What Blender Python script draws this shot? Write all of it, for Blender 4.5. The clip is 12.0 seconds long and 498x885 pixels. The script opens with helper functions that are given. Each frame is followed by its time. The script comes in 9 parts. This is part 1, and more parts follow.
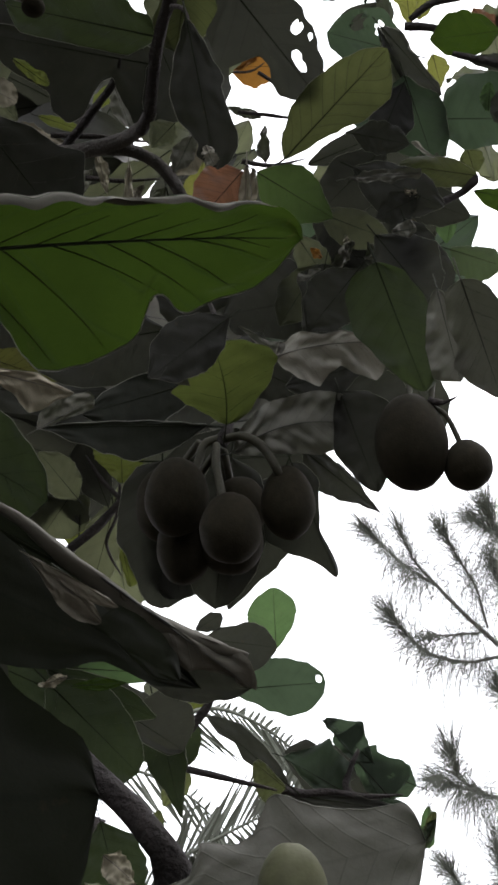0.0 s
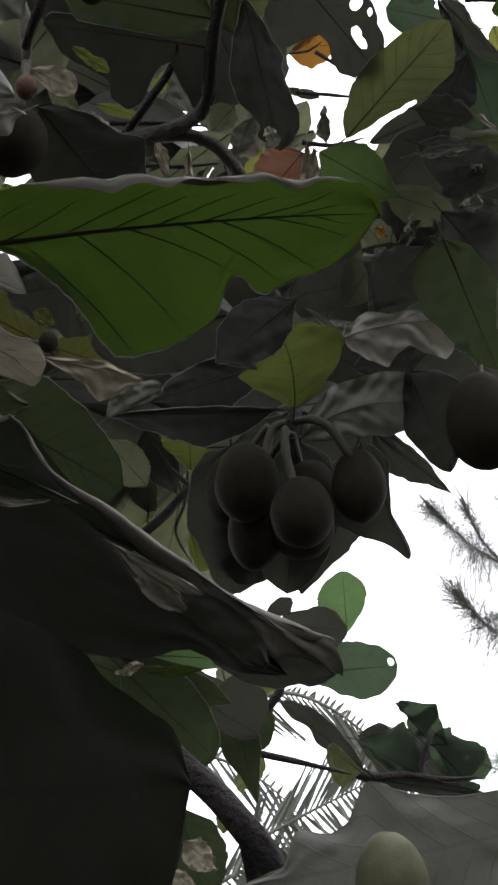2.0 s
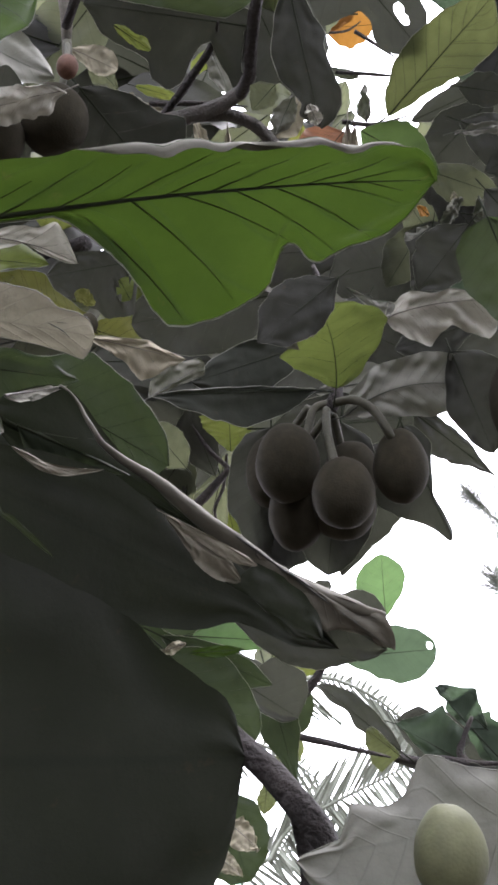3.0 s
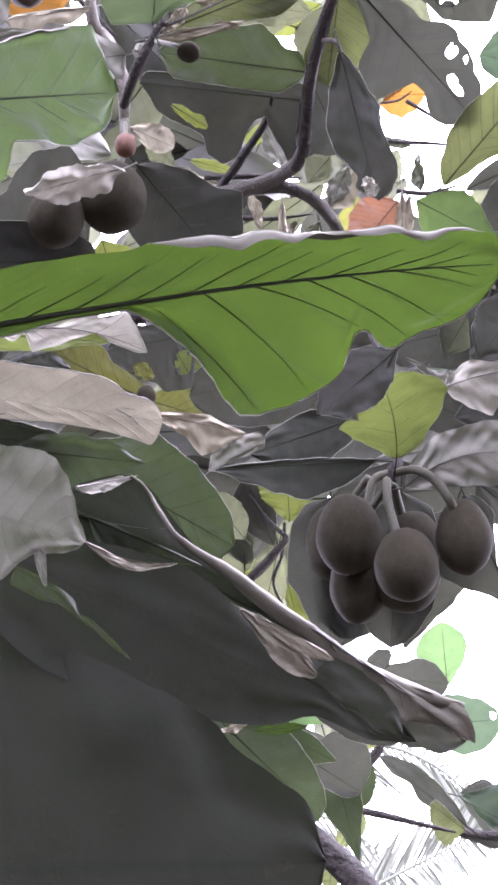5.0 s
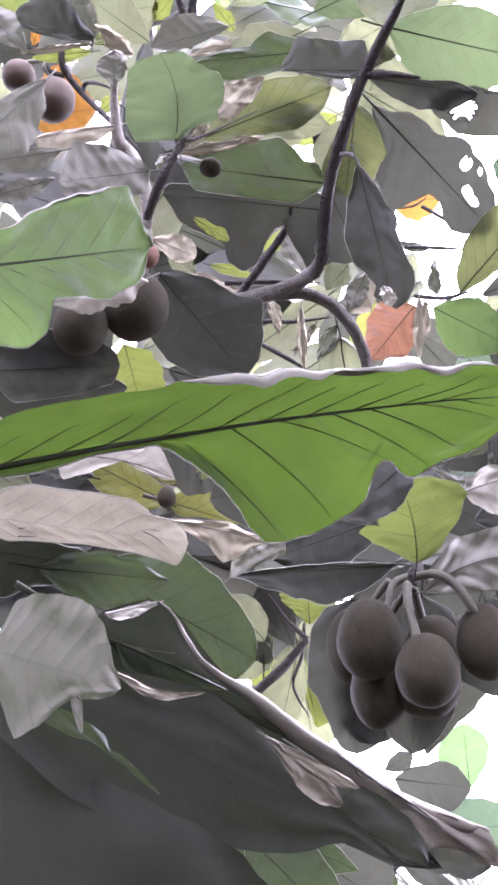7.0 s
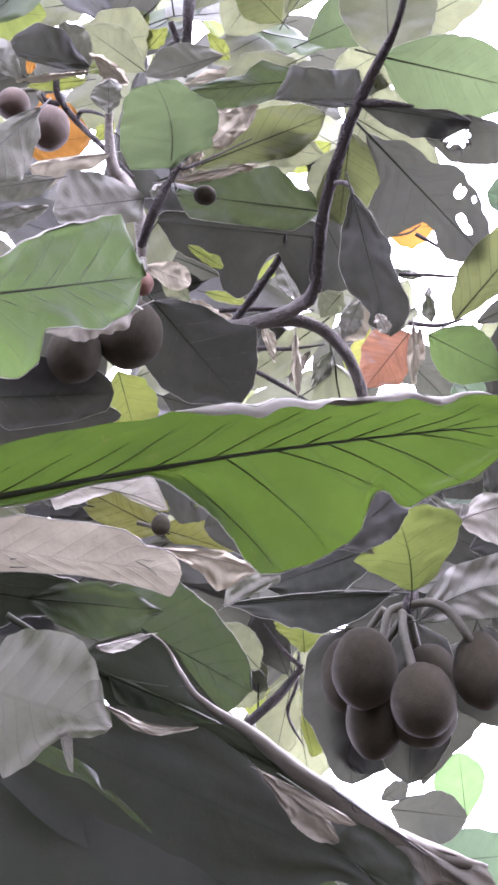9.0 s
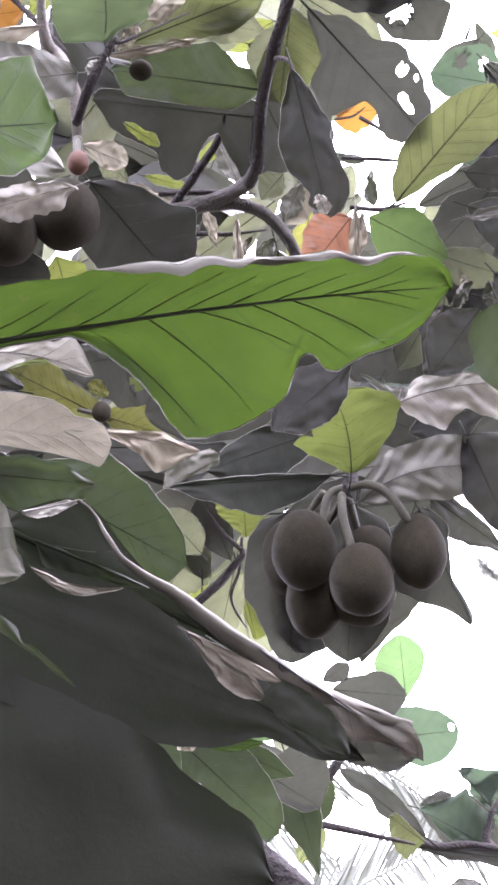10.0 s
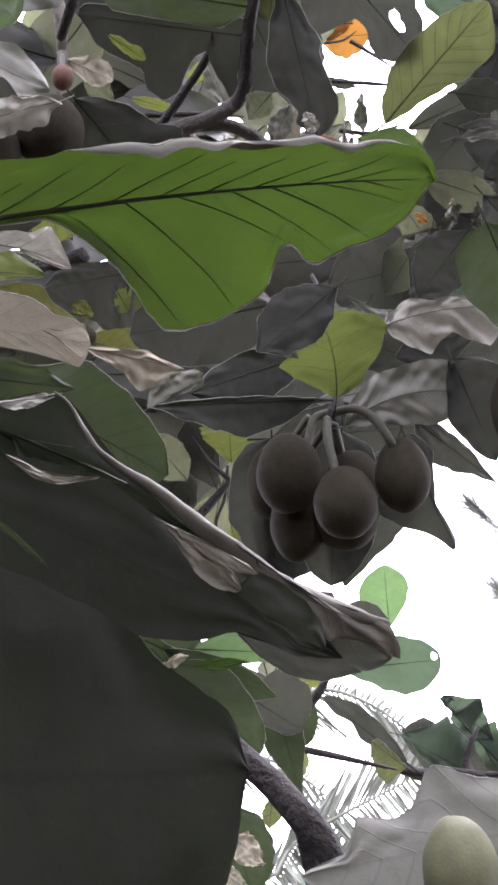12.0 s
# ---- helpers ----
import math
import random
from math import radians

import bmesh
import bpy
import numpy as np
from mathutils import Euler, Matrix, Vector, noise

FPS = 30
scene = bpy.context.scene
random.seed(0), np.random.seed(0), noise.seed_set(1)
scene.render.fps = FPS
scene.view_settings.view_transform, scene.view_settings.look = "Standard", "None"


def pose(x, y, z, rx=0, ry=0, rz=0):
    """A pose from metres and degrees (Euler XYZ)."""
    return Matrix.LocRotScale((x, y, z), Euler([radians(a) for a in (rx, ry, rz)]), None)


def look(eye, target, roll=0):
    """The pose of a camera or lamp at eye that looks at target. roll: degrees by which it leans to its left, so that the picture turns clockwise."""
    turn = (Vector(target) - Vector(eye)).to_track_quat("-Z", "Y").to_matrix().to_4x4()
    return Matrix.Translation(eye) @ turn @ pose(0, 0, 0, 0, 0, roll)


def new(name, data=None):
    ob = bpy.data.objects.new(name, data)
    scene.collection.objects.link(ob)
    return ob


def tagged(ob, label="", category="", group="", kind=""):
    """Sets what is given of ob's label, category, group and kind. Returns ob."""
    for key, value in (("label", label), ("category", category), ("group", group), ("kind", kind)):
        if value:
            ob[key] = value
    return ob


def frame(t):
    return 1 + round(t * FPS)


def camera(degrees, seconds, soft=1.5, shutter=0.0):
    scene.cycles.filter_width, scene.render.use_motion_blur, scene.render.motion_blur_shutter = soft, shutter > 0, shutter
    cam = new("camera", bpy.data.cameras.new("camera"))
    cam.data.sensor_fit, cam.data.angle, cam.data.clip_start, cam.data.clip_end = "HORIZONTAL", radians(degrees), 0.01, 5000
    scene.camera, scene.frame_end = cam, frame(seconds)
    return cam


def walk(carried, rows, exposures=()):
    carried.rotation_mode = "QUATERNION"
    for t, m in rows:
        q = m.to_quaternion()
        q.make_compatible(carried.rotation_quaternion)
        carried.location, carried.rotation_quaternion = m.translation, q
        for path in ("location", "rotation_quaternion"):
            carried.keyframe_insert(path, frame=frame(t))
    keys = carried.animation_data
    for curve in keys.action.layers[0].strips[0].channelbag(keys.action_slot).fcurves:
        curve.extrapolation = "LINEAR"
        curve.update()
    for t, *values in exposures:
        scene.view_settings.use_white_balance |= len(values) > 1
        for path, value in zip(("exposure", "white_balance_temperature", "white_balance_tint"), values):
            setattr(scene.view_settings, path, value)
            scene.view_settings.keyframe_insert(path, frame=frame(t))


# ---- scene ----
# ---- camera and its walk ----
cam = camera(23.4, 12.0, soft=3.0)
PATH = [
    (0, (0.054, 0.23, 1.722), (0.011, 1.976, 2.698), -2.5),
    (0.5, (0.054, 0.23, 1.725), (0.035, 1.972, 2.709), -2.9),
    (1, (0.054, 0.23, 1.726), (0.026, 1.958, 2.733), -2.8),
    (1.5, (0.044, 0.238, 1.729), (-0.046, 1.982, 2.704), -2.6),
    (2, (0.037, 0.245, 1.73), (-0.11, 1.995, 2.687), -2.3),
    (2.5, (0.026, 0.26, 1.729), (-0.169, 2.013, 2.672), -1.8),
    (2.7, (0.024, 0.256, 1.724), (-0.176, 2.01, 2.664), -1.6),
    (4.3, (0.004, 0.275, 1.737), (-0.246, 2.025, 2.673), -0.8),
    (4.5, (0.003, 0.274, 1.742), (-0.262, 2.009, 2.701), -0.8),
    (5, (0.005, 0.258, 1.75), (-0.278, 1.949, 2.78), -0.7),
    (5.5, (0.004, 0.235, 1.757), (-0.304, 1.872, 2.865), 0.3),
    (6, (0.004, 0.23, 1.76), (-0.299, 1.855, 2.885), 0.1),
    (6.5, (0.004, 0.228, 1.761), (-0.295, 1.838, 2.909), -0.0),
    (7, (0.005, 0.223, 1.762), (-0.291, 1.827, 2.919), -0.2),
    (9, (0.004, 0.229, 1.77), (-0.278, 1.809, 2.962), -0.4),
    (9.5, (0.008, 0.241, 1.763), (-0.278, 1.869, 2.888), -0.9),
    (10, (0.017, 0.251, 1.754), (-0.198, 1.942, 2.8), -2.3),
    (10.5, (0.026, 0.26, 1.752), (-0.115, 1.981, 2.761), -3.1),
    (11, (0.025, 0.253, 1.738), (-0.131, 1.983, 2.729), -2.7),
    (11.5, (0.016, 0.269, 1.736), (-0.183, 2.004, 2.712), -1.8),
    (12, (0.02, 0.277, 1.728), (-0.186, 2.02, 2.685), -2.1),
]
EXPOSURE = [
    (0.0, 0.38, 6400, 12), (1.0, -0.05, 6400, 12), (1.5, -0.1, 6400, 12), (2.0, 0.42, 6350, 13), (2.5, 1.28, 6250, 15), (4.4, 2.70, 5950, 28), (5.5, 3.28, 5750, 35), (7.0, 3.35, 5750, 35),
    (9.0, 3.25, 5750, 35), (9.5, 3.15, 5850, 33), (10.5, 2.75, 5950, 29), (11.0, 2.25, 6050, 26), (12.0, 2.25, 6050, 26),
]
walk(cam, [(t, look(eye, target, roll)) for t, eye, target, roll in PATH], EXPOSURE)

# ---- light: a white overcast sky with a broad, weak sun ----
world = bpy.data.worlds.new("overcast_sky")
scene.world = world
world.use_nodes = True
wn, wl = world.node_tree.nodes, world.node_tree.links
wn.clear()
sky = wn.new("ShaderNodeTexSky")
sky.sky_type, sky.sun_disc = "NISHITA", False
sky.sun_elevation, sky.sun_rotation = radians(58), radians(35)
sky.air_density, sky.dust_density, sky.ozone_density = 1.0, 4.0, 1.0
pale = wn.new("ShaderNodeHueSaturation")
pale.inputs["Saturation"].default_value = 0.2
cloud = wn.new("ShaderNodeMixRGB")
cloud.inputs["Fac"].default_value = 0.8
cloud.inputs["Color2"].default_value = (16.0, 16.2, 16.8, 1)
bg = wn.new("ShaderNodeBackground")
bg.inputs["Strength"].default_value = 0.15
wout = wn.new("ShaderNodeOutputWorld")
wl.new(sky.outputs[0], pale.inputs["Color"])
wl.new(pale.outputs[0], cloud.inputs["Color1"])
wl.new(cloud.outputs[0], bg.inputs["Color"])
wl.new(bg.outputs[0], wout.inputs["Surface"])

sun = new("sun", bpy.data.lights.new("sun", "SUN"))
sun.data.energy, sun.data.angle, sun.data.color = 1.0, radians(25), (1.0, 0.97, 0.92)
sun.matrix_world = look((2.0, 3.0, 8.0), (0.0, 0.4, 2.0))


# ---- materials ----
def nodes_of(name):
    m = bpy.data.materials.new(name)
    m.use_nodes = True
    n = m.node_tree.nodes
    n.clear()
    return m, n, m.node_tree.links


def leaf_material(name, low, high, glow, veins, through_light=0.5, rough=0.45, spot=(0.09, 0.06, 0.03), spots=0.25, lines=9.0, gloss=0.5, pleats=0.15, streak=0.2):
    """Blade of a leaf: two tones that wander over it, dark side veins along the blade's own map, blotches, light passing through."""
    m, n, l = nodes_of(name)
    uv = n.new("ShaderNodeUVMap")
    sep = n.new("ShaderNodeSeparateXYZ")
    l.new(uv.outputs[0], sep.inputs[0])

    def mth(op, a, b=None):
        k = n.new("ShaderNodeMath")
        k.operation = op
        for i, v in enumerate((a, b)):
            if v is None:
                continue
            if isinstance(v, (int, float)):
                k.inputs[i].default_value = v
            else:
                l.new(v, k.inputs[i])
        return k.outputs[0]

    def ramp(v, a, b):
        k = n.new("ShaderNodeMapRange")
        k.inputs["From Min"].default_value, k.inputs["From Max"].default_value = a, b
        l.new(v, k.inputs["Value"])
        return k.outputs[0]

    def mix(fac, a, b):
        k = n.new("ShaderNodeMixRGB")
        for i, v in enumerate((fac, a, b)):
            if isinstance(v, (int, float)):
                k.inputs[i].default_value = v
            elif isinstance(v, tuple):
                k.inputs[i].default_value = (*v, 1)
            else:
                l.new(v, k.inputs[i])
        return k.outputs[0]

    across = mth("ABSOLUTE", mth("SUBTRACT", sep.outputs[1], 0.5))
    phase = mth("FRACT", mth("MULTIPLY", mth("SUBTRACT", sep.outputs[0], mth("MULTIPLY", across, 0.42)), lines))
    off = mth("ABSOLUTE", mth("SUBTRACT", phase, 0.5))
    side_vein = ramp(off, 0.06, 0.0)
    mid_vein = ramp(across, 0.022, 0.006)
    vein = mth("MAXIMUM", side_vein, mid_vein)
    coord = n.new("ShaderNodeTexCoord")
    info = n.new("ShaderNodeObjectInfo")
    shift = n.new("ShaderNodeVectorMath")
    shift.operation = "ADD"
    l.new(coord.outputs["Object"], shift.inputs[0])
    l.new(info.outputs["Random"], shift.inputs[1])

    def cloudy(scale, detail=4.0, rough_=0.6):
        k = n.new("ShaderNodeTexNoise")
        k.inputs["Scale"].default_value, k.inputs["Detail"].default_value, k.inputs["Roughness"].default_value = scale, detail, rough_
        l.new(shift.outputs[0], k.inputs["Vector"])
        return k.outputs["Fac"]

    tone = mth("ADD", mth("ADD", mth("MULTIPLY", ramp(cloudy(5.0), 0.3, 0.7), 0.45), mth("MULTIPLY", ramp(cloudy(24.0, 5.0, 0.7), 0.3, 0.7), 0.25)), mth("MULTIPLY", info.outputs["Random"], 0.3))
    colour = mix(tone, low, high)
    net = n.new("ShaderNodeTexVoronoi")
    net.feature = "DISTANCE_TO_EDGE"
    net.inputs["Scale"].default_value = 150.0
    l.new(shift.outputs[0], net.inputs["Vector"])
    fine = ramp(net.outputs["Distance"], 0.12, 0.0)
    colour = mix(mth("MULTIPLY", fine, 0.07), colour, veins)
    colour = mix(mth("MULTIPLY", ramp(cloudy(38.0, 6.0, 0.7), 0.62, 0.74), spots), colour, spot)
    colour = mix(mth("MULTIPLY", vein, streak), colour, veins)
    inside = mix(mth("MULTIPLY", vein, streak * 1.2), mix(tone, tuple(c * 0.5 for c in glow), tuple(c * 1.08 for c in glow)), veins)
    inside = mix(mth("MULTIPLY", ramp(cloudy(38.0, 6.0, 0.7), 0.62, 0.74), spots), inside, spot)
    bump = n.new("ShaderNodeBump")
    bump.inputs["Strength"].default_value, bump.inputs["Distance"].default_value = 0.35, 0.003
    height = mth("ADD", mth("MULTIPLY", side_vein, -0.3 if streak else 0.0), mth("ADD", mth("MULTIPLY", cloudy(55.0), 0.8), mth("MULTIPLY", fine, 0.03)))
    height = mth("ADD", height, mth("MULTIPLY", mth("ADD", off, mth("MULTIPLY", cloudy(16.0, 3.0), 0.45)), pleats))
    l.new(height, bump.inputs["Height"])
    skin = n.new("ShaderNodeBsdfPrincipled")
    l.new(colour, skin.inputs["Base Color"])
    l.new(mth("ADD", mth("MULTIPLY", cloudy(30.0), 0.25), rough - 0.12), skin.inputs["Roughness"])
    skin.inputs["Specular IOR Level"].default_value = gloss
    l.new(bump.outputs[0], skin.inputs["Normal"])
    glowing = n.new("ShaderNodeBsdfTranslucent")
    l.new(inside, glowing.inputs["Color"])
    both = n.new("ShaderNodeMixShader")
    both.inputs[0].default_value = through_light
    l.new(skin.outputs[0], both.inputs[1])
    l.new(glowing.outputs[0], both.inputs[2])
    out = n.new("ShaderNodeOutputMaterial")
    l.new(both.outputs[0], out.inputs["Surface"])
    return m


def solid_material(name, low, high, scale, rough, relief=0.4, depth=0.004, cells=0.0, gloss=0.4):
    m, n, l = nodes_of(name)
    coord = n.new("ShaderNodeTexCoord")
    a, b = n.new("ShaderNodeTexNoise"), n.new("ShaderNodeTexNoise")
    for k, s in ((a, scale), (b, scale * 7)):
        k.inputs["Scale"].default_value, k.inputs["Detail"].default_value = s, 5.0
        l.new(coord.outputs["Object"], k.inputs["Vector"])
    blend = n.new("ShaderNodeMath")
    blend.operation = "MULTIPLY_ADD"
    blend.inputs[1].default_value, blend.inputs[2].default_value = 1.6, -0.3
    l.new(a.outputs["Fac"], blend.inputs[0])
    col = n.new("ShaderNodeMixRGB")
    col.inputs[1].default_value, col.inputs[2].default_value = (*low, 1), (*high, 1)
    l.new(blend.outputs[0], col.inputs[0])
    dust = n.new("ShaderNodeMixRGB")
    dust.blend_type, dust.inputs[0].default_value = "MULTIPLY", 0.5
    l.new(col.outputs[0], dust.inputs[1])
    l.new(b.outputs["Fac"], dust.inputs[2])
    skin = n.new("ShaderNodeBsdfPrincipled")
    l.new(dust.outputs[0], skin.inputs["Base Color"])
    skin.inputs["Roughness"].default_value = rough
    skin.inputs["Specular IOR Level"].default_value = gloss
    bump = n.new("ShaderNodeBump")
    bump.inputs["Strength"].default_value, bump.inputs["Distance"].default_value = relief, depth
    if cells:
        v = n.new("ShaderNodeTexVoronoi")
        v.inputs["Scale"].default_value = cells
        l.new(coord.outputs["Object"], v.inputs["Vector"])
        inv = n.new("ShaderNodeMath")
        inv.operation = "SUBTRACT"
        inv.inputs[0].default_value = 1.0
        l.new(v.outputs["Distance"], inv.inputs[1])
        l.new(inv.outputs[0], bump.inputs["Height"])
    else:
        l.new(b.outputs["Fac"], bump.inputs["Height"])
    l.new(bump.outputs[0], skin.inputs["Normal"])
    out = n.new("ShaderNodeOutputMaterial")
    l.new(skin.outputs[0], out.inputs["Surface"])
    return m


GREEN = leaf_material("leaf_green", (0.011, 0.026, 0.005), (0.021, 0.038, 0.009), (0.029, 0.05, 0.0065), (0.018, 0.03, 0.012), 0.6, 0.55, gloss=0.22, pleats=0.08, streak=0.22)
OLIVE = leaf_material("leaf_olive", (0.05, 0.055, 0.032), (0.07, 0.074, 0.042), (0.098, 0.112, 0.038), (0.026, 0.03, 0.014), 0.5, 0.5, gloss=0.25, streak=0.5)
SAGE = leaf_material("leaf_sage_green", (0.038, 0.048, 0.034), (0.055, 0.067, 0.045), (0.072, 0.1, 0.042), (0.03, 0.036, 0.02), 0.45, 0.5, gloss=0.28)
# Dark leaf: missing light and grey haze are put into its colour.
DARK = leaf_material("leaf_dark_shade_tone", (0.024, 0.024, 0.022), (0.039, 0.038, 0.035), (0.064, 0.067, 0.046), (0.02, 0.021, 0.018), 0.3, 0.55, gloss=0.2)
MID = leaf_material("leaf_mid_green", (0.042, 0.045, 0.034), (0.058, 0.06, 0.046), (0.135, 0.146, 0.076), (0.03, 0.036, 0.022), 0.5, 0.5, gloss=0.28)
# Dark grey-green, close to DARK.
DEEP = leaf_material("leaf_dark_grey_green", (0.025, 0.025, 0.022), (0.041, 0.04, 0.036), (0.066, 0.069, 0.05), (0.015, 0.018, 0.014), 0.28, 0.55, gloss=0.2)
# Darkened leaf copy: shade on these leaves is put into the colour.
SHADOWED = leaf_material("leaf_shadowed", (0.0142, 0.0152, 0.012), (0.028, 0.0295, 0.0225), (0.027, 0.033, 0.017), (0.014, 0.016, 0.013), 0.12, 0.65, lines=0.0, gloss=0.08, pleats=0.0, streak=0.3)
# Darker green copy; the shade on its leaves is in the colour.
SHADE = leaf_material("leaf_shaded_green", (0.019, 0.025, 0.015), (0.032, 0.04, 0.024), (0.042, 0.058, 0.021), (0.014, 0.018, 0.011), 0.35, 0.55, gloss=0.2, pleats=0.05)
# Paler green copy: haze and a lit look are put into the colour.
LIT_GREEN = leaf_material("leaf_lit_green", (0.03, 0.045, 0.018), (0.045, 0.062, 0.028), (0.07, 0.11, 0.032), (0.03, 0.045, 0.018), 0.6, 0.55, gloss=0.25, pleats=0.05, streak=0.1)
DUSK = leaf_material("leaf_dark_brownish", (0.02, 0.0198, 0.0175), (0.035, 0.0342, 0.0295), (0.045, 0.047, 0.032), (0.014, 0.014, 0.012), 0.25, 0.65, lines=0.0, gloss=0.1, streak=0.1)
DEEPGREEN = leaf_material("leaf_dull_green", (0.024, 0.03, 0.02), (0.04, 0.048, 0.03), (0.062, 0.085, 0.03), (0.015, 0.019, 0.011), 0.42, 0.55, gloss=0.2)
# Pale leaf whitened: the light it lacks is put into its colour.
WHITISH = leaf_material("leaf_whitish_lit", (0.34, 0.33, 0.28), (0.52, 0.5, 0.425), (0.2, 0.19, 0.15), (0.16, 0.15, 0.13), 0.2, 0.7, (0.18, 0.16, 0.13), 0.4, gloss=0.12, pleats=0.6)
# Sky light on rolled rims is put into this pale colour.
LIP = leaf_material("leaf_rim_sky_sheen", (0.115, 0.11, 0.09), (0.19, 0.182, 0.148), (0.1, 0.1, 0.07), (0.08, 0.075, 0.06), 0.15, 0.65, (0.07, 0.06, 0.05), 0.6, gloss=0.15)
TEAL = leaf_material("leaf_blue_green", (0.034, 0.048, 0.033), (0.048, 0.064, 0.043), (0.07, 0.105, 0.056), (0.018, 0.03, 0.018), 0.35, gloss=0.3)
LIME = leaf_material("leaf_young_lime", (0.08, 0.095, 0.03), (0.12, 0.135, 0.04), (0.155, 0.18, 0.036), (0.05, 0.06, 0.015), 0.5, gloss=0.3)
LIME2 = leaf_material("leaf_young_green", (0.05, 0.085, 0.035), (0.08, 0.12, 0.05), (0.1, 0.17, 0.06), (0.04, 0.07, 0.02), 0.5, gloss=0.3)
YELLOW = leaf_material("leaf_yellowing", (0.10, 0.105, 0.035), (0.14, 0.135, 0.04), (0.18, 0.186, 0.042), (0.05, 0.05, 0.015), 0.5, gloss=0.3, streak=0.45)
YELLOW2 = leaf_material("leaf_yellow_green", (0.06, 0.075, 0.032), (0.09, 0.105, 0.04), (0.125, 0.155, 0.036), (0.03, 0.036, 0.012), 0.55, gloss=0.3)
# PALE and GREY carry the sky's sheen on upper sides in their colour.
PALE = leaf_material("leaf_pale_dry_sky_sheen", (0.255, 0.232, 0.165), (0.39, 0.352, 0.262), (0.12, 0.11, 0.08), (0.11, 0.095, 0.08), 0.15, 0.7, (0.12, 0.10, 0.08), 0.4, gloss=0.12, pleats=0.45)
GREY = leaf_material("leaf_grey_sky_sheen", (0.11, 0.105, 0.087), (0.17, 0.161, 0.133), (0.06, 0.075, 0.04), (0.055, 0.055, 0.045), 0.2, 0.65, (0.06, 0.05, 0.04), 0.4, gloss=0.15, pleats=0.4)
DRY = leaf_material("leaf_withered", (0.11, 0.102, 0.076), (0.215, 0.198, 0.152), (0.07, 0.058, 0.042), (0.07, 0.06, 0.05), 0.1, 0.6, (0.06, 0.05, 0.04), 0.6, gloss=0.15, pleats=0.35, streak=0.08)
# DRY dimmed in its colour where roll and tip face the sky.
WITHER = leaf_material("leaf_withered_dimmed", (0.075, 0.069, 0.054), (0.15, 0.138, 0.109), (0.07, 0.058, 0.042), (0.07, 0.06, 0.05), 0.1, 0.6, (0.06, 0.05, 0.04), 0.6, gloss=0.15, pleats=0.35, streak=0.08)
# GREY lightened: more of the sky's sheen put into the colour.
ASH = leaf_material("leaf_ash_sky_sheen", (0.18, 0.176, 0.153), (0.27, 0.262, 0.228), (0.07, 0.08, 0.05), (0.08, 0.078, 0.068), 0.18, 0.65, (0.09, 0.08, 0.07), 0.4, gloss=0.15, pleats=0.45)
BRONZE = leaf_material("leaf_bronze", (0.11, 0.06, 0.04), (0.175, 0.095, 0.06), (0.17, 0.08, 0.044), (0.05, 0.022, 0.014), 0.45, lines=13.0, streak=0.65)
ORANGE = leaf_material("leaf_orange", (0.28, 0.13, 0.025), (0.4, 0.19, 0.04), (0.2, 0.093, 0.016), (0.16, 0.07, 0.02), 0.45)
RIB = solid_material("leaf_rib", (0.012, 0.015, 0.006), (0.02, 0.023, 0.01), 12.0, 0.75, 0.15, 0.001, gloss=0.15)
SOFTRIB = solid_material("leaf_rib_soft", (0.022, 0.026, 0.014), (0.04, 0.044, 0.024), 20.0, 0.6)
PALERIB = solid_material("leaf_rib_pale", (0.13, 0.115, 0.095), (0.19, 0.17, 0.145), 20.0, 0.6)
GREYRIB = solid_material("leaf_rib_grey", (0.06, 0.06, 0.05), (0.09, 0.088, 0.075), 20.0, 0.6)
# Light on the leaf edges, given as a pale colour.
EDGE = solid_material("leaf_edge_light", (0.12, 0.12, 0.09), (0.22, 0.217, 0.175), 20.0, 0.5)
RIBS = {PALE: PALERIB, WHITISH: PALERIB, LIP: PALERIB, GREY: GREYRIB, ASH: GREYRIB, DRY: PALERIB, WITHER: GREYRIB}
BARK = solid_material("bark_dark", (0.022, 0.019, 0.019), (0.066, 0.055, 0.05), 16.0, 0.95, 1.0, 0.01)
GREYBARK = solid_material("bark_grey", (0.06, 0.053, 0.048), (0.15, 0.135, 0.12), 22.0, 0.9, 1.0, 0.008)
PALEBARK = solid_material("bark_pale", (0.14, 0.125, 0.105), (0.26, 0.235, 0.2), 14.0, 0.8, 0.8, 0.008)
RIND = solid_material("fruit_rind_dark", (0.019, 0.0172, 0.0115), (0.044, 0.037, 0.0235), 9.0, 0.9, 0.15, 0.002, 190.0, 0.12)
RIND2 = solid_material("fruit_rind_young", (0.10, 0.105, 0.05), (0.15, 0.15, 0.072), 12.0, 0.7, 0.15, 0.001, 330.0)
RIND3 = solid_material("fruit_rind_brown", (0.034, 0.02, 0.0105), (0.062, 0.037, 0.02), 12.0, 0.75, 0.2, 0.002, 220.0)
BUD = solid_material("fruit_bud_red_brown", (0.08, 0.034, 0.02), (0.14, 0.062, 0.036), 12.0, 0.75, 0.2, 0.002, 220.0)
STALK = solid_material("fruit_stalk", (0.045, 0.042, 0.026), (0.075, 0.07, 0.042), 18.0, 0.65, 0.5, 0.003)
# Needles, pine bark and fronds are paled: sky glare is in the colour.
NEEDLE = solid_material("pine_needle_glare", (0.12, 0.13, 0.10), (0.2, 0.21, 0.17), 3.0, 0.6)
PINEBARK = solid_material("pine_bark_glare", (0.12, 0.105, 0.09), (0.2, 0.18, 0.16), 3.0, 0.8)
FROND = solid_material("palm_leaflet_glare", (0.10, 0.11, 0.08), (0.17, 0.18, 0.14), 3.0, 0.5)
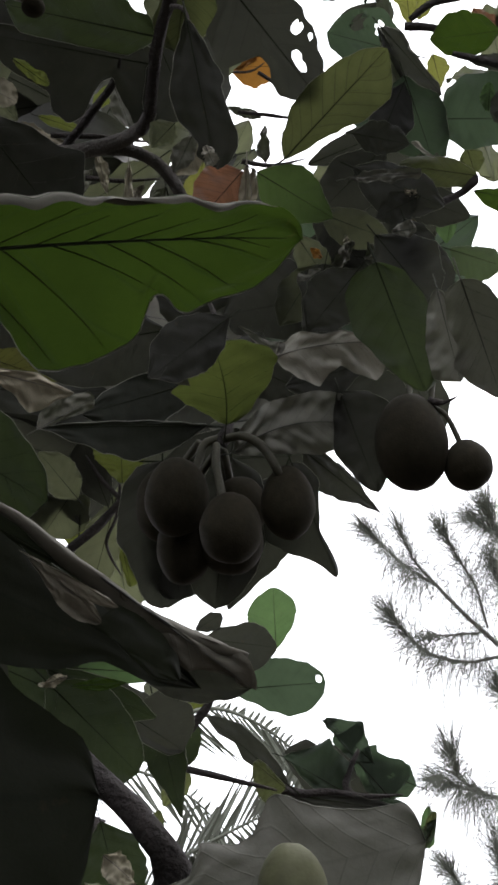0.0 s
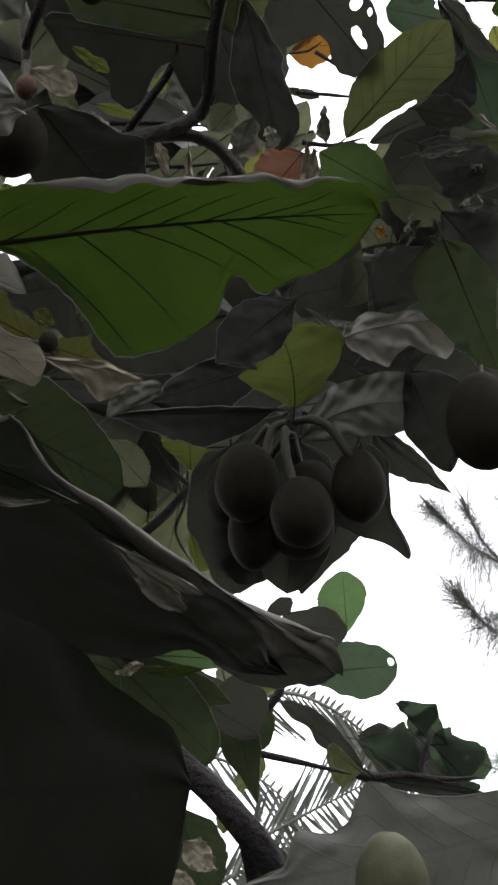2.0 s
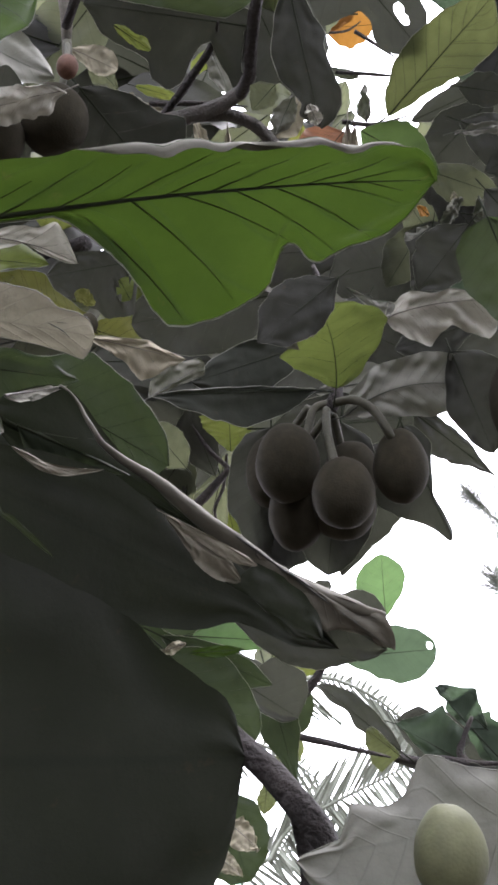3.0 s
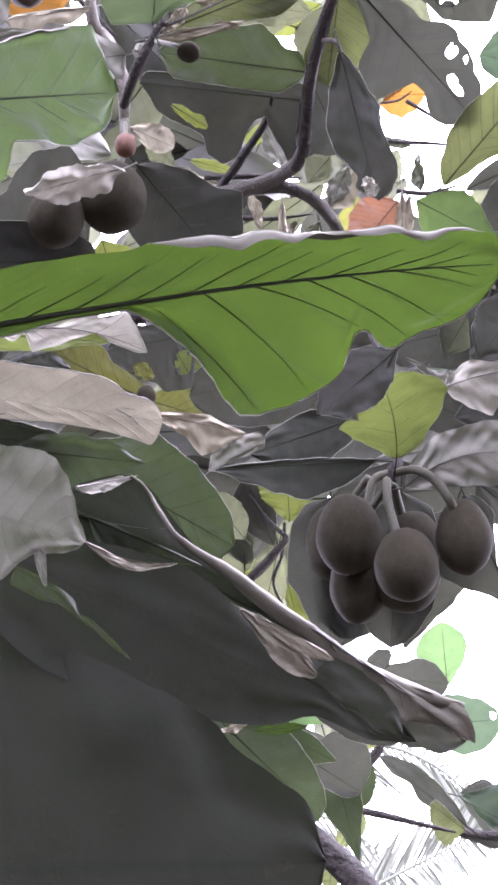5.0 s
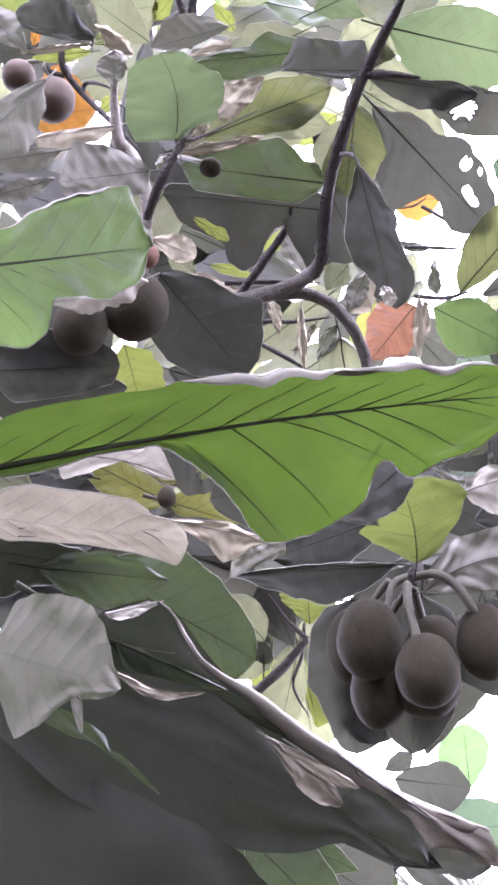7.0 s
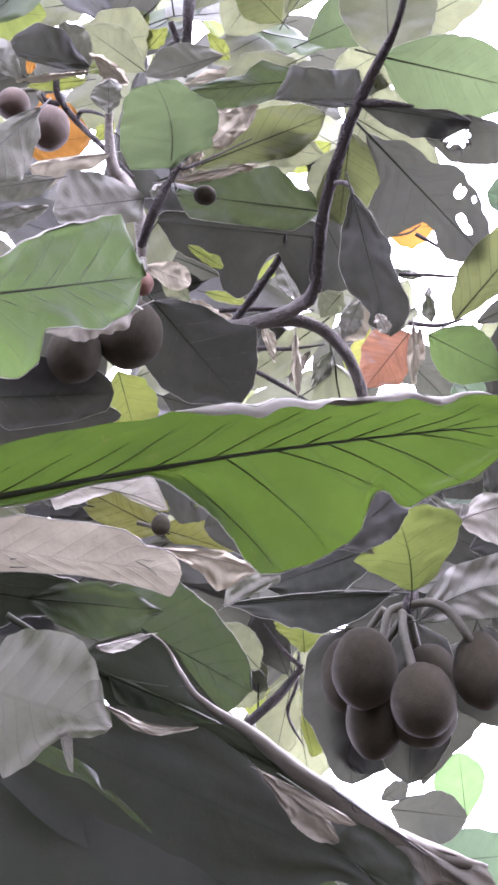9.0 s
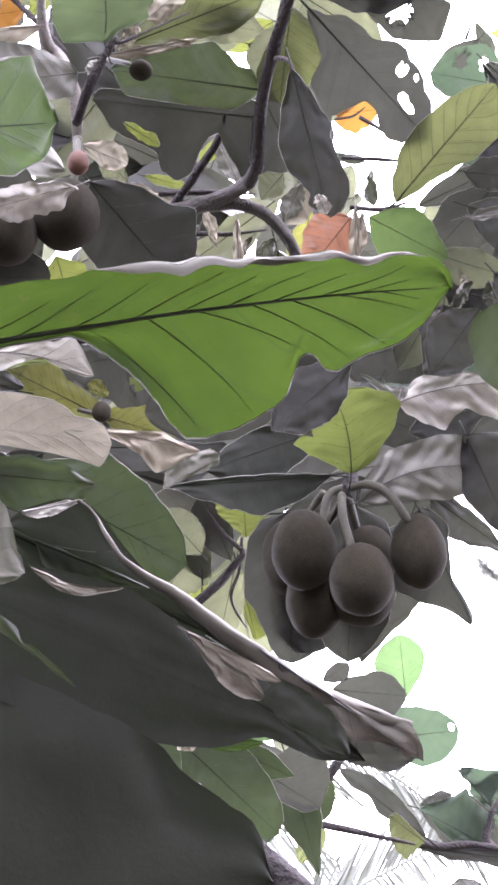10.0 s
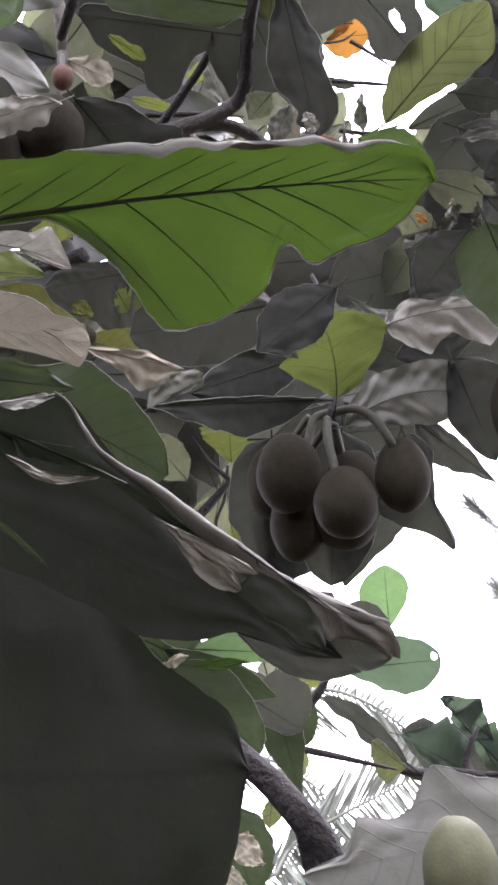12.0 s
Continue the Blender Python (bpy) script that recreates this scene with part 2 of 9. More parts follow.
SOIL = solid_material("leaf_litter_soil", (0.022, 0.018, 0.011), (0.06, 0.048, 0.028), 1.5, 0.9, 0.8, 0.03)


# ---- shapes ----
def part(name, bm, material, parent=None, label="", smooth=True):
    me = bpy.data.meshes.new(name)
    bm.normal_update()
    bm.to_mesh(me)
    bm.free()
    if smooth:
        me.shade_smooth()
    me.materials.append(material)
    ob = new(name, me)
    if parent is not None:
        ob.parent = parent
    if label:
        tagged(ob, label)
    return ob


def tube(bm, path, radii, sides=8, lumps=0.0):
    """A closed tapering tube along a smooth path through the given places."""
    p = [Vector(q) for q in path]
    fine, rad = [], []
    steps = 5 if len(p) > 2 else 1
    for i in range(len(p) - 1):
        a, b, c, d = p[max(i - 1, 0)], p[i], p[i + 1], p[min(i + 2, len(p) - 1)]
        for k in range(steps):
            t = k / steps
            fine.append(0.5 * (2 * b + (c - a) * t + (2 * a - 5 * b + 4 * c - d) * t * t + (3 * b - a - 3 * c + d) * t ** 3))
            rad.append(radii[i] * (1 - t) + radii[i + 1] * t)
    fine.append(p[-1])
    rad.append(radii[-1])
    rings = []
    u = None
    for i, q in enumerate(fine):
        along = (fine[min(i + 1, len(fine) - 1)] - fine[max(i - 1, 0)]).normalized()
        if u is None:
            u = along.orthogonal().normalized()
        u = (u - along * u.dot(along)).normalized()
        w = along.cross(u)
        ring = []
        for k in range(sides):
            ang = 2 * math.pi * k / sides
            way = u * math.cos(ang) + w * math.sin(ang)
            r = rad[i] * (1 + lumps * noise.noise(q * 14 + way * 1.3))
            ring.append(bm.verts.new(q + way * r))
        rings.append(ring)
    for a, b in zip(rings, rings[1:]):
        for k in range(sides):
            bm.faces.new((a[k], a[(k + 1) % sides], b[(k + 1) % sides], b[k]))
    bm.faces.new(rings[0][::-1])
    bm.faces.new(rings[-1])


def widths(knots, s):
    """Half width of a blade at s, eased between its knots."""
    for (a, wa), (b, wb) in zip(knots, knots[1:]):
        if s <= b:
            t = (s - a) / max(b - a, 1e-6)
            t = t * 0.5 + 0.5 * t * t * (3 - 2 * t)
            return wa + (wb - wa) * t
    return knots[-1][1]


TREE = new("breadfruit_tree")
tagged(TREE, "tall breadfruit tree with large lobed leaves and hanging fruit", "tree")
TREE.location = (-2.9, 3.4, 0.0)
bpy.context.view_layer.update()
HOME = TREE.matrix_world.inverted()
leaf_count = 0


def leaf(material, base, tip, side, left, right, bend=0.0, fold=0.0, wave=0.006, curl=(0.0, 0.0), ribs=0, holes=(), jag=0.085, res=34, soft=0.03, rim=True, stalk=None, roll_from=0.0, dark_veins=False, bow=0.0, spine=True, pleat=1.0, label="", parent=None):
    """One leaf: a blade between base and tip with its own half widths to either side, bent, folded, wavy, with rolled rims and
    chewed holes, a raised midrib with its stalk, and raised side veins."""
    global leaf_count
    leaf_count += 1
    seed = leaf_count * 7.31
    b, t = Vector(base), Vector(tip)
    axis = t - b
    length = axis.length
    ax = axis / length
    sd = Vector(side)
    sd = sd.normalized()
    nrm = ax.cross(sd).normalized()
    cols = 9

    def spot(s, v, lift=0.0):
        knots, rolled = (left, curl[0]) if v < 0 else (right, curl[1])
        w = sum(widths(knots, min(max(s + soft * k, 0.0), 1.0)) for k in (-1, -0.5, 0, 0.5, 1)) / 5
        w *= 1 + jag * (noise.noise(Vector((s * 9, seed, 1.0 if v < 0 else 5.0))) + 0.6 * noise.noise(Vector((s * 27, seed, 3.0 if v < 0 else 8.0))))
        end = min(s / 0.05, (1 - s) / 0.05, 1.0)
        w *= math.sqrt(max(0.0, 1 - (1 - end) ** 2))
        a, down = abs(v), 0.0
        rolled *= max(0.0, min(1.0, (s - roll_from) / 0.12, (0.95 - s) / 0.14)) * (0.72 + 0.75 * noise.noise(Vector((s * 6.5, seed, 6.0))) + 0.4 * noise.noise(Vector((s * 19, seed, 7.0))))
        out = a * w
        if rolled > 0.02 and a > 1 - rolled:
            q = (a - (1 - rolled)) / rolled
            turn = 2.8 + 0.9 * noise.noise(Vector((s * 6, seed, 2.0)))
            strip = rolled * w * 1.7
            out = (1 - rolled) * w + strip / turn * math.sin(turn * q)
            down = -strip / turn * (1 - math.cos(turn * q))
        p = b + axis * s + sd * ((out if v > 0 else -out) + bow * length * 4 * s * (1 - s))
        quilt = spine * math.sin(2 * math.pi * ((s - 0.21 * a) * max(ribs, 7))) * 0.014 * min(w, 0.06) * min(1, a * 3)
        crease = (pleat - 1) * 0.05 * min(w, 0.06) * min(1, a * 4) * (noise.noise(Vector(((s - 0.3 * a) * max(ribs, 7) * 0.9, v * 1.2, seed + 11))) + 0.6 * noise.noise(Vector(((s - 0.3 * a) * max(ribs, 7) * 2.3, v * 1.5, seed + 13))))
        ripple = wave * (noise.noise(Vector((s * 4.5, v * 1.5, seed))) + 0.5 * noise.noise(Vector((s * 11, v * 3, seed + 4)))) * (0.25 + 1.3 * a)
        return p + nrm * (down + quilt + crease + ripple + bend * length * 4 * s * (1 - s) + fold * a * w + lift)

    bm = bmesh.new()
    uvl = bm.loops.layers.uv.new("UVMap")
    grid, where = [], {}
    for i in range(res + 1):
        row = []
        s = i / res
        s = s * 0.75 + 0.25 * (0.5 - 0.5 * math.cos(math.pi * s))
        for j in range(-cols, cols + 1):
            v = j / cols
            hs, hv = s, v
            for hu, hw, ru, rv in holes:
                du, dv = (hs - hu) / ru, (hv - hw) / rv
                far = math.hypot(du, dv)
                edge = 1 + 0.25 * noise.noise(Vector((du, dv, seed)))
                if 0.6 * edge < far < 1.35 * edge:
                    hs, hv = hu + du / far * edge * ru, hw + dv / far * edge * rv
            vert = bm.verts.new(spot(min(max(hs, 0), 1), min(max(hv, -1), 1)))
            where[vert] = (hs, 0.5 + 0.5 * hv)
            row.append(vert)
        grid.append(row)
    for i in range(res):
        for j in range(2 * cols):
            four = (grid[i][j], grid[i + 1][j], grid[i + 1][j + 1], grid[i][j + 1])
            cs = sum(where[q][0] for q in four) / 4
            cv = sum(where[q][1] for q in four) / 2 - 1
            if any(math.hypot((cs - hu) / ru, (cv - hw) / rv) < 0.85 for hu, hw, ru, rv in holes):
                continue
            f = bm.faces.new(four)
            for loop in f.loops:
                loop[uvl].uv = where[loop.vert]
    bmesh.ops.delete(bm, geom=[q for q in bm.verts if not q.link_faces], context="VERTS")
    blade = part("leaf", bm, material, parent or TREE, label)
    thick = max(0.0012, min(0.0065 * length, 0.0028))
    bm = bmesh.new()
    path = [spot(s, 0.0, -thick * 0.35) for s in (0.0, 0.12, 0.3, 0.5, 0.7, 0.85, 0.97)]
    rad = [thick * k for k in (1.0, 0.9, 0.72, 0.55, 0.38, 0.25, 0.1)]
    if stalk:
        path, rad = [Vector(stalk)] + path, [thick * 1.2] + rad
    elif length > 0.12:
        path, rad = [b - ax * length * 0.16 + nrm * length * 0.04] + path, [thick * 1.15] + rad
    if spine:
        tube(bm, path, rad, 6)
        part("midrib", bm, RIBS.get(material, RIB), blade)
    else:
        bm.free()
    if ribs:
        for k in range(ribs):
            for sg in (-1, 1):
                s0 = 0.06 + 0.86 * (k + 0.3 * (sg > 0) + 0.25 * noise.noise(Vector((k, sg, seed)))) / ribs
                knots = left if sg < 0 else right
                reach = widths(knots, min(s0 + 0.19, 0.97)) * 0.95
                hop = []
                for q in (0.0, 0.15, 0.35, 0.55, 0.75, 0.9, 1.0):
                    s = s0 + 0.24 * q - 0.05 * q * q
                    v = q * reach / max(widths(knots, min(s, 1.0)), 1e-4)
                    if s > 0.96 or v > 0.97 - curl[0 if sg < 0 else 1]:
                        break
                    hop.append((s, sg * v))
                if len(hop) > 2 and reach > 0.03 * length:
                    bm = bmesh.new()
                    tube(bm, [spot(s, v, 0.0) for s, v in hop], [thick * (0.25 if dark_veins else 0.2) * (1 - 0.7 * i / (len(hop) - 1)) for i in range(len(hop))], 4)
                    part("side_vein", bm, RIBS.get(material, RIB if dark_veins else SOFTRIB), blade)
    # thin pale tubes that stand for light along the leaf edge
    if rim and length > 0.13:
        bm = bmesh.new()
        fine = min(0.0009, 0.0022 * length)
        for sg in (-1, 1):
            if curl[0 if sg < 0 else 1]:
                continue
            ring = [spot(0.01 + 0.98 * i / res, sg * 1.0) for i in range(res + 1)]
            rows = [[bm.verts.new(q + w * fine) for w in (sd, nrm, -sd, -nrm)] for q in ring]
            for p, q in zip(rows, rows[1:]):
                for j in range(4):
                    bm.faces.new((p[j], q[j], q[(j + 1) % 4], p[(j + 1) % 4]))
        if bm.verts and not holes:
            part("edge_light", bm, EDGE, blade, "pale line standing for light along the leaf edge")
        else:
            bm.free()
    for roll, sg in ((curl[0], -1), (curl[1], 1)):
        if not roll:
            continue
        bm = bmesh.new()
        rows = []
        for i in range(res + 1):
            first = max(0.02, roll_from)
            at = first + (0.98 - first) * i / res
            wide = roll * max(0.03, min(1.0, (at - first) / 0.12, (0.93 - at) / 0.12))
            rows.append([bm.verts.new(spot(at, sg * (1 - wide * (1 - q)), -0.0006)) for q in (0.3, 0.5, 0.7, 0.85, 1.0)])
        for p, q in zip(rows, rows[1:]):
            for j in range(4):
                bm.faces.new((p[j], q[j], q[j + 1], p[j + 1]))
        part("rolled_rim", bm, LIP, blade, "pale rolled-over rim")
    blade.matrix_parent_inverse = HOME
    return blade


def roll(path, radii, material, label):
    """A dry leaf edge rolled up on itself: a flattened, creased, tapering tube."""
    bm = bmesh.new()
    tube(bm, path, radii, 12, 0.3)
    for q in bm.verts:
        q.co += 0.0012 * Vector((noise.noise(q.co * 60), noise.noise(q.co * 60 + Vector((9, 0, 0))), noise.noise(q.co * 60 + Vector((0, 9, 0)))))
    ob = part("leaf", bm, material, TREE, label)
    ob.matrix_parent_inverse = HOME
    return ob


def limb(name, path, radii, material):
    bm = bmesh.new()
    if name == "twig":
        radii = radii[:-1] + [radii[-1] * 0.35]
    tube(bm, path, radii, 10, 0.35)
    ob = part(name, bm, material, TREE)
    ob.matrix_parent_inverse = HOME
    return ob


def breadfruit(place, wide, tall, material, stalk, thick, label="dark green round breadfruit hanging on its stalk"):
    """A pebbly, slightly pear-shaped fruit with its stalk and the small collar where they meet."""
    bm = bmesh.new()
    bmesh.ops.create_icosphere(bm, subdivisions=4, radius=1.0)
    seed = place[0] * 31
    for q in bm.verts:
        c = q.co.copy()
        wob = 1 + 0.035 * noise.noise(c * 1.7 + Vector((seed, 0, 0))) + 0.012 * noise.noise(c * 9 + Vector((seed, 0, 0)))
        pear = 1 - 0.07 * c.z
        dip = 0.05 * math.exp(-((c.x ** 2 + c.y ** 2) / 0.03)) * (c.z > 0)
        q.co = Vector((c.x * wide * pear, c.y * wide * pear, (c.z - dip) * tall)) * wob
    ob = part("breadfruit", bm, material)
    ob.location = place
    tagged(ob, label, "fruit", "breadfruit on the tree")
    if stalk:
        bm = bmesh.new()
        here = Vector(place)
        tube(bm, [Vector(q) - here for q in stalk], [thick] * len(stalk), 8, 0.2)
        part("stalk", bm, STALK, ob)
    return ob


# ---- ground ----
bm = bmesh.new()
bmesh.ops.create_grid(bm, x_segments=60, y_segments=60, size=300)
for q in bm.verts:
    q.co.z = 0.15 * noise.noise(q.co * 0.05)
    if q.co.length < 12:
        q.co.z -= 0.1
tagged(part("ground", bm, SOIL), "brown soil with fallen leaves under the trees", "ground", kind="structure")

# ---- breadfruit tree: trunk ----
limb("trunk", [(-2.9, 3.4, -0.3), (-2.82, 3.4, 1.2), (-2.86, 3.45, 2.8), (-2.8, 3.42, 4.0), (-2.88, 3.5, 5.0), (-2.84, 3.4, 6.2)], [0.26, 0.21, 0.18, 0.15, 0.12, 0.06], BARK)
limb("limb", [(-2.8, 3.42, 3.6), (-1.7, 3.3, 3.75), (-1.2, 3.2, 3.95), (-0.75, 2.95, 3.85)], [0.07, 0.05, 0.04, 0.022], BARK)


# near leaves round the eye
leaf(GREEN, (-0.350, 0.846, 2.207), (0.084, 1.007, 2.345), (-0.20, 0.89, -0.42), [(0.000, 0.0100), (0.183, 0.0377), (0.228, 0.0386), (0.302, 0.0385), (0.378, 0.0354), (0.418, 0.0383), (0.459, 0.0440), (0.491, 0.0462), (0.540, 0.0469), (0.581, 0.0462), (0.624, 0.0424), (0.669, 0.0380), (0.713, 0.0402), (0.763, 0.0449), (0.796, 0.0420), (0.845, 0.0365), (0.900, 0.0345), (0.939, 0.0291), (1.000, 0.0213)], [(0.000, 0.0021), (0.174, 0.0072), (0.219, 0.0069), (0.297, 0.0058), (0.363, 0.0052), (0.387, 0.0116), (0.415, 0.0228), (0.444, 0.0359), (0.466, 0.0487), (0.494, 0.0693), (0.523, 0.0957), (0.552, 0.1134), (0.591, 0.1204), (0.629, 0.1163), (0.665, 0.1086), (0.703, 0.0980), (0.724, 0.0861), (0.736, 0.0489), (0.757, 0.0497), (0.784, 0.0645), (0.803, 0.0679), (0.834, 0.0617), (0.873, 0.0557), (0.923, 0.0469), (0.951, 0.0358), (1.000, 0.0100)], bow=-0.031, bend=-0.02, fold=0.05, curl=(0.31, 0), roll_from=0.4, dark_veins=True, ribs=11, wave=0.009, res=96, jag=0.008, soft=0.003, label="large backlit green breadfruit leaf with a deep lobe and rolled rim")
leaf(LIT_GREEN, (-0.254, 0.601, 2.153), (-0.147, 0.723, 2.274), (-0.02, 0.71, -0.70), [(0.000, 0.0043), (0.219, 0.0145), (0.337, 0.0168), (0.427, 0.0193), (0.549, 0.0278), (0.656, 0.0321), (0.746, 0.0351), (0.867, 0.0377), (0.947, 0.0373), (0.975, 0.0130), (1.000, 0.0311)], [(0.000, 0.0100), (0.240, 0.0340), (0.372, 0.0413), (0.484, 0.0458), (0.530, 0.0391), (0.555, 0.0213), (0.646, 0.0224), (0.790, 0.0269), (0.909, 0.0202), (0.940, 0.0164), (1.000, 0.0049)], soft=0.006, curl=(0.11, 0), ribs=8, wave=0.006, bend=-0.03, jag=0.015, res=70, label="large bright green leaf with a curled edge")
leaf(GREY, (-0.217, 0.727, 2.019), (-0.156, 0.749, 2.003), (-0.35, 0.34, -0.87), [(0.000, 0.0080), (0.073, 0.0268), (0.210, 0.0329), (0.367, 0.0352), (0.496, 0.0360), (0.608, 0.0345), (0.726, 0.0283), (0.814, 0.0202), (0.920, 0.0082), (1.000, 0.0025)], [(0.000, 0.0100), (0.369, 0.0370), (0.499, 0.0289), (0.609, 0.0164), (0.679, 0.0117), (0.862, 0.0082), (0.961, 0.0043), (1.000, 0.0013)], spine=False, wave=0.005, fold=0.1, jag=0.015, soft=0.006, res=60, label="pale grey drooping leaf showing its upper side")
leaf(GREY, (-0.178, 0.745, 2.001), (-0.175, 0.752, 1.983), (-0.94, -0.23, -0.24), [(0.000, 0.0009), (0.205, 0.0030), (0.553, 0.0021), (1.000, 0.0006)], [(0.000, 0.0008), (0.145, 0.0026), (0.503, 0.0025), (0.871, 0.0014), (1.000, 0.0004)], rim=False, spine=False, wave=0.001, jag=0.02)
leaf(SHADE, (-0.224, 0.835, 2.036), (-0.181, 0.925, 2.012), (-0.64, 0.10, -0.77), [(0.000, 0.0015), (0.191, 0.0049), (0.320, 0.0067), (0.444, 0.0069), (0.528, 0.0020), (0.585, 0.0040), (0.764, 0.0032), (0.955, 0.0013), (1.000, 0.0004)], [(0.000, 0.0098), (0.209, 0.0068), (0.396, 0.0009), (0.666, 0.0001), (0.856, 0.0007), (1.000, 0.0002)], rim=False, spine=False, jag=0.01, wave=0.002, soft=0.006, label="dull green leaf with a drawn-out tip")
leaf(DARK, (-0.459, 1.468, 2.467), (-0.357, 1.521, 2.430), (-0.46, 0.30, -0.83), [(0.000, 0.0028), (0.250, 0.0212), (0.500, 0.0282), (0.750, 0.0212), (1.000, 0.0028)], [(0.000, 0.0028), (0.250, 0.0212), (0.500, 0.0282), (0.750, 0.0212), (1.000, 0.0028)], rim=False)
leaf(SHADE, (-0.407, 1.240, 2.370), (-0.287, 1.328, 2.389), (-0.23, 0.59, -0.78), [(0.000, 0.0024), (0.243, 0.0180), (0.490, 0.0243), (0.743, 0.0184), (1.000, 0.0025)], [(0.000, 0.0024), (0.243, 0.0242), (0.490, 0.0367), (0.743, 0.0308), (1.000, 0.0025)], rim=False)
leaf(PALE, (-0.409, 1.080, 2.334), (-0.234, 1.195, 2.353), (-0.23, 0.48, -0.84), [(0.000, 0.0089), (0.149, 0.0295), (0.242, 0.0349), (0.390, 0.0343), (0.540, 0.0357), (0.695, 0.0335), (0.764, 0.0281), (0.812, 0.0210), (0.901, 0.0198), (0.954, 0.0159), (1.000, 0.0108)], [(0.000, 0.0056), (0.178, 0.0188), (0.273, 0.0162), (0.519, 0.0138), (0.725, 0.0153), (0.860, 0.0193), (0.965, 0.0236), (1.000, 0.0178)], spine=False, wave=0.002, fold=0.0, jag=0.015, soft=0.006, res=70, label="pale beige leaf with parallel veins, torn at the tip")
limb("vein", [(-0.372, 1.108, 2.333), (-0.347, 1.124, 2.341), (-0.325, 1.136, 2.346), (-0.298, 1.152, 2.351), (-0.275, 1.165, 2.355), (-0.256, 1.175, 2.357)], [0.0005, 0.0005, 0.0005, 0.0005, 0.0005, 0.0002], GREYRIB)
limb("vein", [(-0.373, 1.112, 2.327), (-0.343, 1.131, 2.334), (-0.322, 1.145, 2.337), (-0.299, 1.160, 2.339)], [0.0005, 0.0005, 0.0005, 0.0002], GREYRIB)
limb("vein", [(-0.371, 1.103, 2.342), (-0.346, 1.118, 2.350), (-0.319, 1.133, 2.356), (-0.297, 1.146, 2.361), (-0.271, 1.160, 2.365)], [0.0005, 0.0005, 0.0005, 0.0005, 0.0002], GREYRIB)
limb("vein", [(-0.370, 1.097, 2.351), (-0.344, 1.113, 2.358), (-0.318, 1.129, 2.363)], [0.0005, 0.0005, 0.0002], GREYRIB)
limb("vein", [(-0.306, 1.143, 2.355), (-0.284, 1.158, 2.356), (-0.263, 1.174, 2.351), (-0.255, 1.184, 2.346)], [0.0005, 0.0005, 0.0005, 0.0002], GREYRIB)
leaf(SHADOWED, (-0.515, 1.132, 2.355), (-0.338, 1.309, 2.398), (-0.37, 0.78, -0.51), [(0.000, 0.0130), (0.235, 0.0328), (0.480, 0.0301), (0.735, 0.0206), (1.000, 0.0000)], [(0.000, 0.0131), (0.235, 0.0508), (0.480, 0.0519), (0.735, 0.0315), (1.000, 0.0000)], wave=0.01)
leaf(SHADOWED, (-0.286, 1.064, 2.204), (0.010, 1.310, 2.087), (-0.54, 0.48, -0.69), [(0.000, 0.0120), (0.053, 0.0337), (0.112, 0.0493), (0.149, 0.0476), (0.237, 0.0316), (0.321, 0.0205), (0.418, 0.0097), (0.501, 0.0015), (0.778, 0.0005), (1.000, 0.0005)], [(0.000, 0.0058), (0.180, 0.0299), (0.369, 0.0461), (0.568, 0.0474), (0.778, 0.0323), (1.000, 0.0022)], ribs=6, wave=0.008, rim=False, label="dark underside of a long folded leaf")
roll([(-0.223, 1.054, 2.215), (-0.213, 1.050, 2.207), (-0.206, 1.058, 2.196), (-0.196, 1.059, 2.176), (-0.187, 1.067, 2.164), (-0.174, 1.084, 2.157), (-0.154, 1.103, 2.148), (-0.127, 1.127, 2.129), (-0.100, 1.157, 2.116), (-0.076, 1.186, 2.103), (-0.047, 1.222, 2.095), (-0.012, 1.257, 2.090), (0.018, 1.279, 2.086)], [0.0006, 0.001, 0.0014, 0.002, 0.0026, 0.0036, 0.0048, 0.0062, 0.0074, 0.0082, 0.008, 0.0066, 0.003], WITHER, "long withered grey-brown leaf edge rolled up on itself")
leaf(DRY, (-0.145, 1.056, 2.102), (-0.074, 1.101, 2.069), (-0.54, 0.25, -0.80), [(0.000, 0.0008), (0.492, 0.0026), (0.705, 0.0026), (0.892, 0.0027), (1.000, 0.0008)], [(0.000, 0.0001), (0.244, 0.0002), (0.274, 0.0052), (0.432, 0.0050), (0.574, 0.0065), (0.687, 0.0076), (0.815, 0.0066), (1.000, 0.0020)], spine=False, wave=0.002, jag=0.04, soft=0.01, rim=False, label="folded tan flap of a withered leaf")
leaf(DRY, (-0.138, 1.062, 2.098), (-0.088, 1.104, 2.058), (-0.70, 0.17, -0.69), [(0.000, 0.0015), (0.209, 0.0049), (0.421, 0.0056), (0.608, 0.0054), (0.808, 0.0074), (1.000, 0.0022)], [(0.000, 0.0009), (0.154, 0.0030), (0.370, 0.0076), (0.540, 0.0119), (0.732, 0.0113), (1.000, 0.0034)], spine=False, wave=0.008, fold=0.2, jag=0.06, soft=0.01, rim=False)
leaf(SHADOWED, (-0.115, 1.102, 2.069), (-0.030, 1.132, 2.018), (-0.55, 0.22, -0.80), [(0.000, 0.0051), (0.140, 0.0170), (0.209, 0.0001), (0.304, 0.0253), (0.483, 0.0265), (0.681, 0.0240), (0.862, 0.0175), (1.000, 0.0052)], [(0.000, 0.0000), (0.396, 0.0001), (0.604, 0.0046), (0.811, 0.0090), (1.000, 0.0027)], spine=False, wave=0.008, jag=0.04, soft=0.01, rim=False, label="dark fold of a withered leaf")
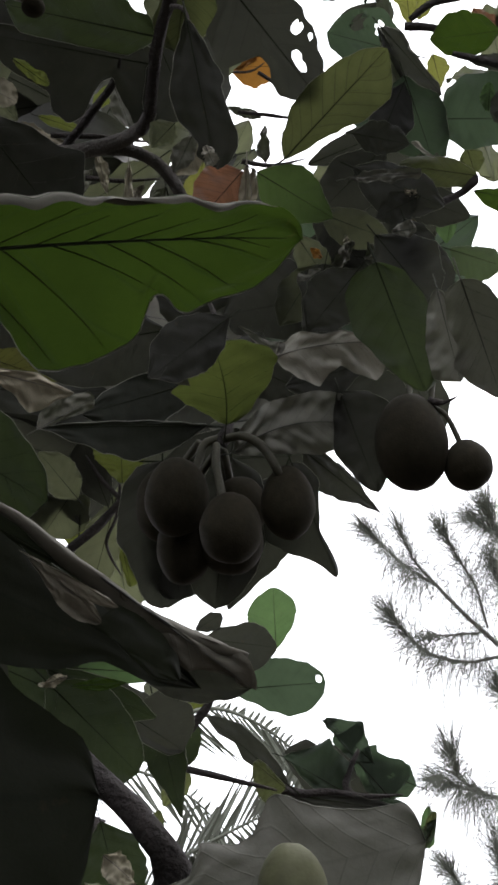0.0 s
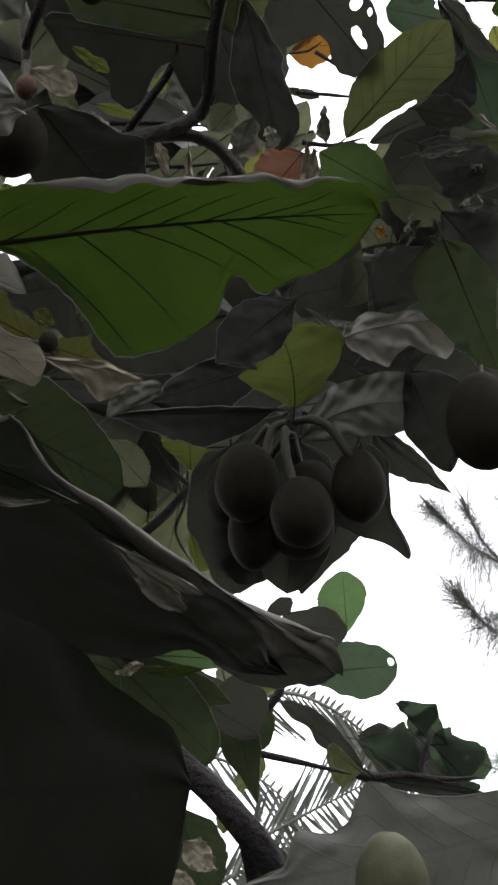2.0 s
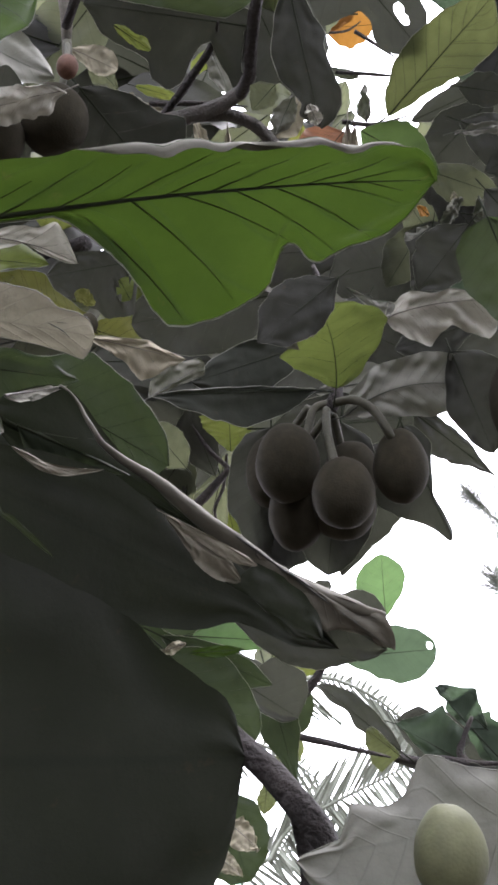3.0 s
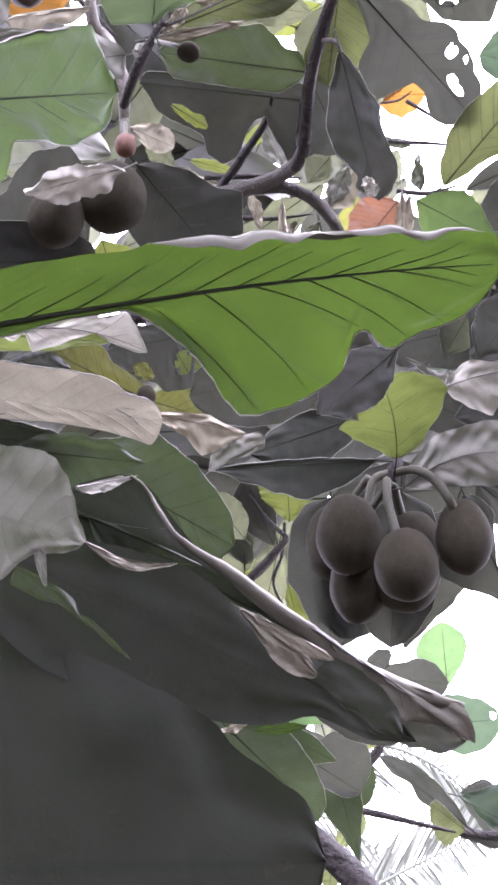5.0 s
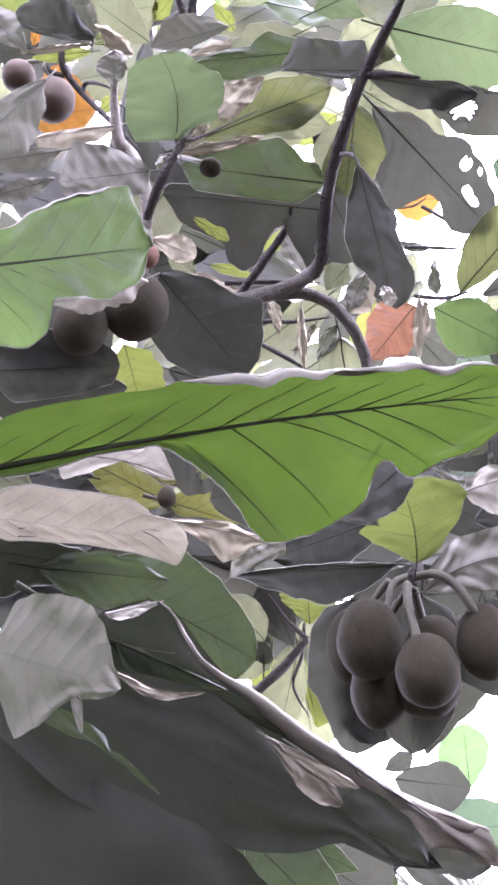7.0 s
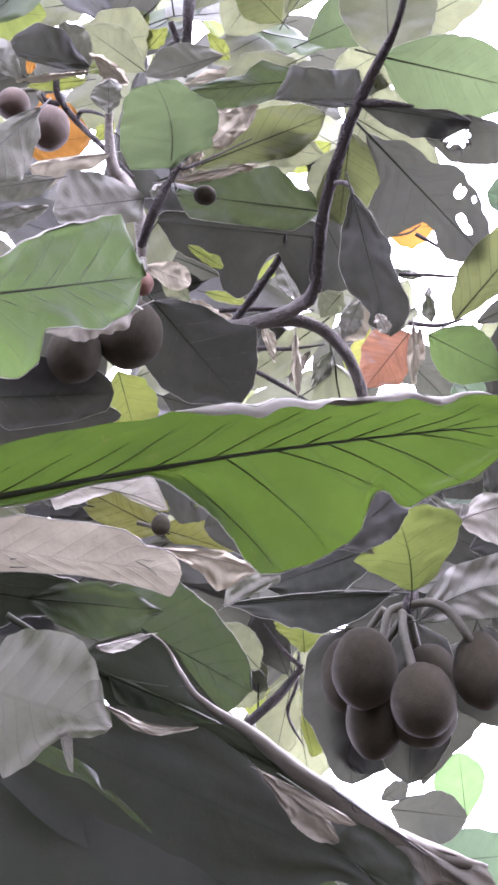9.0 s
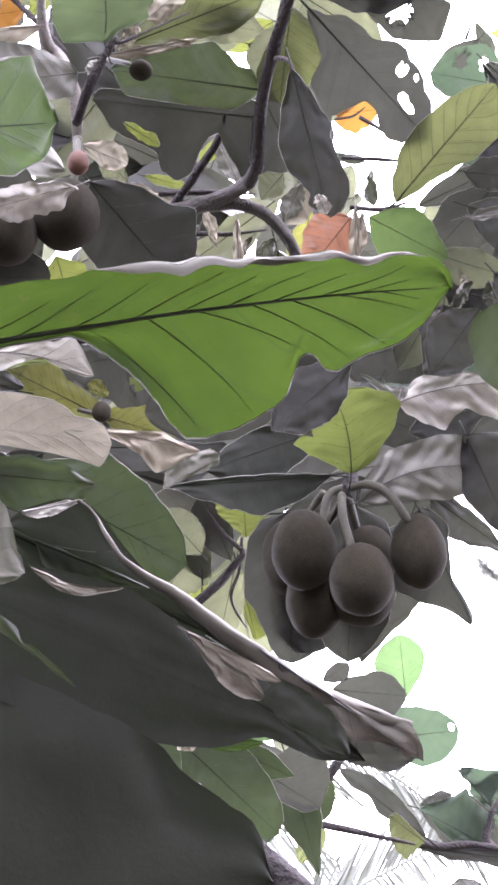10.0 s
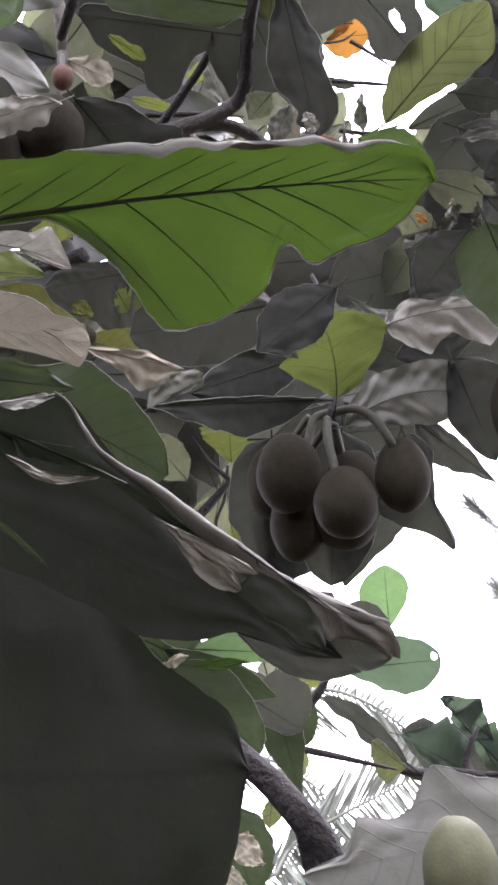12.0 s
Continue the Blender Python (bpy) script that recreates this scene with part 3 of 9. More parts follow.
leaf(WITHER, (-0.082, 1.162, 2.108), (0.021, 1.287, 2.059), (-0.62, 0.22, -0.75), [(0.000, 0.0005), (0.238, 0.0017), (0.469, 0.0051), (0.717, 0.0143), (0.882, 0.0193), (1.000, 0.0058)], [(0.000, 0.0052), (0.266, 0.0173), (0.481, 0.0232), (0.651, 0.0251), (0.749, 0.0111), (0.895, 0.0021), (1.000, 0.0063)], ribs=4, wave=0.012, bend=0.03, fold=0.25, jag=0.04, soft=0.01, rim=False, label="withered grey-brown leaf tip")
leaf(DEEPGREEN, (-0.262, 1.073, 2.193), (-0.180, 1.124, 2.166), (-0.48, 0.44, -0.76), [(0.000, 0.0005), (0.247, 0.0014), (0.496, 0.0019), (0.747, 0.0014), (1.000, 0.0005)], [(0.000, 0.0009), (0.148, 0.0170), (0.396, 0.0199), (0.697, 0.0114), (1.000, 0.0010)], rim=False, wave=0.004, label="green part of the folded leaf")
leaf(MID, (-0.567, 4.208, 3.783), (-0.525, 4.407, 3.345), (-0.99, -0.08, -0.13), [(0.000, 0.0106), (0.250, 0.1269), (0.500, 0.1692), (0.750, 0.1481), (1.000, 0.0106)], [(0.000, 0.0106), (0.250, 0.1269), (0.500, 0.1692), (0.750, 0.1269), (1.000, 0.0106)], ribs=6)
leaf(MID, (-0.638, 4.001, 3.721), (-0.792, 4.068, 3.525), (-0.78, -0.39, 0.49), [(0.000, 0.0081), (0.250, 0.0808), (0.500, 0.1132), (0.750, 0.0889), (1.000, 0.0101)], [(0.000, 0.0081), (0.250, 0.0808), (0.500, 0.1132), (0.750, 0.0889), (1.000, 0.0101)], ribs=6)
leaf(DARK, (-0.116, 1.175, 2.120), (0.018, 1.316, 2.066), (-0.56, 0.39, -0.73), [(0.000, 0.0010), (0.376, 0.0051), (0.783, 0.0074), (1.000, 0.0043)], [(0.000, 0.0019), (0.279, 0.0201), (0.525, 0.0321), (0.730, 0.0306), (0.890, 0.0225), (1.000, 0.0119)], wave=0.01, rim=False, label="dark underside of the withered leaf tip")
leaf(SHADOWED, (-0.402, 1.167, 2.167), (-0.304, 1.254, 2.178), (-0.18, 0.32, -0.93), [(0.000, 0.0052), (0.242, 0.0261), (0.489, 0.0317), (0.742, 0.0267), (1.000, 0.0032)], [(0.000, 0.0052), (0.242, 0.0209), (0.489, 0.0317), (0.742, 0.0321), (1.000, 0.0032)], wave=0.01)
leaf(LIP, (-0.259, 1.031, 2.196), (-0.225, 1.081, 2.230), (0.21, 0.18, -0.96), [(0.000, 0.0005), (0.322, 0.0019), (0.655, 0.0025), (1.000, 0.0010)], [(0.000, 0.0028), (0.192, 0.0086), (0.487, 0.0083), (0.792, 0.0030), (1.000, 0.0005)], wave=0.003, rim=False)
leaf(DRY, (-0.232, 0.979, 2.122), (-0.174, 1.015, 2.117), (-0.29, 0.36, -0.89), [(0.000, 0.0009), (0.187, 0.0031), (0.376, 0.0025), (0.614, 0.0028), (0.849, 0.0017), (1.000, 0.0005)], [(0.000, 0.0005), (0.129, 0.0018), (0.341, 0.0048), (0.581, 0.0047), (0.804, 0.0021), (1.000, 0.0006)], bow=0.111, spine=False, wave=0.003, jag=0.05, soft=0.01, rim=False, label="tan folded strip of a dry leaf")
leaf(SHADOWED, (-0.308, 0.913, 2.110), (-0.024, 1.266, 2.054), (-0.48, 0.25, -0.84), [(0.000, 0.0071), (0.153, 0.0237), (0.292, 0.0392), (0.396, 0.0467), (0.530, 0.0357), (0.668, 0.0279), (0.818, 0.0195), (0.950, 0.0086), (1.000, 0.0026)], [(0.000, 0.0100), (0.105, 0.0440), (0.242, 0.0609), (0.359, 0.0624), (0.464, 0.0573), (0.549, 0.0497), (0.593, 0.0454), (0.672, 0.0371), (0.721, 0.0243), (0.738, 0.0143), (0.803, 0.0135), (0.891, 0.0145), (0.957, 0.0082), (1.000, 0.0025)], spine=False, wave=0.008, rim=False, soft=0.01, jag=0.02, label="broad dark green leaf underside")
leaf(SHADOWED, (-0.389, 1.019, 1.915), (-0.090, 1.128, 1.932), (-0.07, 0.34, -0.94), [(0.000, 0.0100), (0.082, 0.1921), (0.200, 0.1814), (0.321, 0.1647), (0.505, 0.1363), (0.629, 0.1179), (0.730, 0.1008), (0.778, 0.0899), (0.793, 0.0774), (0.844, 0.0672), (0.921, 0.0499), (1.000, 0.0303)], [(0.000, 0.0100), (0.131, 0.1339), (0.356, 0.1553), (0.703, 0.1442), (0.921, 0.0933), (0.980, 0.0606), (1.000, 0.0305)], spine=False, wave=0.012, rim=False, soft=0.01, jag=0.02, label="huge dark leaf underside close to the eye")
leaf(LIME2, (-0.463, 3.073, 2.701), (-0.224, 3.110, 2.683), (-0.12, 0.31, -0.94), [(0.000, 0.0097), (0.193, 0.0323), (0.419, 0.0512), (0.706, 0.0489), (1.000, 0.0100)], [(0.000, 0.0067), (0.205, 0.0224), (0.491, 0.0301), (0.775, 0.0216), (1.000, 0.0065)], jag=0.03)
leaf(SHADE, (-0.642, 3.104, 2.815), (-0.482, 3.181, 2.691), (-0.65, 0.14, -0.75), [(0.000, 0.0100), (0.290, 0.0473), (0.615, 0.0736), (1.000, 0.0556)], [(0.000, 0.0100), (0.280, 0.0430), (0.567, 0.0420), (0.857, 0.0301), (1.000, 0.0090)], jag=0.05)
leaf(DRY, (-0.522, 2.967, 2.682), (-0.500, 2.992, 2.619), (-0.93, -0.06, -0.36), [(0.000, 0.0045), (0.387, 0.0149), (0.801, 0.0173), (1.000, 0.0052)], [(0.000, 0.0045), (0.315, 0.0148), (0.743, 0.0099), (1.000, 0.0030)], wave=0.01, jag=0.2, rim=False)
leaf(SHADOWED, (-0.434, 1.323, 2.334), (-0.327, 1.364, 2.331), (-0.18, 0.41, -0.89), [(0.000, 0.0075), (0.382, 0.0250), (0.690, 0.0255), (1.000, 0.0076)], [(0.000, 0.0084), (0.433, 0.0280), (0.738, 0.0249), (1.000, 0.0075)], wave=0.01)
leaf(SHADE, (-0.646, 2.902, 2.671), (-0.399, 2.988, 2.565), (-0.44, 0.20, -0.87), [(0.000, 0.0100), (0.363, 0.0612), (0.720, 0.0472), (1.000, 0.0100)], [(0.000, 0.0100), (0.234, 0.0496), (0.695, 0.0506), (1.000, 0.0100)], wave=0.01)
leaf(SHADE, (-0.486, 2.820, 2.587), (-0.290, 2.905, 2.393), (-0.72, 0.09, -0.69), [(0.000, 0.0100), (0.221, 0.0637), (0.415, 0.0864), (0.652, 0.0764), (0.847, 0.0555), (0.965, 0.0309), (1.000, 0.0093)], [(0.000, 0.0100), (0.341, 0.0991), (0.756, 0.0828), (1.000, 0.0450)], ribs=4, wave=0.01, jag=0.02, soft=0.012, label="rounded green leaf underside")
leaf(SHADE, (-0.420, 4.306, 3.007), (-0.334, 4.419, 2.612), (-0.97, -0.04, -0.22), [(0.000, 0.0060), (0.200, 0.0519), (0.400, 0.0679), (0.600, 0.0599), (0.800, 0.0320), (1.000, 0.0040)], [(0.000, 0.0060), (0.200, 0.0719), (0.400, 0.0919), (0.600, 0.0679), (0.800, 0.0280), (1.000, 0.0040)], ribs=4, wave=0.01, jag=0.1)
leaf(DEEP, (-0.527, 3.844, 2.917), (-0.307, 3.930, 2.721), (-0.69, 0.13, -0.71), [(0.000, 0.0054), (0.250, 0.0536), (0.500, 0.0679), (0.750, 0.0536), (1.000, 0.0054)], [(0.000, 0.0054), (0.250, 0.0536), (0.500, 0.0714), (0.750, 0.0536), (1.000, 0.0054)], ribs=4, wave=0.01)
leaf(LIME2, (-0.539, 3.550, 2.832), (-0.365, 3.559, 2.879), (0.23, 0.35, -0.91), [(0.000, 0.0049), (0.250, 0.0296), (0.500, 0.0428), (0.750, 0.0329), (1.000, 0.0049)], [(0.000, 0.0049), (0.250, 0.0132), (0.500, 0.0165), (0.750, 0.0132), (1.000, 0.0033)], ribs=3)
leaf(DARK, (-0.295, 2.610, 2.569), (-0.052, 2.755, 2.512), (-0.38, 0.43, -0.82), [(0.000, 0.0048), (0.243, 0.0313), (0.490, 0.0485), (0.743, 0.0441), (1.000, 0.0050)], [(0.000, 0.0048), (0.243, 0.0362), (0.490, 0.0537), (0.743, 0.0444), (1.000, 0.0050)], wave=0.01)
leaf(MID, (-0.484, 3.069, 2.701), (-0.596, 3.064, 2.650), (-0.37, -0.36, 0.85), [(0.000, 0.0042), (0.250, 0.0197), (0.500, 0.0197), (0.750, 0.0113), (1.000, 0.0028)], [(0.000, 0.0042), (0.250, 0.0141), (0.500, 0.0169), (0.750, 0.0113), (1.000, 0.0028)], jag=0.15)

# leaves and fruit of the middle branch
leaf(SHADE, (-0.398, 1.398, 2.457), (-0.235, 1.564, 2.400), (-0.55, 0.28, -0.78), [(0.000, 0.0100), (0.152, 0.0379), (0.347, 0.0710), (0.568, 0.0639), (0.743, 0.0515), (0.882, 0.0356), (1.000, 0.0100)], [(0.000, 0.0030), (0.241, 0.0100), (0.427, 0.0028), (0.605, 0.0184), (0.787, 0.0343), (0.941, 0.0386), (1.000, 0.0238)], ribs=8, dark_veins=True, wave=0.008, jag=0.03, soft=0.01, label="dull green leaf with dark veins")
leaf(WHITISH, (-0.319, 0.991, 2.321), (-0.207, 1.032, 2.316), (-0.23, 0.51, -0.83), [(0.000, 0.0008), (0.351, 0.0028), (0.556, 0.0122), (0.693, 0.0144), (0.827, 0.0243), (0.892, 0.0178), (0.954, 0.0078), (1.000, 0.0023)], [(0.000, 0.0028), (0.107, 0.0094), (0.167, 0.0029), (0.230, 0.0189), (0.371, 0.0150), (0.518, 0.0068), (0.629, 0.0002), (0.755, 0.0046), (0.918, 0.0045), (1.000, 0.0013)], bow=-0.090, ribs=9, wave=0.006, pleat=3, jag=0.04, soft=0.008, res=50, label="pale crumpled leaf")
leaf(YELLOW2, (-0.702, 1.730, 2.905), (-0.510, 1.886, 2.972), (-0.17, 0.56, -0.81), [(0.000, 0.0093), (0.218, 0.0311), (0.448, 0.0351), (0.768, 0.0359), (1.000, 0.0100)], [(0.000, 0.0078), (0.229, 0.0260), (0.382, 0.0240), (0.558, 0.0216), (0.737, 0.0105), (0.942, 0.0057), (1.000, 0.0017)], ribs=5, jag=0.03, wave=0.01)
leaf(DARK, (-0.607, 1.973, 2.985), (-0.696, 1.935, 2.989), (0.25, -0.50, 0.83), [(0.000, 0.0032), (0.354, 0.0106), (0.768, 0.0149), (1.000, 0.0045)], [(0.000, 0.0076), (0.357, 0.0254), (0.718, 0.0208), (0.890, 0.0099), (1.000, 0.0030)], ribs=3, jag=0.05, wave=0.01)
leaf(YELLOW, (-0.729, 2.974, 3.568), (-0.987, 2.863, 3.697), (0.54, -0.36, 0.76), [(0.000, 0.0100), (0.169, 0.0498), (0.608, 0.0615), (0.893, 0.0291), (1.000, 0.0087)], [(0.000, 0.0408), (0.141, 0.0359), (0.319, 0.0464), (0.465, 0.0514), (0.604, 0.0789), (0.808, 0.0570), (0.942, 0.0269), (1.000, 0.0081)], dark_veins=True, ribs=5, jag=0.03, soft=0.01)
leaf(YELLOW, (-0.732, 2.971, 3.572), (-0.542, 3.047, 3.524), (-0.38, 0.44, -0.81), [(0.000, 0.0100), (0.106, 0.0346), (0.317, 0.0662), (0.468, 0.0644), (0.585, 0.0326), (0.756, 0.0172), (1.000, 0.0052)], [(0.000, 0.0085), (0.197, 0.0284), (0.548, 0.0124), (0.795, 0.0098), (1.000, 0.0029)], dark_veins=True, ribs=6, jag=0.02, soft=0.01)
leaf(DARK, (-0.464, 2.386, 3.344), (-0.666, 2.361, 3.304), (-0.08, -0.61, 0.79), [(0.000, 0.0100), (0.177, 0.1187), (0.471, 0.1142), (0.558, 0.0887), (0.817, 0.0510), (0.955, 0.0287), (1.000, 0.0086)], [(0.000, 0.0096), (0.217, 0.0318), (0.639, 0.0414), (0.845, 0.0319), (1.000, 0.0096)], holes=[(0.2, -0.52, 0.11, 0.24)], res=60, ribs=4, jag=0.03, soft=0.01, wave=0.012, label="dark leaf with a torn hole")
leaf(YELLOW2, (-0.685, 3.008, 3.802), (-0.621, 3.108, 3.683), (-0.91, 0.08, -0.42), [(0.000, 0.0100), (0.498, 0.0843), (0.886, 0.0669), (1.000, 0.0100)], [(0.000, 0.0100), (0.198, 0.0746), (0.764, 0.0716), (1.000, 0.0100)], ribs=4, wave=0.01)
leaf(YELLOW, (-0.603, 2.364, 3.256), (-0.563, 2.390, 3.236), (-0.58, 0.36, -0.73), [(0.000, 0.0048), (0.098, 0.0159), (0.478, 0.0216), (1.000, 0.0065)], [(0.000, 0.0038), (0.252, 0.0125), (0.721, 0.0098), (1.000, 0.0030)], rim=False, spine=False, jag=0.3, wave=0.006)
leaf(DARK, (-0.194, 2.640, 3.395), (-0.544, 2.665, 3.366), (-0.11, -0.58, 0.81), [(0.000, 0.0100), (0.175, 0.0919), (0.387, 0.1138), (0.604, 0.1077), (0.774, 0.0896), (0.878, 0.0623), (1.000, 0.0263)], [(0.000, 0.0100), (0.270, 0.0754), (0.650, 0.1043), (0.923, 0.0557), (1.000, 0.0100)], ribs=5, jag=0.02, soft=0.01, wave=0.012, label="dark brownish leaf")
leaf(PALE, (-0.466, 1.986, 2.885), (-0.303, 2.077, 2.877), (-0.30, 0.47, -0.83), [(0.000, 0.0033), (0.272, 0.0109), (0.607, 0.0192), (0.763, 0.0092), (0.892, 0.0050), (1.000, 0.0015)], [(0.000, 0.0032), (0.133, 0.0108), (0.399, 0.0267), (0.601, 0.0539), (0.691, 0.0504), (0.865, 0.0188), (1.000, 0.0056)], wave=0.012, pleat=4, ribs=7, fold=0.1, jag=0.05, soft=0.01, res=50, label="pale greyish leaf, drooping")
leaf(GREY, (-0.394, 2.184, 2.867), (-0.289, 2.204, 2.945), (0.44, 0.53, -0.73), [(0.000, 0.0076), (0.193, 0.0255), (0.388, 0.0305), (0.711, 0.0255), (0.969, 0.0168), (1.000, 0.0051)], [(0.000, 0.0020), (0.344, 0.0068), (0.708, 0.0149), (0.940, 0.0176), (1.000, 0.0053)], wave=0.012, ribs=6, fold=0.15, jag=0.05, soft=0.01, label="crumpled greyish leaf")
leaf(SHADOWED, (-0.096, 2.579, 3.086), (-0.401, 2.197, 2.879), (-0.01, -0.16, 0.99), [(0.000, 0.0054), (0.227, 0.0518), (0.439, 0.0775), (0.638, 0.0606), (0.824, 0.0295), (1.000, 0.0046)], [(0.000, 0.0027), (0.227, 0.0105), (0.439, 0.0126), (0.638, 0.0098), (0.824, 0.0071), (1.000, 0.0023)], wave=0.01, label="dark drooping leaf")
leaf(SHADOWED, (-0.115, 2.779, 3.336), (-0.375, 2.538, 3.107), (-0.24, -0.52, 0.82), [(0.000, 0.0056), (0.270, 0.0549), (0.526, 0.0802), (0.769, 0.0651), (1.000, 0.0051)], [(0.000, 0.0056), (0.270, 0.0412), (0.526, 0.0534), (0.769, 0.0390), (1.000, 0.0051)], wave=0.01)
leaf(DUSK, (-0.025, 2.289, 3.176), (-0.192, 2.264, 3.017), (-0.57, -0.32, 0.76), [(0.000, 0.0048), (0.258, 0.0471), (0.510, 0.0605), (0.758, 0.0461), (1.000, 0.0046)], [(0.000, 0.0048), (0.258, 0.0533), (0.510, 0.0705), (0.758, 0.0581), (1.000, 0.0046)], wave=0.01, ribs=5)
leaf(YELLOW2, (-0.053, 2.568, 3.078), (-0.073, 2.366, 3.169), (0.99, -0.04, 0.12), [(0.000, 0.0092), (0.081, 0.0307), (0.293, 0.0911), (0.512, 0.1194), (0.593, 0.0814), (0.630, 0.1204), (0.666, 0.0524), (0.840, 0.0330), (0.966, 0.0177), (1.000, 0.0053)], [(0.000, 0.0177), (0.165, 0.0596), (0.429, 0.1044), (0.667, 0.1275), (0.803, 0.1195), (0.949, 0.0767), (1.000, 0.0346)], bow=0.059, ribs=4, dark_veins=True, jag=0.015, soft=0.008, wave=0.01, bend=0.04, stalk=(-0.065, 2.655, 3.074), label="small yellow-green leaf lit through above the fruit")
leaf(LIP, (-0.163, 2.359, 3.086), (-0.070, 2.333, 3.135), (0.51, 0.49, -0.71), [(0.000, 0.0006), (0.500, 0.0020), (1.000, 0.0006)], [(0.000, 0.0230), (0.244, 0.0465), (0.299, 0.0173), (0.504, 0.0267), (0.593, 0.0429), (0.737, 0.0165), (0.857, 0.0205), (1.000, 0.0062)], rim=False, spine=False, wave=0.006, jag=0.05, soft=0.01, label="pale turned-over lip of a leaf")
leaf(ASH, (-0.043, 2.652, 3.052), (0.249, 2.641, 3.094), (0.14, 0.49, -0.86), [(0.000, 0.0100), (0.094, 0.0387), (0.316, 0.0644), (0.434, 0.0636), (0.576, 0.0654), (0.730, 0.0731), (0.964, 0.0720), (1.000, 0.0418)], [(0.000, 0.0100), (0.205, 0.0433), (0.461, 0.0658), (0.668, 0.0778), (0.803, 0.0637), (0.936, 0.0587), (1.000, 0.0306)], bow=-0.123, ribs=8, jag=0.03, soft=0.008, wave=0.014, pleat=5, fold=0.1, res=56, label="grey-green leaf showing its sky-lit upper side")
leaf(DARK, (0.170, 2.796, 3.272), (-0.022, 2.743, 3.359), (0.47, -0.47, 0.75), [(0.000, 0.0100), (0.218, 0.0483), (0.684, 0.0642), (1.000, 0.0100)], [(0.000, 0.0100), (0.442, 0.0561), (0.827, 0.0359), (1.000, 0.0100)], wave=0.01)
leaf(DUSK, (0.210, 2.600, 3.166), (0.278, 2.638, 2.923), (-0.95, 0.21, -0.23), [(0.000, 0.0100), (0.068, 0.0601), (0.322, 0.1103), (0.715, 0.0727), (1.000, 0.0100)], [(0.000, 0.0100), (0.204, 0.0352), (0.507, 0.0600), (0.835, 0.0357), (1.000, 0.0100)], wave=0.012, jag=0.03)
leaf(WHITISH, (0.064, 2.441, 3.169), (0.319, 2.461, 3.198), (0.05, 0.55, -0.83), [(0.000, 0.0093), (0.044, 0.0311), (0.113, 0.0238), (0.179, 0.0355), (0.253, 0.0386), (0.427, 0.0237), (0.597, 0.0295), (0.778, 0.0167), (1.000, 0.0050)], [(0.000, 0.0100), (0.079, 0.0354), (0.210, 0.0655), (0.367, 0.0903), (0.477, 0.0614), (0.554, 0.0496), (0.711, 0.0703), (0.860, 0.0834), (0.923, 0.0682), (1.000, 0.0100)], bow=-0.057, ribs=8, jag=0.03, soft=0.007, wave=0.014, pleat=5, fold=0.08, res=60, label="grey-green wavy leaf")
leaf(ASH, (0.076, 2.442, 3.167), (-0.012, 2.417, 3.239), (0.64, -0.44, 0.63), [(0.000, 0.0037), (0.309, 0.0123), (0.603, 0.0059), (0.819, 0.0022), (1.000, 0.0006)], [(0.000, 0.0097), (0.068, 0.0324), (0.452, 0.0115), (0.755, 0.0086), (1.000, 0.0026)], rim=False, spine=False, jag=0.05, wave=0.008)
leaf(DARK, (0.192, 2.441, 3.416), (0.148, 2.545, 3.278), (-0.97, -0.10, 0.23), [(0.000, 0.0446), (0.767, 0.0668), (1.000, 0.0100)], [(0.000, 0.0100), (0.190, 0.0539), (0.296, 0.0547), (0.440, 0.0391), (0.842, 0.0250), (1.000, 0.0075)], ribs=4, jag=0.01, soft=0.012, wave=0.012)
leaf(ASH, (0.124, 2.443, 3.370), (0.180, 2.425, 3.389), (0.42, 0.54, -0.73), [(0.000, 0.0048), (0.190, 0.0159), (0.494, 0.0017), (0.591, 0.0124), (1.000, 0.0037)], [(0.000, 0.0021), (0.188, 0.0070), (1.000, 0.0021)], rim=False, spine=False, jag=0.05, wave=0.006)
leaf(DEEP, (0.178, 2.772, 3.561), (-0.061, 2.793, 3.537), (-0.13, -0.58, 0.80), [(0.000, 0.0100), (0.245, 0.1025), (0.646, 0.0764), (0.931, 0.0555), (1.000, 0.0100)], [(0.000, 0.0100), (0.167, 0.1112), (0.522, 0.1179), (0.804, 0.0764), (1.000, 0.0100)], ribs=5, jag=0.03, wave=0.012)
leaf(DEEPGREEN, (0.282, 2.226, 3.247), (0.369, 2.354, 3.005), (-0.94, 0.26, -0.20), [(0.000, 0.0100), (0.139, 0.0493), (0.366, 0.0690), (0.624, 0.0679), (0.823, 0.0549), (0.968, 0.0281), (1.000, 0.0084)], [(0.000, 0.0474), (0.151, 0.0864), (0.411, 0.0947), (0.633, 0.0691), (0.843, 0.0397), (0.944, 0.0223), (1.000, 0.0067)], jag=0.02, soft=0.015, wave=0.012, rim=False, label="broad dark leaf hanging upright")
leaf(DARK, (0.253, 2.299, 3.287), (0.138, 2.378, 3.188), (-0.74, -0.36, 0.57), [(0.000, 0.0061), (0.250, 0.0367), (0.500, 0.0611), (0.750, 0.0489), (1.000, 0.0061)], [(0.000, 0.0061), (0.250, 0.0550), (0.500, 0.0672), (0.750, 0.0489), (1.000, 0.0061)], wave=0.01)
leaf(DARK, (0.314, 2.744, 3.342), (0.086, 2.699, 3.247), (-0.24, -0.51, 0.83), [(0.000, 0.0071), (0.256, 0.0280), (0.508, 0.0693), (0.756, 0.0550), (1.000, 0.0068)], [(0.000, 0.0071), (0.256, 0.0280), (0.508, 0.0416), (0.756, 0.0412), (1.000, 0.0068)], wave=0.01)
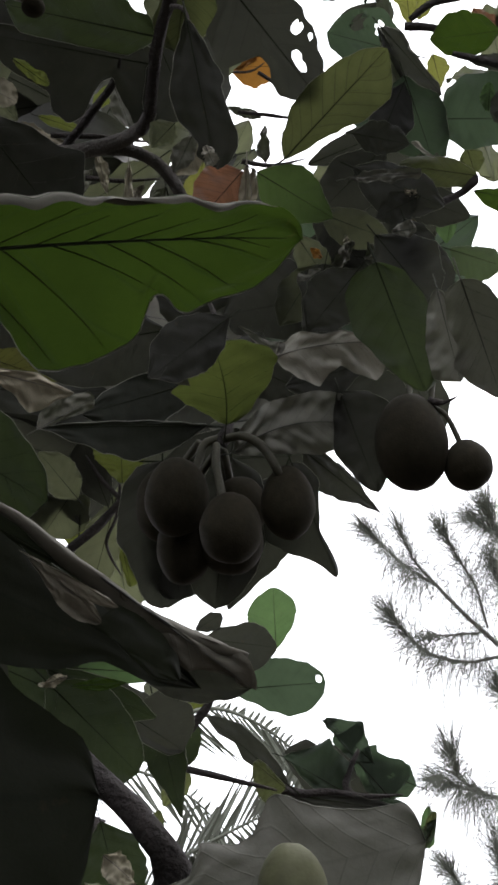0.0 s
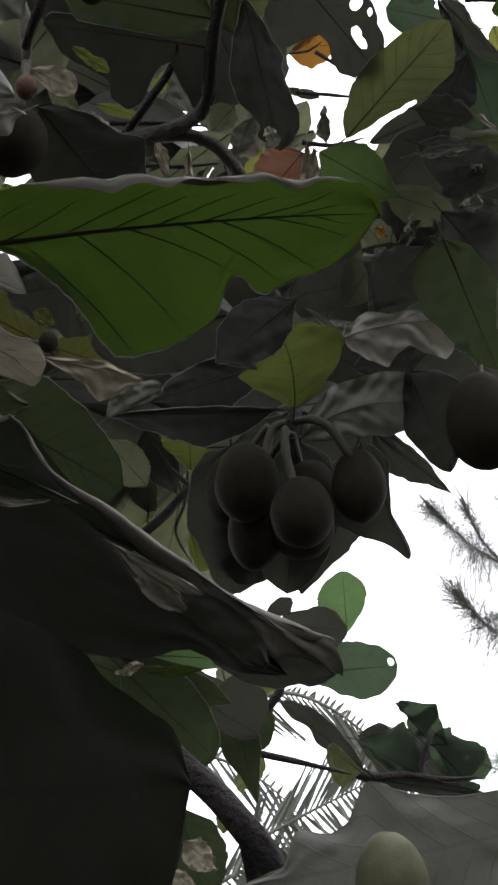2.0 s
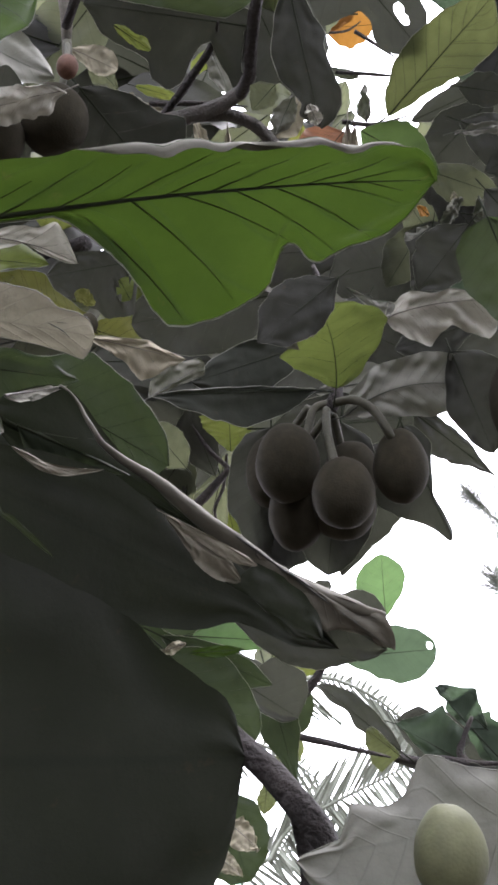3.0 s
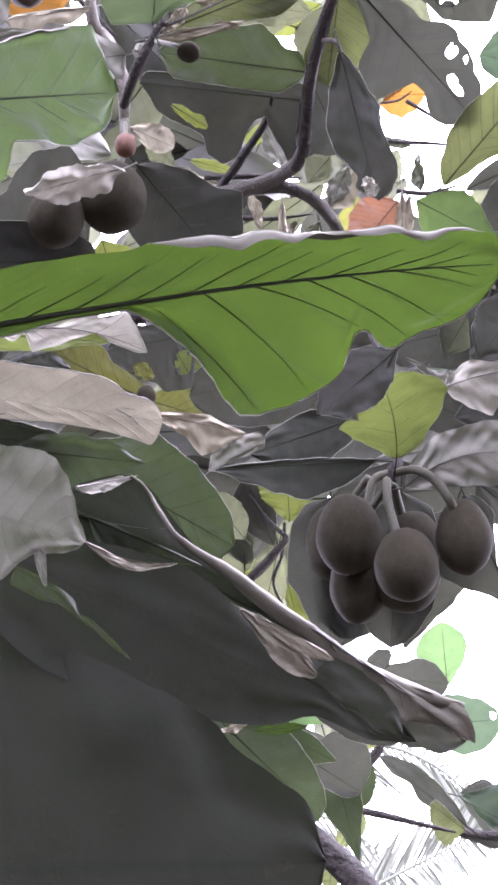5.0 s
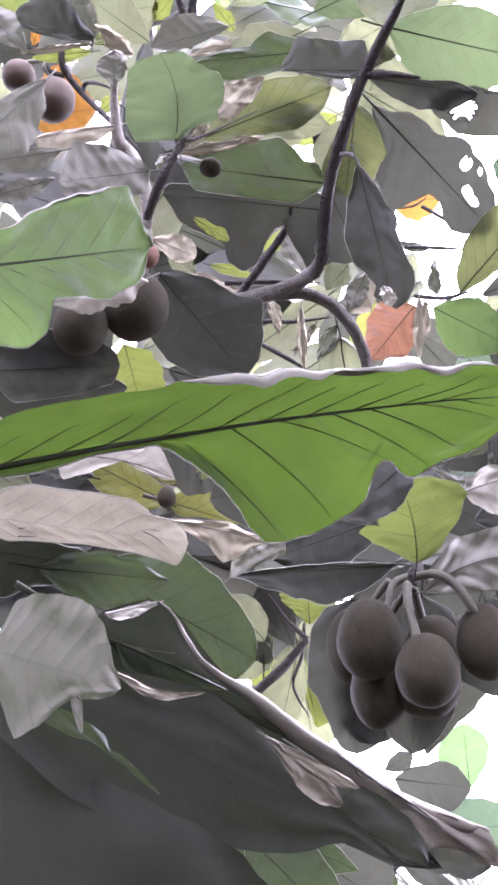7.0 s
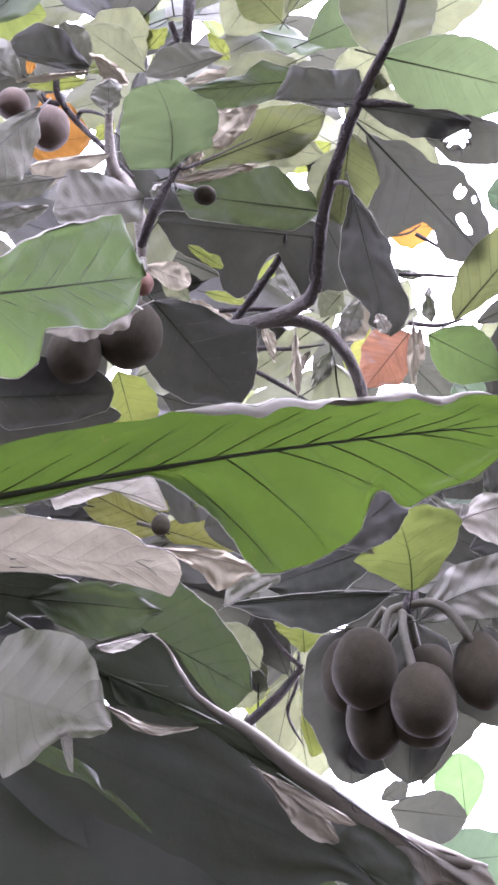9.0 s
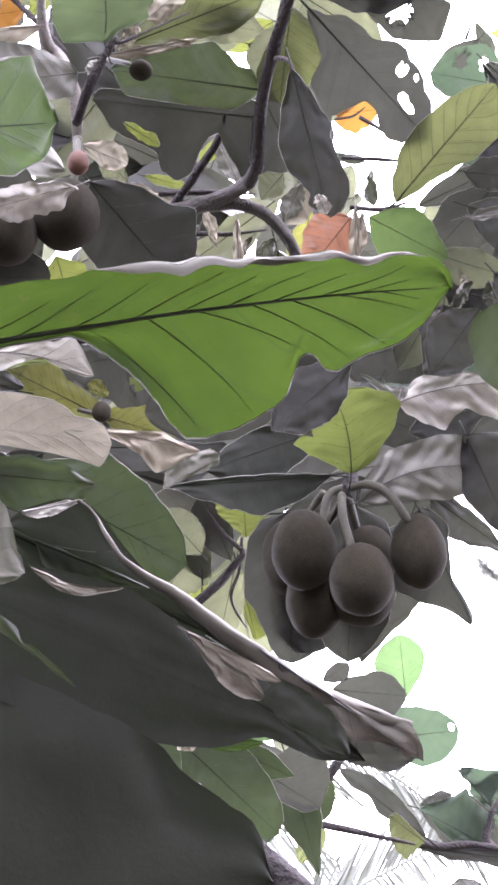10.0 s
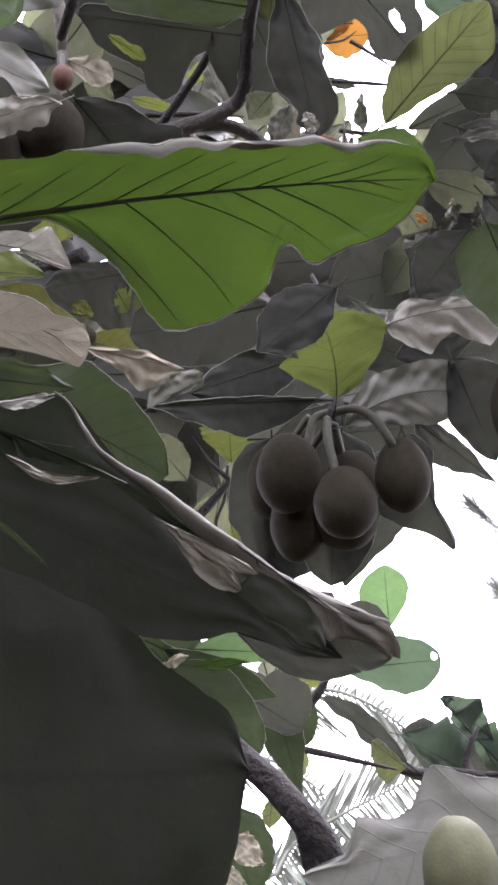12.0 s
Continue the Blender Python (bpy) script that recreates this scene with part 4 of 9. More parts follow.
leaf(DARK, (0.203, 2.812, 3.342), (0.373, 2.842, 3.167), (-0.69, 0.41, -0.60), [(0.000, 0.0072), (0.253, 0.0857), (0.504, 0.1137), (0.753, 0.0991), (1.000, 0.0071)], [(0.000, 0.0072), (0.253, 0.0857), (0.504, 0.1137), (0.753, 0.1133), (1.000, 0.0282)], wave=0.01)
leaf(ASH, (0.417, 2.060, 3.070), (0.497, 2.243, 2.915), (-0.95, 0.29, -0.14), [(0.000, 0.0239), (0.139, 0.0465), (0.344, 0.0617), (0.545, 0.0627), (0.692, 0.0343), (0.908, 0.0212), (1.000, 0.0064)], [(0.000, 0.0100), (0.073, 0.0368), (0.319, 0.0501), (0.518, 0.0462), (0.632, 0.0670), (0.777, 0.0519), (0.936, 0.0196), (1.000, 0.0059)], ribs=4, jag=0.02, soft=0.012, wave=0.012, bend=0.04, label="grey hanging leaf against the sky")
leaf(ASH, (0.387, 2.155, 3.119), (0.425, 2.253, 2.962), (-0.97, 0.23, -0.09), [(0.000, 0.0064), (0.121, 0.0213), (0.374, 0.0206), (0.602, 0.0279), (0.773, 0.0468), (0.878, 0.0171), (1.000, 0.0051)], [(0.000, 0.0094), (0.228, 0.0313), (0.566, 0.0497), (0.907, 0.0500), (1.000, 0.0100)], jag=0.03, soft=0.012, wave=0.015)
leaf(DARK, (0.306, 2.371, 3.433), (0.427, 2.421, 3.258), (-0.79, 0.43, -0.43), [(0.000, 0.0065), (0.253, 0.0708), (0.505, 0.0896), (0.753, 0.0637), (1.000, 0.0063)], [(0.000, 0.0065), (0.253, 0.0515), (0.505, 0.0768), (0.753, 0.0637), (1.000, 0.0063)], wave=0.01)
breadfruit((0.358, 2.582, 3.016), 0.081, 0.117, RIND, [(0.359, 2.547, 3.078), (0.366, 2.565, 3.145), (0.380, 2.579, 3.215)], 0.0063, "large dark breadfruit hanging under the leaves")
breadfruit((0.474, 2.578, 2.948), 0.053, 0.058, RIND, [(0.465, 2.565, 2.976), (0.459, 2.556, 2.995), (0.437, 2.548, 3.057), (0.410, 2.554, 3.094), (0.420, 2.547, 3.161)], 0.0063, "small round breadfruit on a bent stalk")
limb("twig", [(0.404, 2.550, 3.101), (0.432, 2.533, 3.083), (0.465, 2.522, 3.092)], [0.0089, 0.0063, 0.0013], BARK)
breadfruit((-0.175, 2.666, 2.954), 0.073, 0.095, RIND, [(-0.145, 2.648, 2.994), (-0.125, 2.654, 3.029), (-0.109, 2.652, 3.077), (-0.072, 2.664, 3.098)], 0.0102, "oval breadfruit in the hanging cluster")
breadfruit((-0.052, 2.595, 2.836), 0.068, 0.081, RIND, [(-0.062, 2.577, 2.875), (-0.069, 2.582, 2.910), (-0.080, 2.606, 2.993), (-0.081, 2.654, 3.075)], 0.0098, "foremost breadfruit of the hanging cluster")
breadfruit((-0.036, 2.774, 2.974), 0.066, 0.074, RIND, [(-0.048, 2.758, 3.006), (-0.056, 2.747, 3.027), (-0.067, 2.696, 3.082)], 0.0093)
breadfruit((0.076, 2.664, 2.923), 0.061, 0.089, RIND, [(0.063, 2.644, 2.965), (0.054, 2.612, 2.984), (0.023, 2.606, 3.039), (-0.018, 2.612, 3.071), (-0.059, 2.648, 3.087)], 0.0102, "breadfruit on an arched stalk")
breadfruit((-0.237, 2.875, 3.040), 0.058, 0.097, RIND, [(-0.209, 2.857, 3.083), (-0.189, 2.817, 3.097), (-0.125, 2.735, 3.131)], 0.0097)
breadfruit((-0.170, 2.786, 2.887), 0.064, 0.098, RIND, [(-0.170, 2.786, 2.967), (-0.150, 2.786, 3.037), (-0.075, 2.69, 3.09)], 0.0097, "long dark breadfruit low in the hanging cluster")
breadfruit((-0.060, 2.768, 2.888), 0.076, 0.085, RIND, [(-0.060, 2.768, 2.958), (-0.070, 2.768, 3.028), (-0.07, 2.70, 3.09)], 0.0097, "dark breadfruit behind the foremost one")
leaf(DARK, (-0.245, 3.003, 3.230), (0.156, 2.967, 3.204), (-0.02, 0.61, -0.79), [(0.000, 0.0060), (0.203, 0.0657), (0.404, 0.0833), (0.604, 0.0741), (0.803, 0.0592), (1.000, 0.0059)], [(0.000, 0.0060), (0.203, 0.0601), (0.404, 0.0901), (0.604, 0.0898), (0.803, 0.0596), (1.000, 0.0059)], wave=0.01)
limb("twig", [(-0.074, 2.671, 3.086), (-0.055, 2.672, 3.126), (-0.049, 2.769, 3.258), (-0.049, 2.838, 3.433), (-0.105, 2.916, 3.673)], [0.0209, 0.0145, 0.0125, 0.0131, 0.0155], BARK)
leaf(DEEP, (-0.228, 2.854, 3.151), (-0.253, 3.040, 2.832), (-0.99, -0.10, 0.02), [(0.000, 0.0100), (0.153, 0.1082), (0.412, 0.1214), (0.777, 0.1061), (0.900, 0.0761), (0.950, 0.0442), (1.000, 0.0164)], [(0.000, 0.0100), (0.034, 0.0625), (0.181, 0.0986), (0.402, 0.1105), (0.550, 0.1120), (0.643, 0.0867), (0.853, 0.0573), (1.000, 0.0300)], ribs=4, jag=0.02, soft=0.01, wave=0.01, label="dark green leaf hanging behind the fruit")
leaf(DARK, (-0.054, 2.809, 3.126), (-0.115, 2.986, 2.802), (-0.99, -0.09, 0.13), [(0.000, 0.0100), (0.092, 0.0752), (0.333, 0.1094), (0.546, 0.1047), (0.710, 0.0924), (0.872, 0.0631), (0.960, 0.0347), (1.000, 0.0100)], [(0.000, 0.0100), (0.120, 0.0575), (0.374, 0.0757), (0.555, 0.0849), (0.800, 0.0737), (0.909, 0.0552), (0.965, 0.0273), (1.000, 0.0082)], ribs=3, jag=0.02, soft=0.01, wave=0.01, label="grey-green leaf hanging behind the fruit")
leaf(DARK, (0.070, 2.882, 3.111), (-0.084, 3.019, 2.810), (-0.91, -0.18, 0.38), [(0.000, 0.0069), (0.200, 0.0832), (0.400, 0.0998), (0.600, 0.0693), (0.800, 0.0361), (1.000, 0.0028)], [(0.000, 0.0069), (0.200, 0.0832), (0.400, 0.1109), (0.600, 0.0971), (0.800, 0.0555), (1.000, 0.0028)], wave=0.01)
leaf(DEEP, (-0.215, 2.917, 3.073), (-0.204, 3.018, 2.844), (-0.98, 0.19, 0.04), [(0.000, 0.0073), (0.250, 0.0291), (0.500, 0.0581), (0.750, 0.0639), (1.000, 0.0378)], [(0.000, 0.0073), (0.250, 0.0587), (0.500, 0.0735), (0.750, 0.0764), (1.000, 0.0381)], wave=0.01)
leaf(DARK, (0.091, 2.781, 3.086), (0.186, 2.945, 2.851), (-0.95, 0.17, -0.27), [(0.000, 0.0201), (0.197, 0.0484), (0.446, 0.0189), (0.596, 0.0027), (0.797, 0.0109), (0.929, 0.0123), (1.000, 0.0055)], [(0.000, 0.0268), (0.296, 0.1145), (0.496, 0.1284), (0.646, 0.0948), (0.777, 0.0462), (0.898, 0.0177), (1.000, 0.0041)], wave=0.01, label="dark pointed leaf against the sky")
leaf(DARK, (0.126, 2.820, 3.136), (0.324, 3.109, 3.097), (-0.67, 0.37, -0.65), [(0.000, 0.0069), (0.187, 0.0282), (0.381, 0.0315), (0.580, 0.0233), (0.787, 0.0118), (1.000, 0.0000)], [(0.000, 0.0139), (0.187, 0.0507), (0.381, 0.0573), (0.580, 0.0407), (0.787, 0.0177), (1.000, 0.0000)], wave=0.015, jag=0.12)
leaf(LIME, (-0.358, 3.062, 3.202), (-0.355, 3.014, 3.293), (0.99, 0.11, 0.03), [(0.000, 0.0075), (0.333, 0.0391), (0.667, 0.0722), (1.000, 0.0782)], [(0.000, 0.0075), (0.333, 0.0451), (0.667, 0.0632), (1.000, 0.0752)], ribs=5, label="small yellow-green leaf in full light")
leaf(MID, (-0.326, 3.134, 3.289), (-0.260, 3.301, 2.936), (-0.98, -0.01, -0.19), [(0.000, 0.0078), (0.200, 0.0543), (0.400, 0.0620), (0.600, 0.0589), (0.800, 0.0496), (1.000, 0.0279)], [(0.000, 0.0078), (0.200, 0.0651), (0.400, 0.0776), (0.600, 0.0713), (0.800, 0.0558), (1.000, 0.0279)], wave=0.01)
leaf(LIME, (-0.519, 3.974, 3.587), (-0.472, 4.093, 3.334), (-0.98, -0.04, -0.20), [(0.000, 0.0079), (0.300, 0.0197), (0.500, 0.0158), (0.650, 0.0750), (0.750, 0.0671), (0.850, 0.0434), (0.950, 0.0592), (1.000, 0.0039)], [(0.000, 0.0079), (0.250, 0.0197), (0.500, 0.0197), (0.750, 0.0158), (1.000, 0.0079)], jag=0.25, label="torn yellow-green leaf strip")
leaf(DARK, (-0.496, 3.704, 3.457), (-0.552, 3.506, 3.601), (0.94, -0.03, 0.33), [(0.000, 0.0073), (0.255, 0.0546), (0.506, 0.0760), (0.755, 0.0719), (1.000, 0.0179)], [(0.000, 0.0073), (0.255, 0.0364), (0.506, 0.0543), (0.755, 0.0539), (1.000, 0.0089)], wave=0.01)
leaf(MID, (-0.491, 3.796, 3.500), (-0.578, 3.900, 3.237), (-0.95, -0.24, 0.22), [(0.000, 0.0075), (0.250, 0.0414), (0.500, 0.0564), (0.750, 0.0526), (1.000, 0.0094)], [(0.000, 0.0075), (0.250, 0.0658), (0.500, 0.0846), (0.750, 0.0752), (1.000, 0.0094)], wave=0.01)
leaf(LIME, (-0.621, 4.165, 3.624), (-0.721, 4.179, 3.558), (-0.54, -0.43, 0.72), [(0.000, 0.0083), (0.333, 0.0207), (0.667, 0.0331), (1.000, 0.0207)], [(0.000, 0.0083), (0.333, 0.0372), (0.667, 0.0372), (1.000, 0.0207)], jag=0.2)
leaf(MID, (-0.509, 3.239, 3.254), (-0.589, 3.076, 3.319), (0.79, -0.16, 0.59), [(0.000, 0.0064), (0.256, 0.0476), (0.507, 0.0472), (0.756, 0.0313), (1.000, 0.0062)], [(0.000, 0.0064), (0.256, 0.0476), (0.507, 0.0567), (0.756, 0.0469), (1.000, 0.0062)])
limb("twig", [(-0.438, 3.612, 3.431), (-0.505, 3.634, 3.367), (-0.607, 3.655, 3.286), (-0.708, 3.668, 3.210)], [0.0107, 0.0143, 0.0143, 0.0161], BARK)
limb("twig", [(-0.438, 3.612, 3.431), (-0.502, 3.573, 3.492), (-0.543, 3.533, 3.555)], [0.0089, 0.0071, 0.0071], BARK)
limb("twig", [(-0.454, 3.678, 3.520), (-0.473, 3.723, 3.424), (-0.507, 3.755, 3.344), (-0.477, 3.892, 3.293)], [0.0055, 0.0055, 0.0055, 0.0056], BARK)

# leaves in the lower canopy against the sky
leaf(LIME2, (0.012, 4.989, 3.400), (0.013, 4.898, 3.636), (1.00, 0.00, -0.00), [(0.000, 0.0094), (0.200, 0.0752), (0.400, 0.1081), (0.600, 0.1128), (0.800, 0.0846), (1.000, 0.0188)], [(0.000, 0.0094), (0.200, 0.0470), (0.400, 0.0799), (0.600, 0.0940), (0.800, 0.0799), (1.000, 0.0188)], ribs=5, label="bright green leaf lit through")
leaf(DARK, (-0.271, 4.773, 3.381), (0.017, 4.799, 3.337), (-0.17, 0.33, -0.93), [(0.000, 0.0090), (0.200, 0.0496), (0.400, 0.0677), (0.600, 0.0902), (0.800, 0.0767), (1.000, 0.0180)], [(0.000, 0.0090), (0.200, 0.0902), (0.400, 0.1128), (0.600, 0.1128), (0.800, 0.0902), (1.000, 0.0226)])
leaf(DARK, (-0.302, 4.759, 3.414), (-0.196, 4.744, 3.471), (0.48, 0.34, -0.81), [(0.000, 0.0068), (0.333, 0.0271), (0.667, 0.0316), (1.000, 0.0068)], [(0.000, 0.0068), (0.333, 0.0361), (0.667, 0.0496), (1.000, 0.0180)])
leaf(TEAL, (-0.186, 5.035, 3.250), (0.208, 5.032, 3.260), (0.02, 0.54, -0.84), [(0.000, 0.0146), (0.200, 0.0920), (0.400, 0.1209), (0.600, 0.1161), (0.800, 0.0920), (1.000, 0.0389)], [(0.000, 0.0146), (0.200, 0.0586), (0.400, 0.1027), (0.600, 0.1323), (0.800, 0.1175), (1.000, 0.0439)], ribs=5, holes=[(0.93, -0.3, 0.03, 0.3)], jag=0.06, label="green leaf with a notched tip")
leaf(DARK, (0.019, 5.072, 2.975), (0.303, 5.088, 2.883), (-0.31, 0.24, -0.92), [(0.000, 0.0071), (0.200, 0.0611), (0.400, 0.0705), (0.600, 0.0940), (0.800, 0.0940), (1.000, 0.0235)], [(0.000, 0.0071), (0.200, 0.0611), (0.400, 0.1034), (0.600, 0.0846), (0.800, 0.0470), (1.000, 0.0094)], ribs=3, wave=0.01)
leaf(TEAL, (0.435, 5.100, 2.792), (0.180, 5.034, 3.105), (0.78, -0.19, 0.60), [(0.000, 0.0091), (0.080, 0.0305), (0.230, 0.0220), (0.405, 0.0047), (1.000, 0.0014)], [(0.000, 0.0425), (0.008, 0.1194), (0.175, 0.1407), (0.282, 0.1079), (0.409, 0.0825), (0.475, 0.1015), (0.573, 0.0034), (0.627, 0.0977), (0.733, 0.1255), (0.782, 0.0202), (0.888, 0.0046), (0.905, 0.0570), (1.000, 0.0100)], holes=[(0.12, -0.2, 0.03, 0.14), (0.42, -0.55, 0.03, 0.1), (0.16, 0.45, 0.025, 0.1)], jag=0.05, soft=0.006, res=50, label="chewed dark leaf with holes")
limb("twig", [(-0.069, 4.994, 2.866), (0.061, 5.008, 2.813), (0.193, 5.006, 2.810), (0.323, 5.006, 2.786), (0.476, 4.996, 2.784)], [0.0161, 0.0161, 0.0138, 0.0115, 0.0069], BARK)
limb("twig", [(0.316, 4.984, 2.965), (0.264, 5.012, 2.864), (0.270, 5.026, 2.802), (0.364, 5.035, 2.738)], [0.0069, 0.0139, 0.0185, 0.0139], BARK)
limb("twig", [(-0.003, 5.089, 2.906), (0.061, 5.105, 2.839), (0.284, 5.107, 2.806), (0.483, 5.099, 2.778)], [0.0071, 0.0188, 0.0165, 0.0094], BARK)
limb("twig", [(-0.532, 4.589, 2.891), (-0.412, 4.612, 2.852), (-0.212, 4.641, 2.801), (-0.008, 4.660, 2.747)], [0.0148, 0.0148, 0.0127, 0.0106], BARK)
leaf(OLIVE, (0.026, 4.746, 2.771), (-0.091, 4.701, 2.863), (0.65, -0.17, 0.74), [(0.000, 0.0100), (0.087, 0.0453), (0.115, 0.0888), (0.431, 0.0853), (0.795, 0.0470), (1.000, 0.0100)], [(0.000, 0.0045), (0.370, 0.0150), (0.747, 0.0243), (0.938, 0.0224), (1.000, 0.0067)], jag=0.03, soft=0.012, ribs=4, wave=0.01)
leaf(DARK, (0.031, 4.869, 2.816), (-0.262, 4.744, 3.057), (0.67, -0.17, 0.72), [(0.000, 0.0071), (0.227, 0.0236), (0.473, 0.0374), (0.638, 0.0092), (0.817, 0.0229), (1.000, 0.0069)], [(0.000, 0.0100), (0.213, 0.0394), (0.453, 0.0573), (0.688, 0.0582), (0.874, 0.0372), (1.000, 0.0100)], jag=0.05, soft=0.012, ribs=4, wave=0.012)
leaf(SHADE, (-0.520, 4.493, 2.865), (-0.273, 4.493, 2.950), (0.31, 0.28, -0.91), [(0.000, 0.0083), (0.250, 0.0290), (0.500, 0.0414), (0.750, 0.0496), (1.000, 0.0083)], [(0.000, 0.0083), (0.250, 0.0414), (0.500, 0.0827), (0.750, 0.1241), (1.000, 0.0414)], jag=0.12)
leaf(LIME, (-0.204, 4.470, 3.042), (-0.403, 4.442, 3.079), (0.22, -0.28, 0.93), [(0.000, 0.0062), (0.250, 0.0414), (0.500, 0.0620), (0.750, 0.0496), (1.000, 0.0083)], [(0.000, 0.0062), (0.250, 0.0207), (0.500, 0.0290), (0.750, 0.0207), (1.000, 0.0062)], ribs=4)
leaf(DARK, (-0.547, 3.583, 2.832), (-0.263, 3.731, 2.659), (-0.58, 0.17, -0.80), [(0.000, 0.0069), (0.224, 0.0229), (0.232, 0.0805), (0.416, 0.0032), (0.588, 0.1201), (0.848, 0.1229), (1.000, 0.0674)], [(0.000, 0.0100), (0.680, 0.0442), (0.882, 0.0393), (1.000, 0.0100)], ribs=4, wave=0.012, jag=0.04, soft=0.012)
leaf(OLIVE, (-0.355, 4.911, 2.919), (-0.453, 4.938, 2.770), (-0.84, -0.20, 0.51), [(0.000, 0.0068), (0.250, 0.0451), (0.500, 0.0541), (0.750, 0.0361), (1.000, 0.0068)], [(0.000, 0.0068), (0.250, 0.0361), (0.500, 0.0451), (0.750, 0.0361), (1.000, 0.0068)], jag=0.12)
leaf(OLIVE, (-0.434, 4.648, 2.695), (-0.472, 4.668, 2.579), (-0.95, -0.16, 0.28), [(0.000, 0.0063), (0.250, 0.0254), (0.500, 0.0338), (0.750, 0.0296), (1.000, 0.0085)], [(0.000, 0.0063), (0.250, 0.0296), (0.500, 0.0381), (0.750, 0.0254), (1.000, 0.0085)])
limb("twig", [(-0.196, 4.363, 3.049), (-0.264, 4.390, 2.950), (-0.369, 4.406, 2.862), (-0.489, 4.404, 2.820), (-0.627, 4.393, 2.788)], [0.0101, 0.0162, 0.0182, 0.0182, 0.0222], BARK)
limb("limb", [(-0.193, 1.365, 2.067), (-0.154, 1.352, 2.027), (-0.121, 1.335, 1.992), (-0.091, 1.325, 1.962), (-0.067, 1.313, 1.933), (-0.050, 1.309, 1.909), (-0.041, 1.312, 1.890), (-0.040, 1.314, 1.877)], [0.0109, 0.0117, 0.0124, 0.0127, 0.0130, 0.0123, 0.0099, 0.0030], BARK)
limb("limb", [(-0.073, 1.327, 1.938), (-0.067, 1.337, 1.914), (-0.063, 1.342, 1.883), (-0.063, 1.349, 1.826), (-0.066, 1.373, 1.764)], [0.0071, 0.0086, 0.0076, 0.0076, 0.0083], BARK)
leaf(OLIVE, (-0.301, 3.193, 2.353), (-0.311, 3.205, 2.288), (-0.98, -0.13, 0.12), [(0.000, 0.0028), (0.250, 0.0169), (0.500, 0.0212), (0.750, 0.0169), (1.000, 0.0028)], [(0.000, 0.0028), (0.250, 0.0169), (0.500, 0.0226), (0.750, 0.0169), (1.000, 0.0028)])
leaf(PALE, (-0.347, 2.329, 2.430), (-0.398, 2.325, 2.414), (-0.18, -0.65, 0.74), [(0.000, 0.0022), (0.250, 0.0110), (0.500, 0.0132), (0.750, 0.0088), (1.000, 0.0011)], [(0.000, 0.0022), (0.250, 0.0088), (0.500, 0.0110), (0.750, 0.0066), (1.000, 0.0011)], wave=0.01)
leaf(PALE, (-0.336, 2.518, 2.103), (-0.278, 2.534, 2.052), (-0.57, -0.32, -0.75), [(0.000, 0.0023), (0.250, 0.0161), (0.500, 0.0185), (0.750, 0.0115), (1.000, 0.0023)], [(0.000, 0.0023), (0.250, 0.0161), (0.500, 0.0184), (0.750, 0.0115), (1.000, 0.0023)], wave=0.01, label="pale withered leaf")
leaf(SHADE, (-0.354, 2.792, 2.269), (-0.306, 2.831, 2.083), (-0.96, -0.09, -0.26), [(0.000, 0.0049), (0.250, 0.0611), (0.500, 0.0733), (0.750, 0.0611), (1.000, 0.0122)], [(0.000, 0.0049), (0.250, 0.0489), (0.500, 0.0733), (0.750, 0.0733), (1.000, 0.0367)], wave=0.01)
leaf(PALE, (-0.318, 2.612, 2.166), (-0.257, 2.629, 2.114), (-0.57, -0.29, -0.77), [(0.000, 0.0036), (0.250, 0.0241), (0.500, 0.0265), (0.750, 0.0168), (1.000, 0.0024)], [(0.000, 0.0036), (0.250, 0.0287), (0.500, 0.0311), (0.750, 0.0239), (1.000, 0.0024)], wave=0.018, label="pale withered leaf")
leaf(DARK, (-0.218, 3.415, 2.305), (-0.185, 3.439, 2.171), (-0.97, -0.03, -0.24), [(0.000, 0.0045), (0.333, 0.0361), (0.667, 0.0361), (1.000, 0.0180)], [(0.000, 0.0045), (0.333, 0.0331), (0.667, 0.0361), (1.000, 0.0211)], wave=0.02)
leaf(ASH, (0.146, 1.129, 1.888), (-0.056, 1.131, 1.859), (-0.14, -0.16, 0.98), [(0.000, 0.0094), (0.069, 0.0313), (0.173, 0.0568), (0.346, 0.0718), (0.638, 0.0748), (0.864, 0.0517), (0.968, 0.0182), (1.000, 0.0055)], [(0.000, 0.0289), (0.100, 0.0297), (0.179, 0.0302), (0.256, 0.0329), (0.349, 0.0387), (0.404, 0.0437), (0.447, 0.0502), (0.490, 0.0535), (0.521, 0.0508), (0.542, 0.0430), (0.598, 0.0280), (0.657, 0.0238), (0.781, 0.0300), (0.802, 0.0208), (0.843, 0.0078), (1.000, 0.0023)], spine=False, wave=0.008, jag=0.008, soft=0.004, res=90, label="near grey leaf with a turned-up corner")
leaf(OLIVE, (0.245, 2.090, 2.066), (0.262, 2.080, 2.108), (0.93, -0.03, -0.37), [(0.000, 0.0027), (0.333, 0.0071), (0.667, 0.0089), (1.000, 0.0036)], [(0.000, 0.0027), (0.333, 0.0054), (0.667, 0.0071), (1.000, 0.0036)])
breadfruit((0.049, 1.082, 1.852), 0.024, 0.032, RIND2, [(0.045, 1.084, 1.833), (0.042, 1.091, 1.821), (0.036, 1.114, 1.794)], 0.0038, "young pale green breadfruit standing upright")
